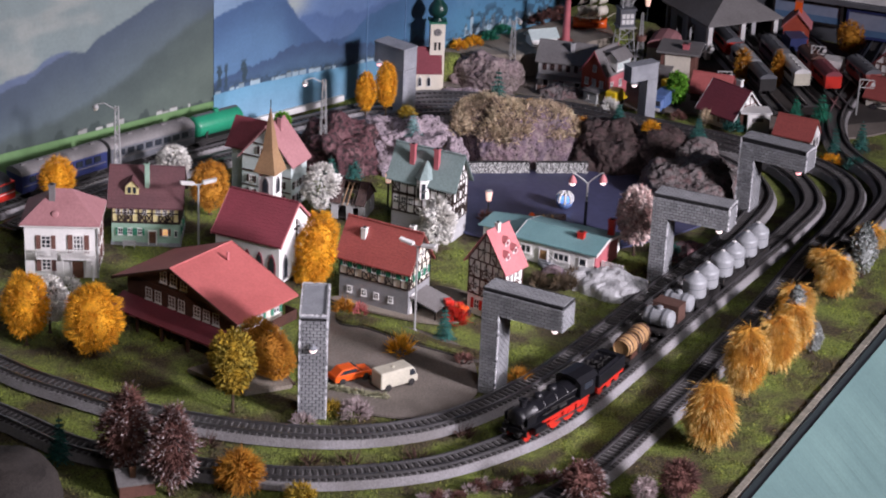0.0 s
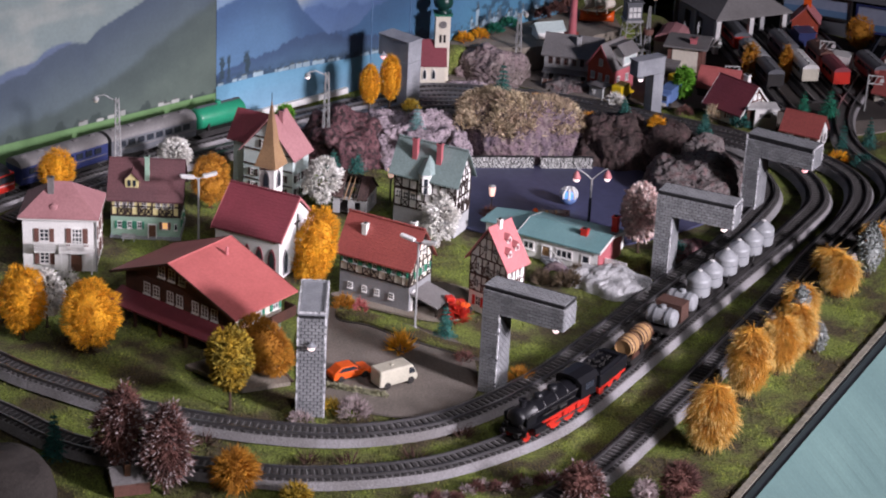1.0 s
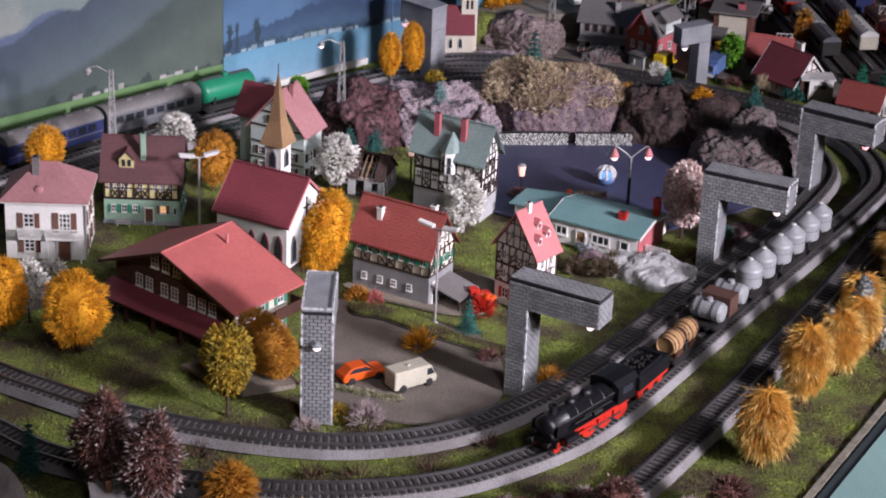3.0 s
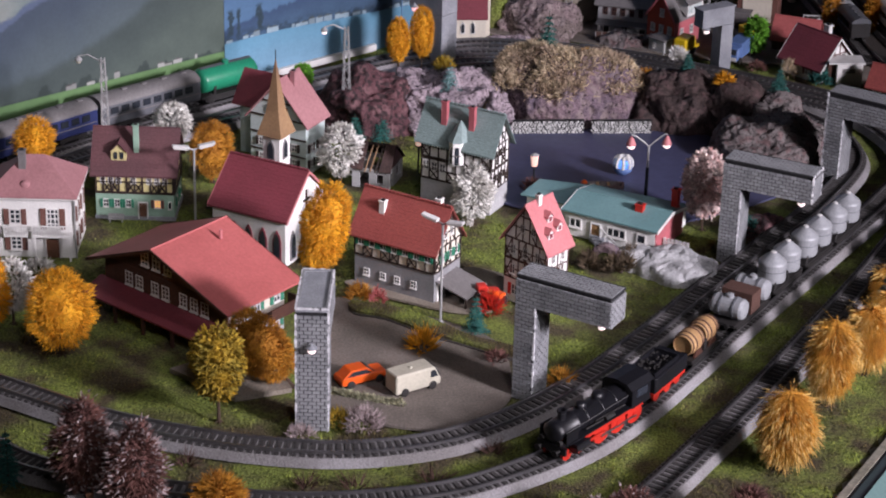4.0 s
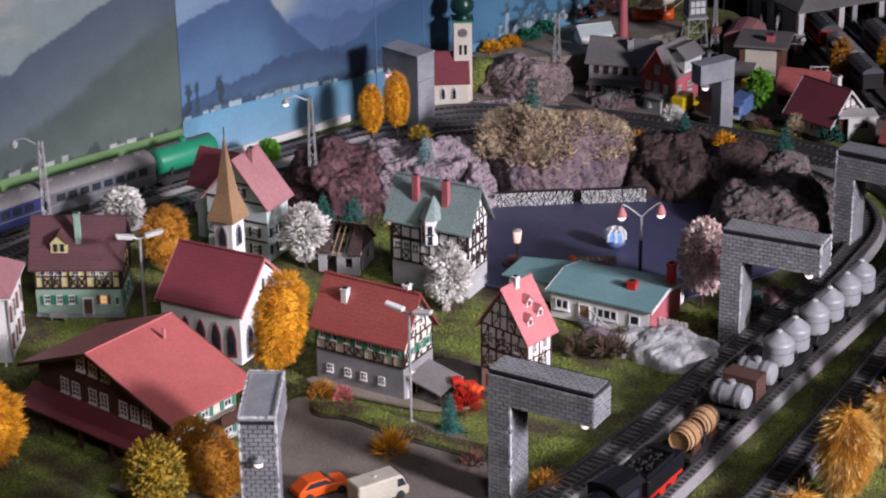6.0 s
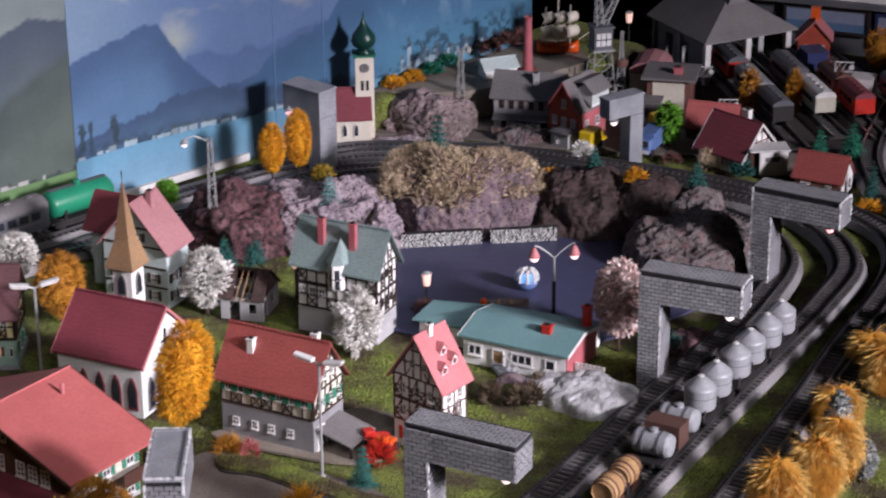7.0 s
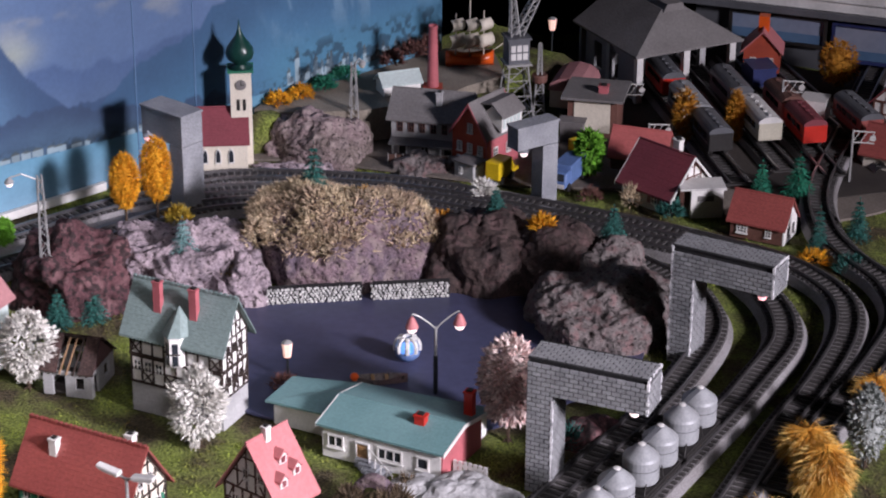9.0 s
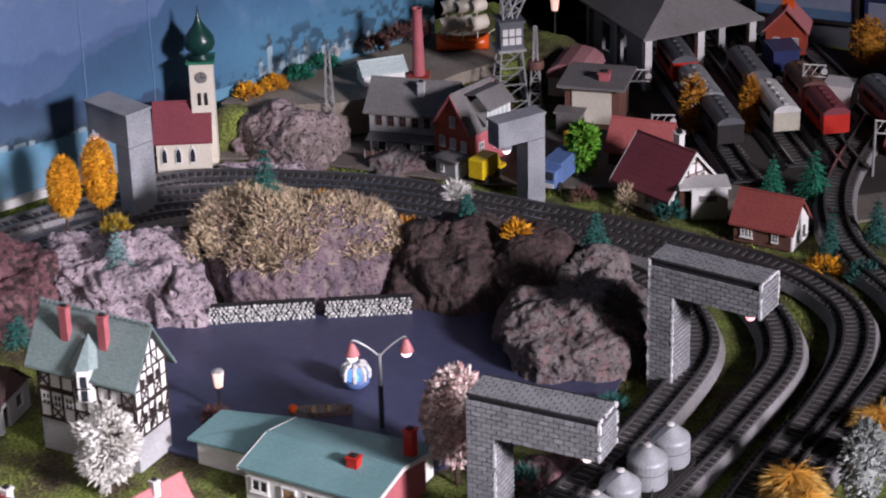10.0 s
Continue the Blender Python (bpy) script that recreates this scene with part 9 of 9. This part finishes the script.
t = thing("small_locomotive", on_track(YARD[2], 0.433, 2.82, True), "small dark blue shunting locomotive", "locomotive")
underframe(t, 0.02, (-0.011, 0.011))
bm = bmesh.new()
box(bm, -0.02, -0.011, 0.0095, 0.006, 0.011, 0.026), box(bm, 0.006, -0.009, 0.0095, 0.02, 0.009, 0.02), box(bm, -0.022, -0.012, 0.026, 0.008, 0.012, 0.0275)
part("body", bm, M_NAVY, t)
v = thing("signal_house", pose(0.425, 2.865, 0.012, 0, 0, -10), "small red house with white windows on the far side", "house")
gable_body(v, 0.034, 0.028, 0.022, 0.04, "y", M_REDB)
gable_roof(v, 0.034, 0.028, 0.022, 0.04, "y", M_ROOFP, 0.003, rows=5)
m, L = wall_frame(0.034, 0.028, "front")
for x in (0.009, 0.025):
    window(v, m, x, 0.006, 0.006, 0.009, None, (2, 2))
bm = bmesh.new()
box(bm, 0.012, 0.01, 0.034, 0.022, 0.02, 0.052)
part("tower", bm, M_ORANGE, v)


def signal(x, y, rot, h, lab):
    t = thing("signal_gantry", pose(x, y, 0, 0, 0, rot), lab, "signal", "signals in the yard")
    thin([(0, 0, 0), (0, 0, h)], 0.001, M_LAMPP, t, "post")
    for z in (h - 0.001, h - 0.011):
        thin([(0, 0, z), (0.018, 0, z)], 0.0006, M_TANKW, t, "arm")
    bm = bmesh.new()
    for k in range(3):
        tube(bm, (0.006 * k, 0, h - 0.011), (0.006 * (k + 1), 0, h - 0.001), 0.0004, n=4)
    part("bracing", bm, M_TANKW, t)
    bm = bmesh.new()
    lathe(bm, [(0.0026, -0.001), (0.0026, 0.001)], 12, pose(0.0165, -0.001, h - 0.006, 90, 0, 0))
    part("disc", bm, M_TANKW, t)


signal(0.322, 2.672, 0, 0.034, "white lattice signal behind the cottage")
signal(0.445, 2.74, -10, 0.05, "grey lattice signal over the yard")
signal(0.488, 2.62, -10, 0.05, "grey lattice signal at the yard's edge")
signal(0.305, 2.755, 0, 0.04, "grey lattice signal by the engine shed")
t = thing("relay_box", pose(0.475, 2.745, 0, 0, 0, -20), "pale grey box on a stand in the yard", "box")
bm = bmesh.new()
box(bm, -0.012, -0.012, 0.012, 0.012, 0.012, 0.032)
part("box", bm, M_TANKW, t)
for x in (-0.009, 0.009):
    for y in (-0.009, 0.009):
        thin([(x, y, 0), (x, y, 0.012)], 0.0008, M_LAMPP, t, "leg")
v = thing("half_timbered_house", pose(0.53, 2.76, 0, 0, 0, -30), "dim half-timbered house with maroon roof at the yard's edge", "house")
gable_body(v, 0.055, 0.05, 0.024, 0.055, "y", M_WHITE)
gable_roof(v, 0.055, 0.05, 0.024, 0.055, "y", M_ROOFM, 0.005, rows=8)
m, L = wall_frame(0.055, 0.05, "front")
timber(v, m, L, 0.001, 0.024, M_BROWNS, 6, (1, 4), 0.03)
v = thing("half_timbered_house", pose(0.505, 2.655, 0, 0, 0, -30), "dim half-timbered cottage behind the signal", "house")
gable_body(v, 0.04, 0.035, 0.018, 0.036, "x", M_CREAM)
gable_roof(v, 0.04, 0.035, 0.018, 0.036, "x", M_ROOFB, 0.004, rows=6)
lantern(0.163, 2.866, 0.012, "dark post lantern on the quay")
lantern(0.245, 2.862, 0.05, "white-topped post lantern on the slope")

# Partition behind the yard with two pictures and a ribbed white panel above them.
FAR = Matrix.Translation((0.3205, 2.972, 0)) @ Matrix.Rotation(radians(-20), 4, "Z")
for s0, s1, z0, z1, fr, lab in ((0.105, 0.2, 0.022, 0.052, M_DARK, "dim framed landscape picture beyond the yard"), (0.205, 0.36, 0.012, 0.05, M_NAVY, "dark-framed blue picture beyond the yard")):
    t = thing("picture", FAR, lab, "picture")
    bm = bmesh.new()
    grating(bm, [s0, s0 + 0.003, s1 - 0.003, s1], [z0, z0 + 0.003, z1 - 0.003, z1], lambda i, j: (i, j) != (1, 1), -0.004, 0.002, Matrix.Identity(4))
    part("frame", bm, fr, t)
    bm = bmesh.new()
    box(bm, s0 + 0.003, -0.001, z0 + 0.003, s1 - 0.003, 0, z1 - 0.003)
    pr = part("print", bm, P_SKY, t)
    bm = bmesh.new()
    box(bm, s0 + 0.0031, -0.0016, z0 + 0.0031, s1 - 0.0031, -0.0011, z0 + 0.012)
    part("print_shore", bm, P_MID, pr)
bm = bmesh.new()
box(bm, 0.07, 0.004, -0.02, 0.6, 0.012, 0.055, FAR)
solo("wall_far", bm, M_ROOM, "dim grey partition behind the rail yard", "wall", "structure")
t = thing("ribbed_panel", FAR, "pale grey ribbed panel above the rail yard", "panel")
bm = bmesh.new()
box(bm, 0.0, -0.012, 0.055, 0.6, 0.012, 0.061)
part("rail", bm, M_COACH, t)
for k in range(11):
    bm = bmesh.new()
    z = 0.0613 + 0.0095 * k
    prism(bm, [(0.0, -0.006, z), (0.0, 0.002, z), (0.0, 0.002, z + 0.0092), (0.0, -0.002, z + 0.0092)], (0.6, 0, 0))
    part("slat", bm, M_TANKW, t)

# ---- sleepers of the tracks, last ----
bm = bmesh.new()
box(bm, -0.0016, -0.0122, 0, 0.0016, 0.0122, 0.0012)
sleeper_mesh = bpy.data.meshes.new("sleeper")
bmesh.ops.recalc_face_normals(bm, faces=bm.faces)
bm.to_mesh(sleeper_mesh)
bm.free()
sleeper_mesh.materials.append(M_SLEEPER)
singles = {}
rest = {}
for t, q, d in SLEEPERS:
    m = Matrix.Translation((q.x, q.y, BED_H - 0.0002)) @ Matrix.Rotation(math.atan2(d.y, d.x), 4, "Z")
    near = -0.35 < q.x < 0.36 and q.y < 2.25
    if near and singles.get(t.name, 0) < 290:
        singles[t.name] = singles.get(t.name, 0) + 1
        ob = new("sleeper", sleeper_mesh)
        ob.parent = t
        ob.matrix_basis = m
    else:
        rest.setdefault(t.name, (t, []))[1].append(m)
for t, ms in rest.values():
    bm = bmesh.new()
    for m in ms:
        box(bm, -0.0016, -0.0122, 0, 0.0016, 0.0122, 0.0012, m)
    tagged(part("sleepers", bm, M_SLEEPER, t), kind="stuff")
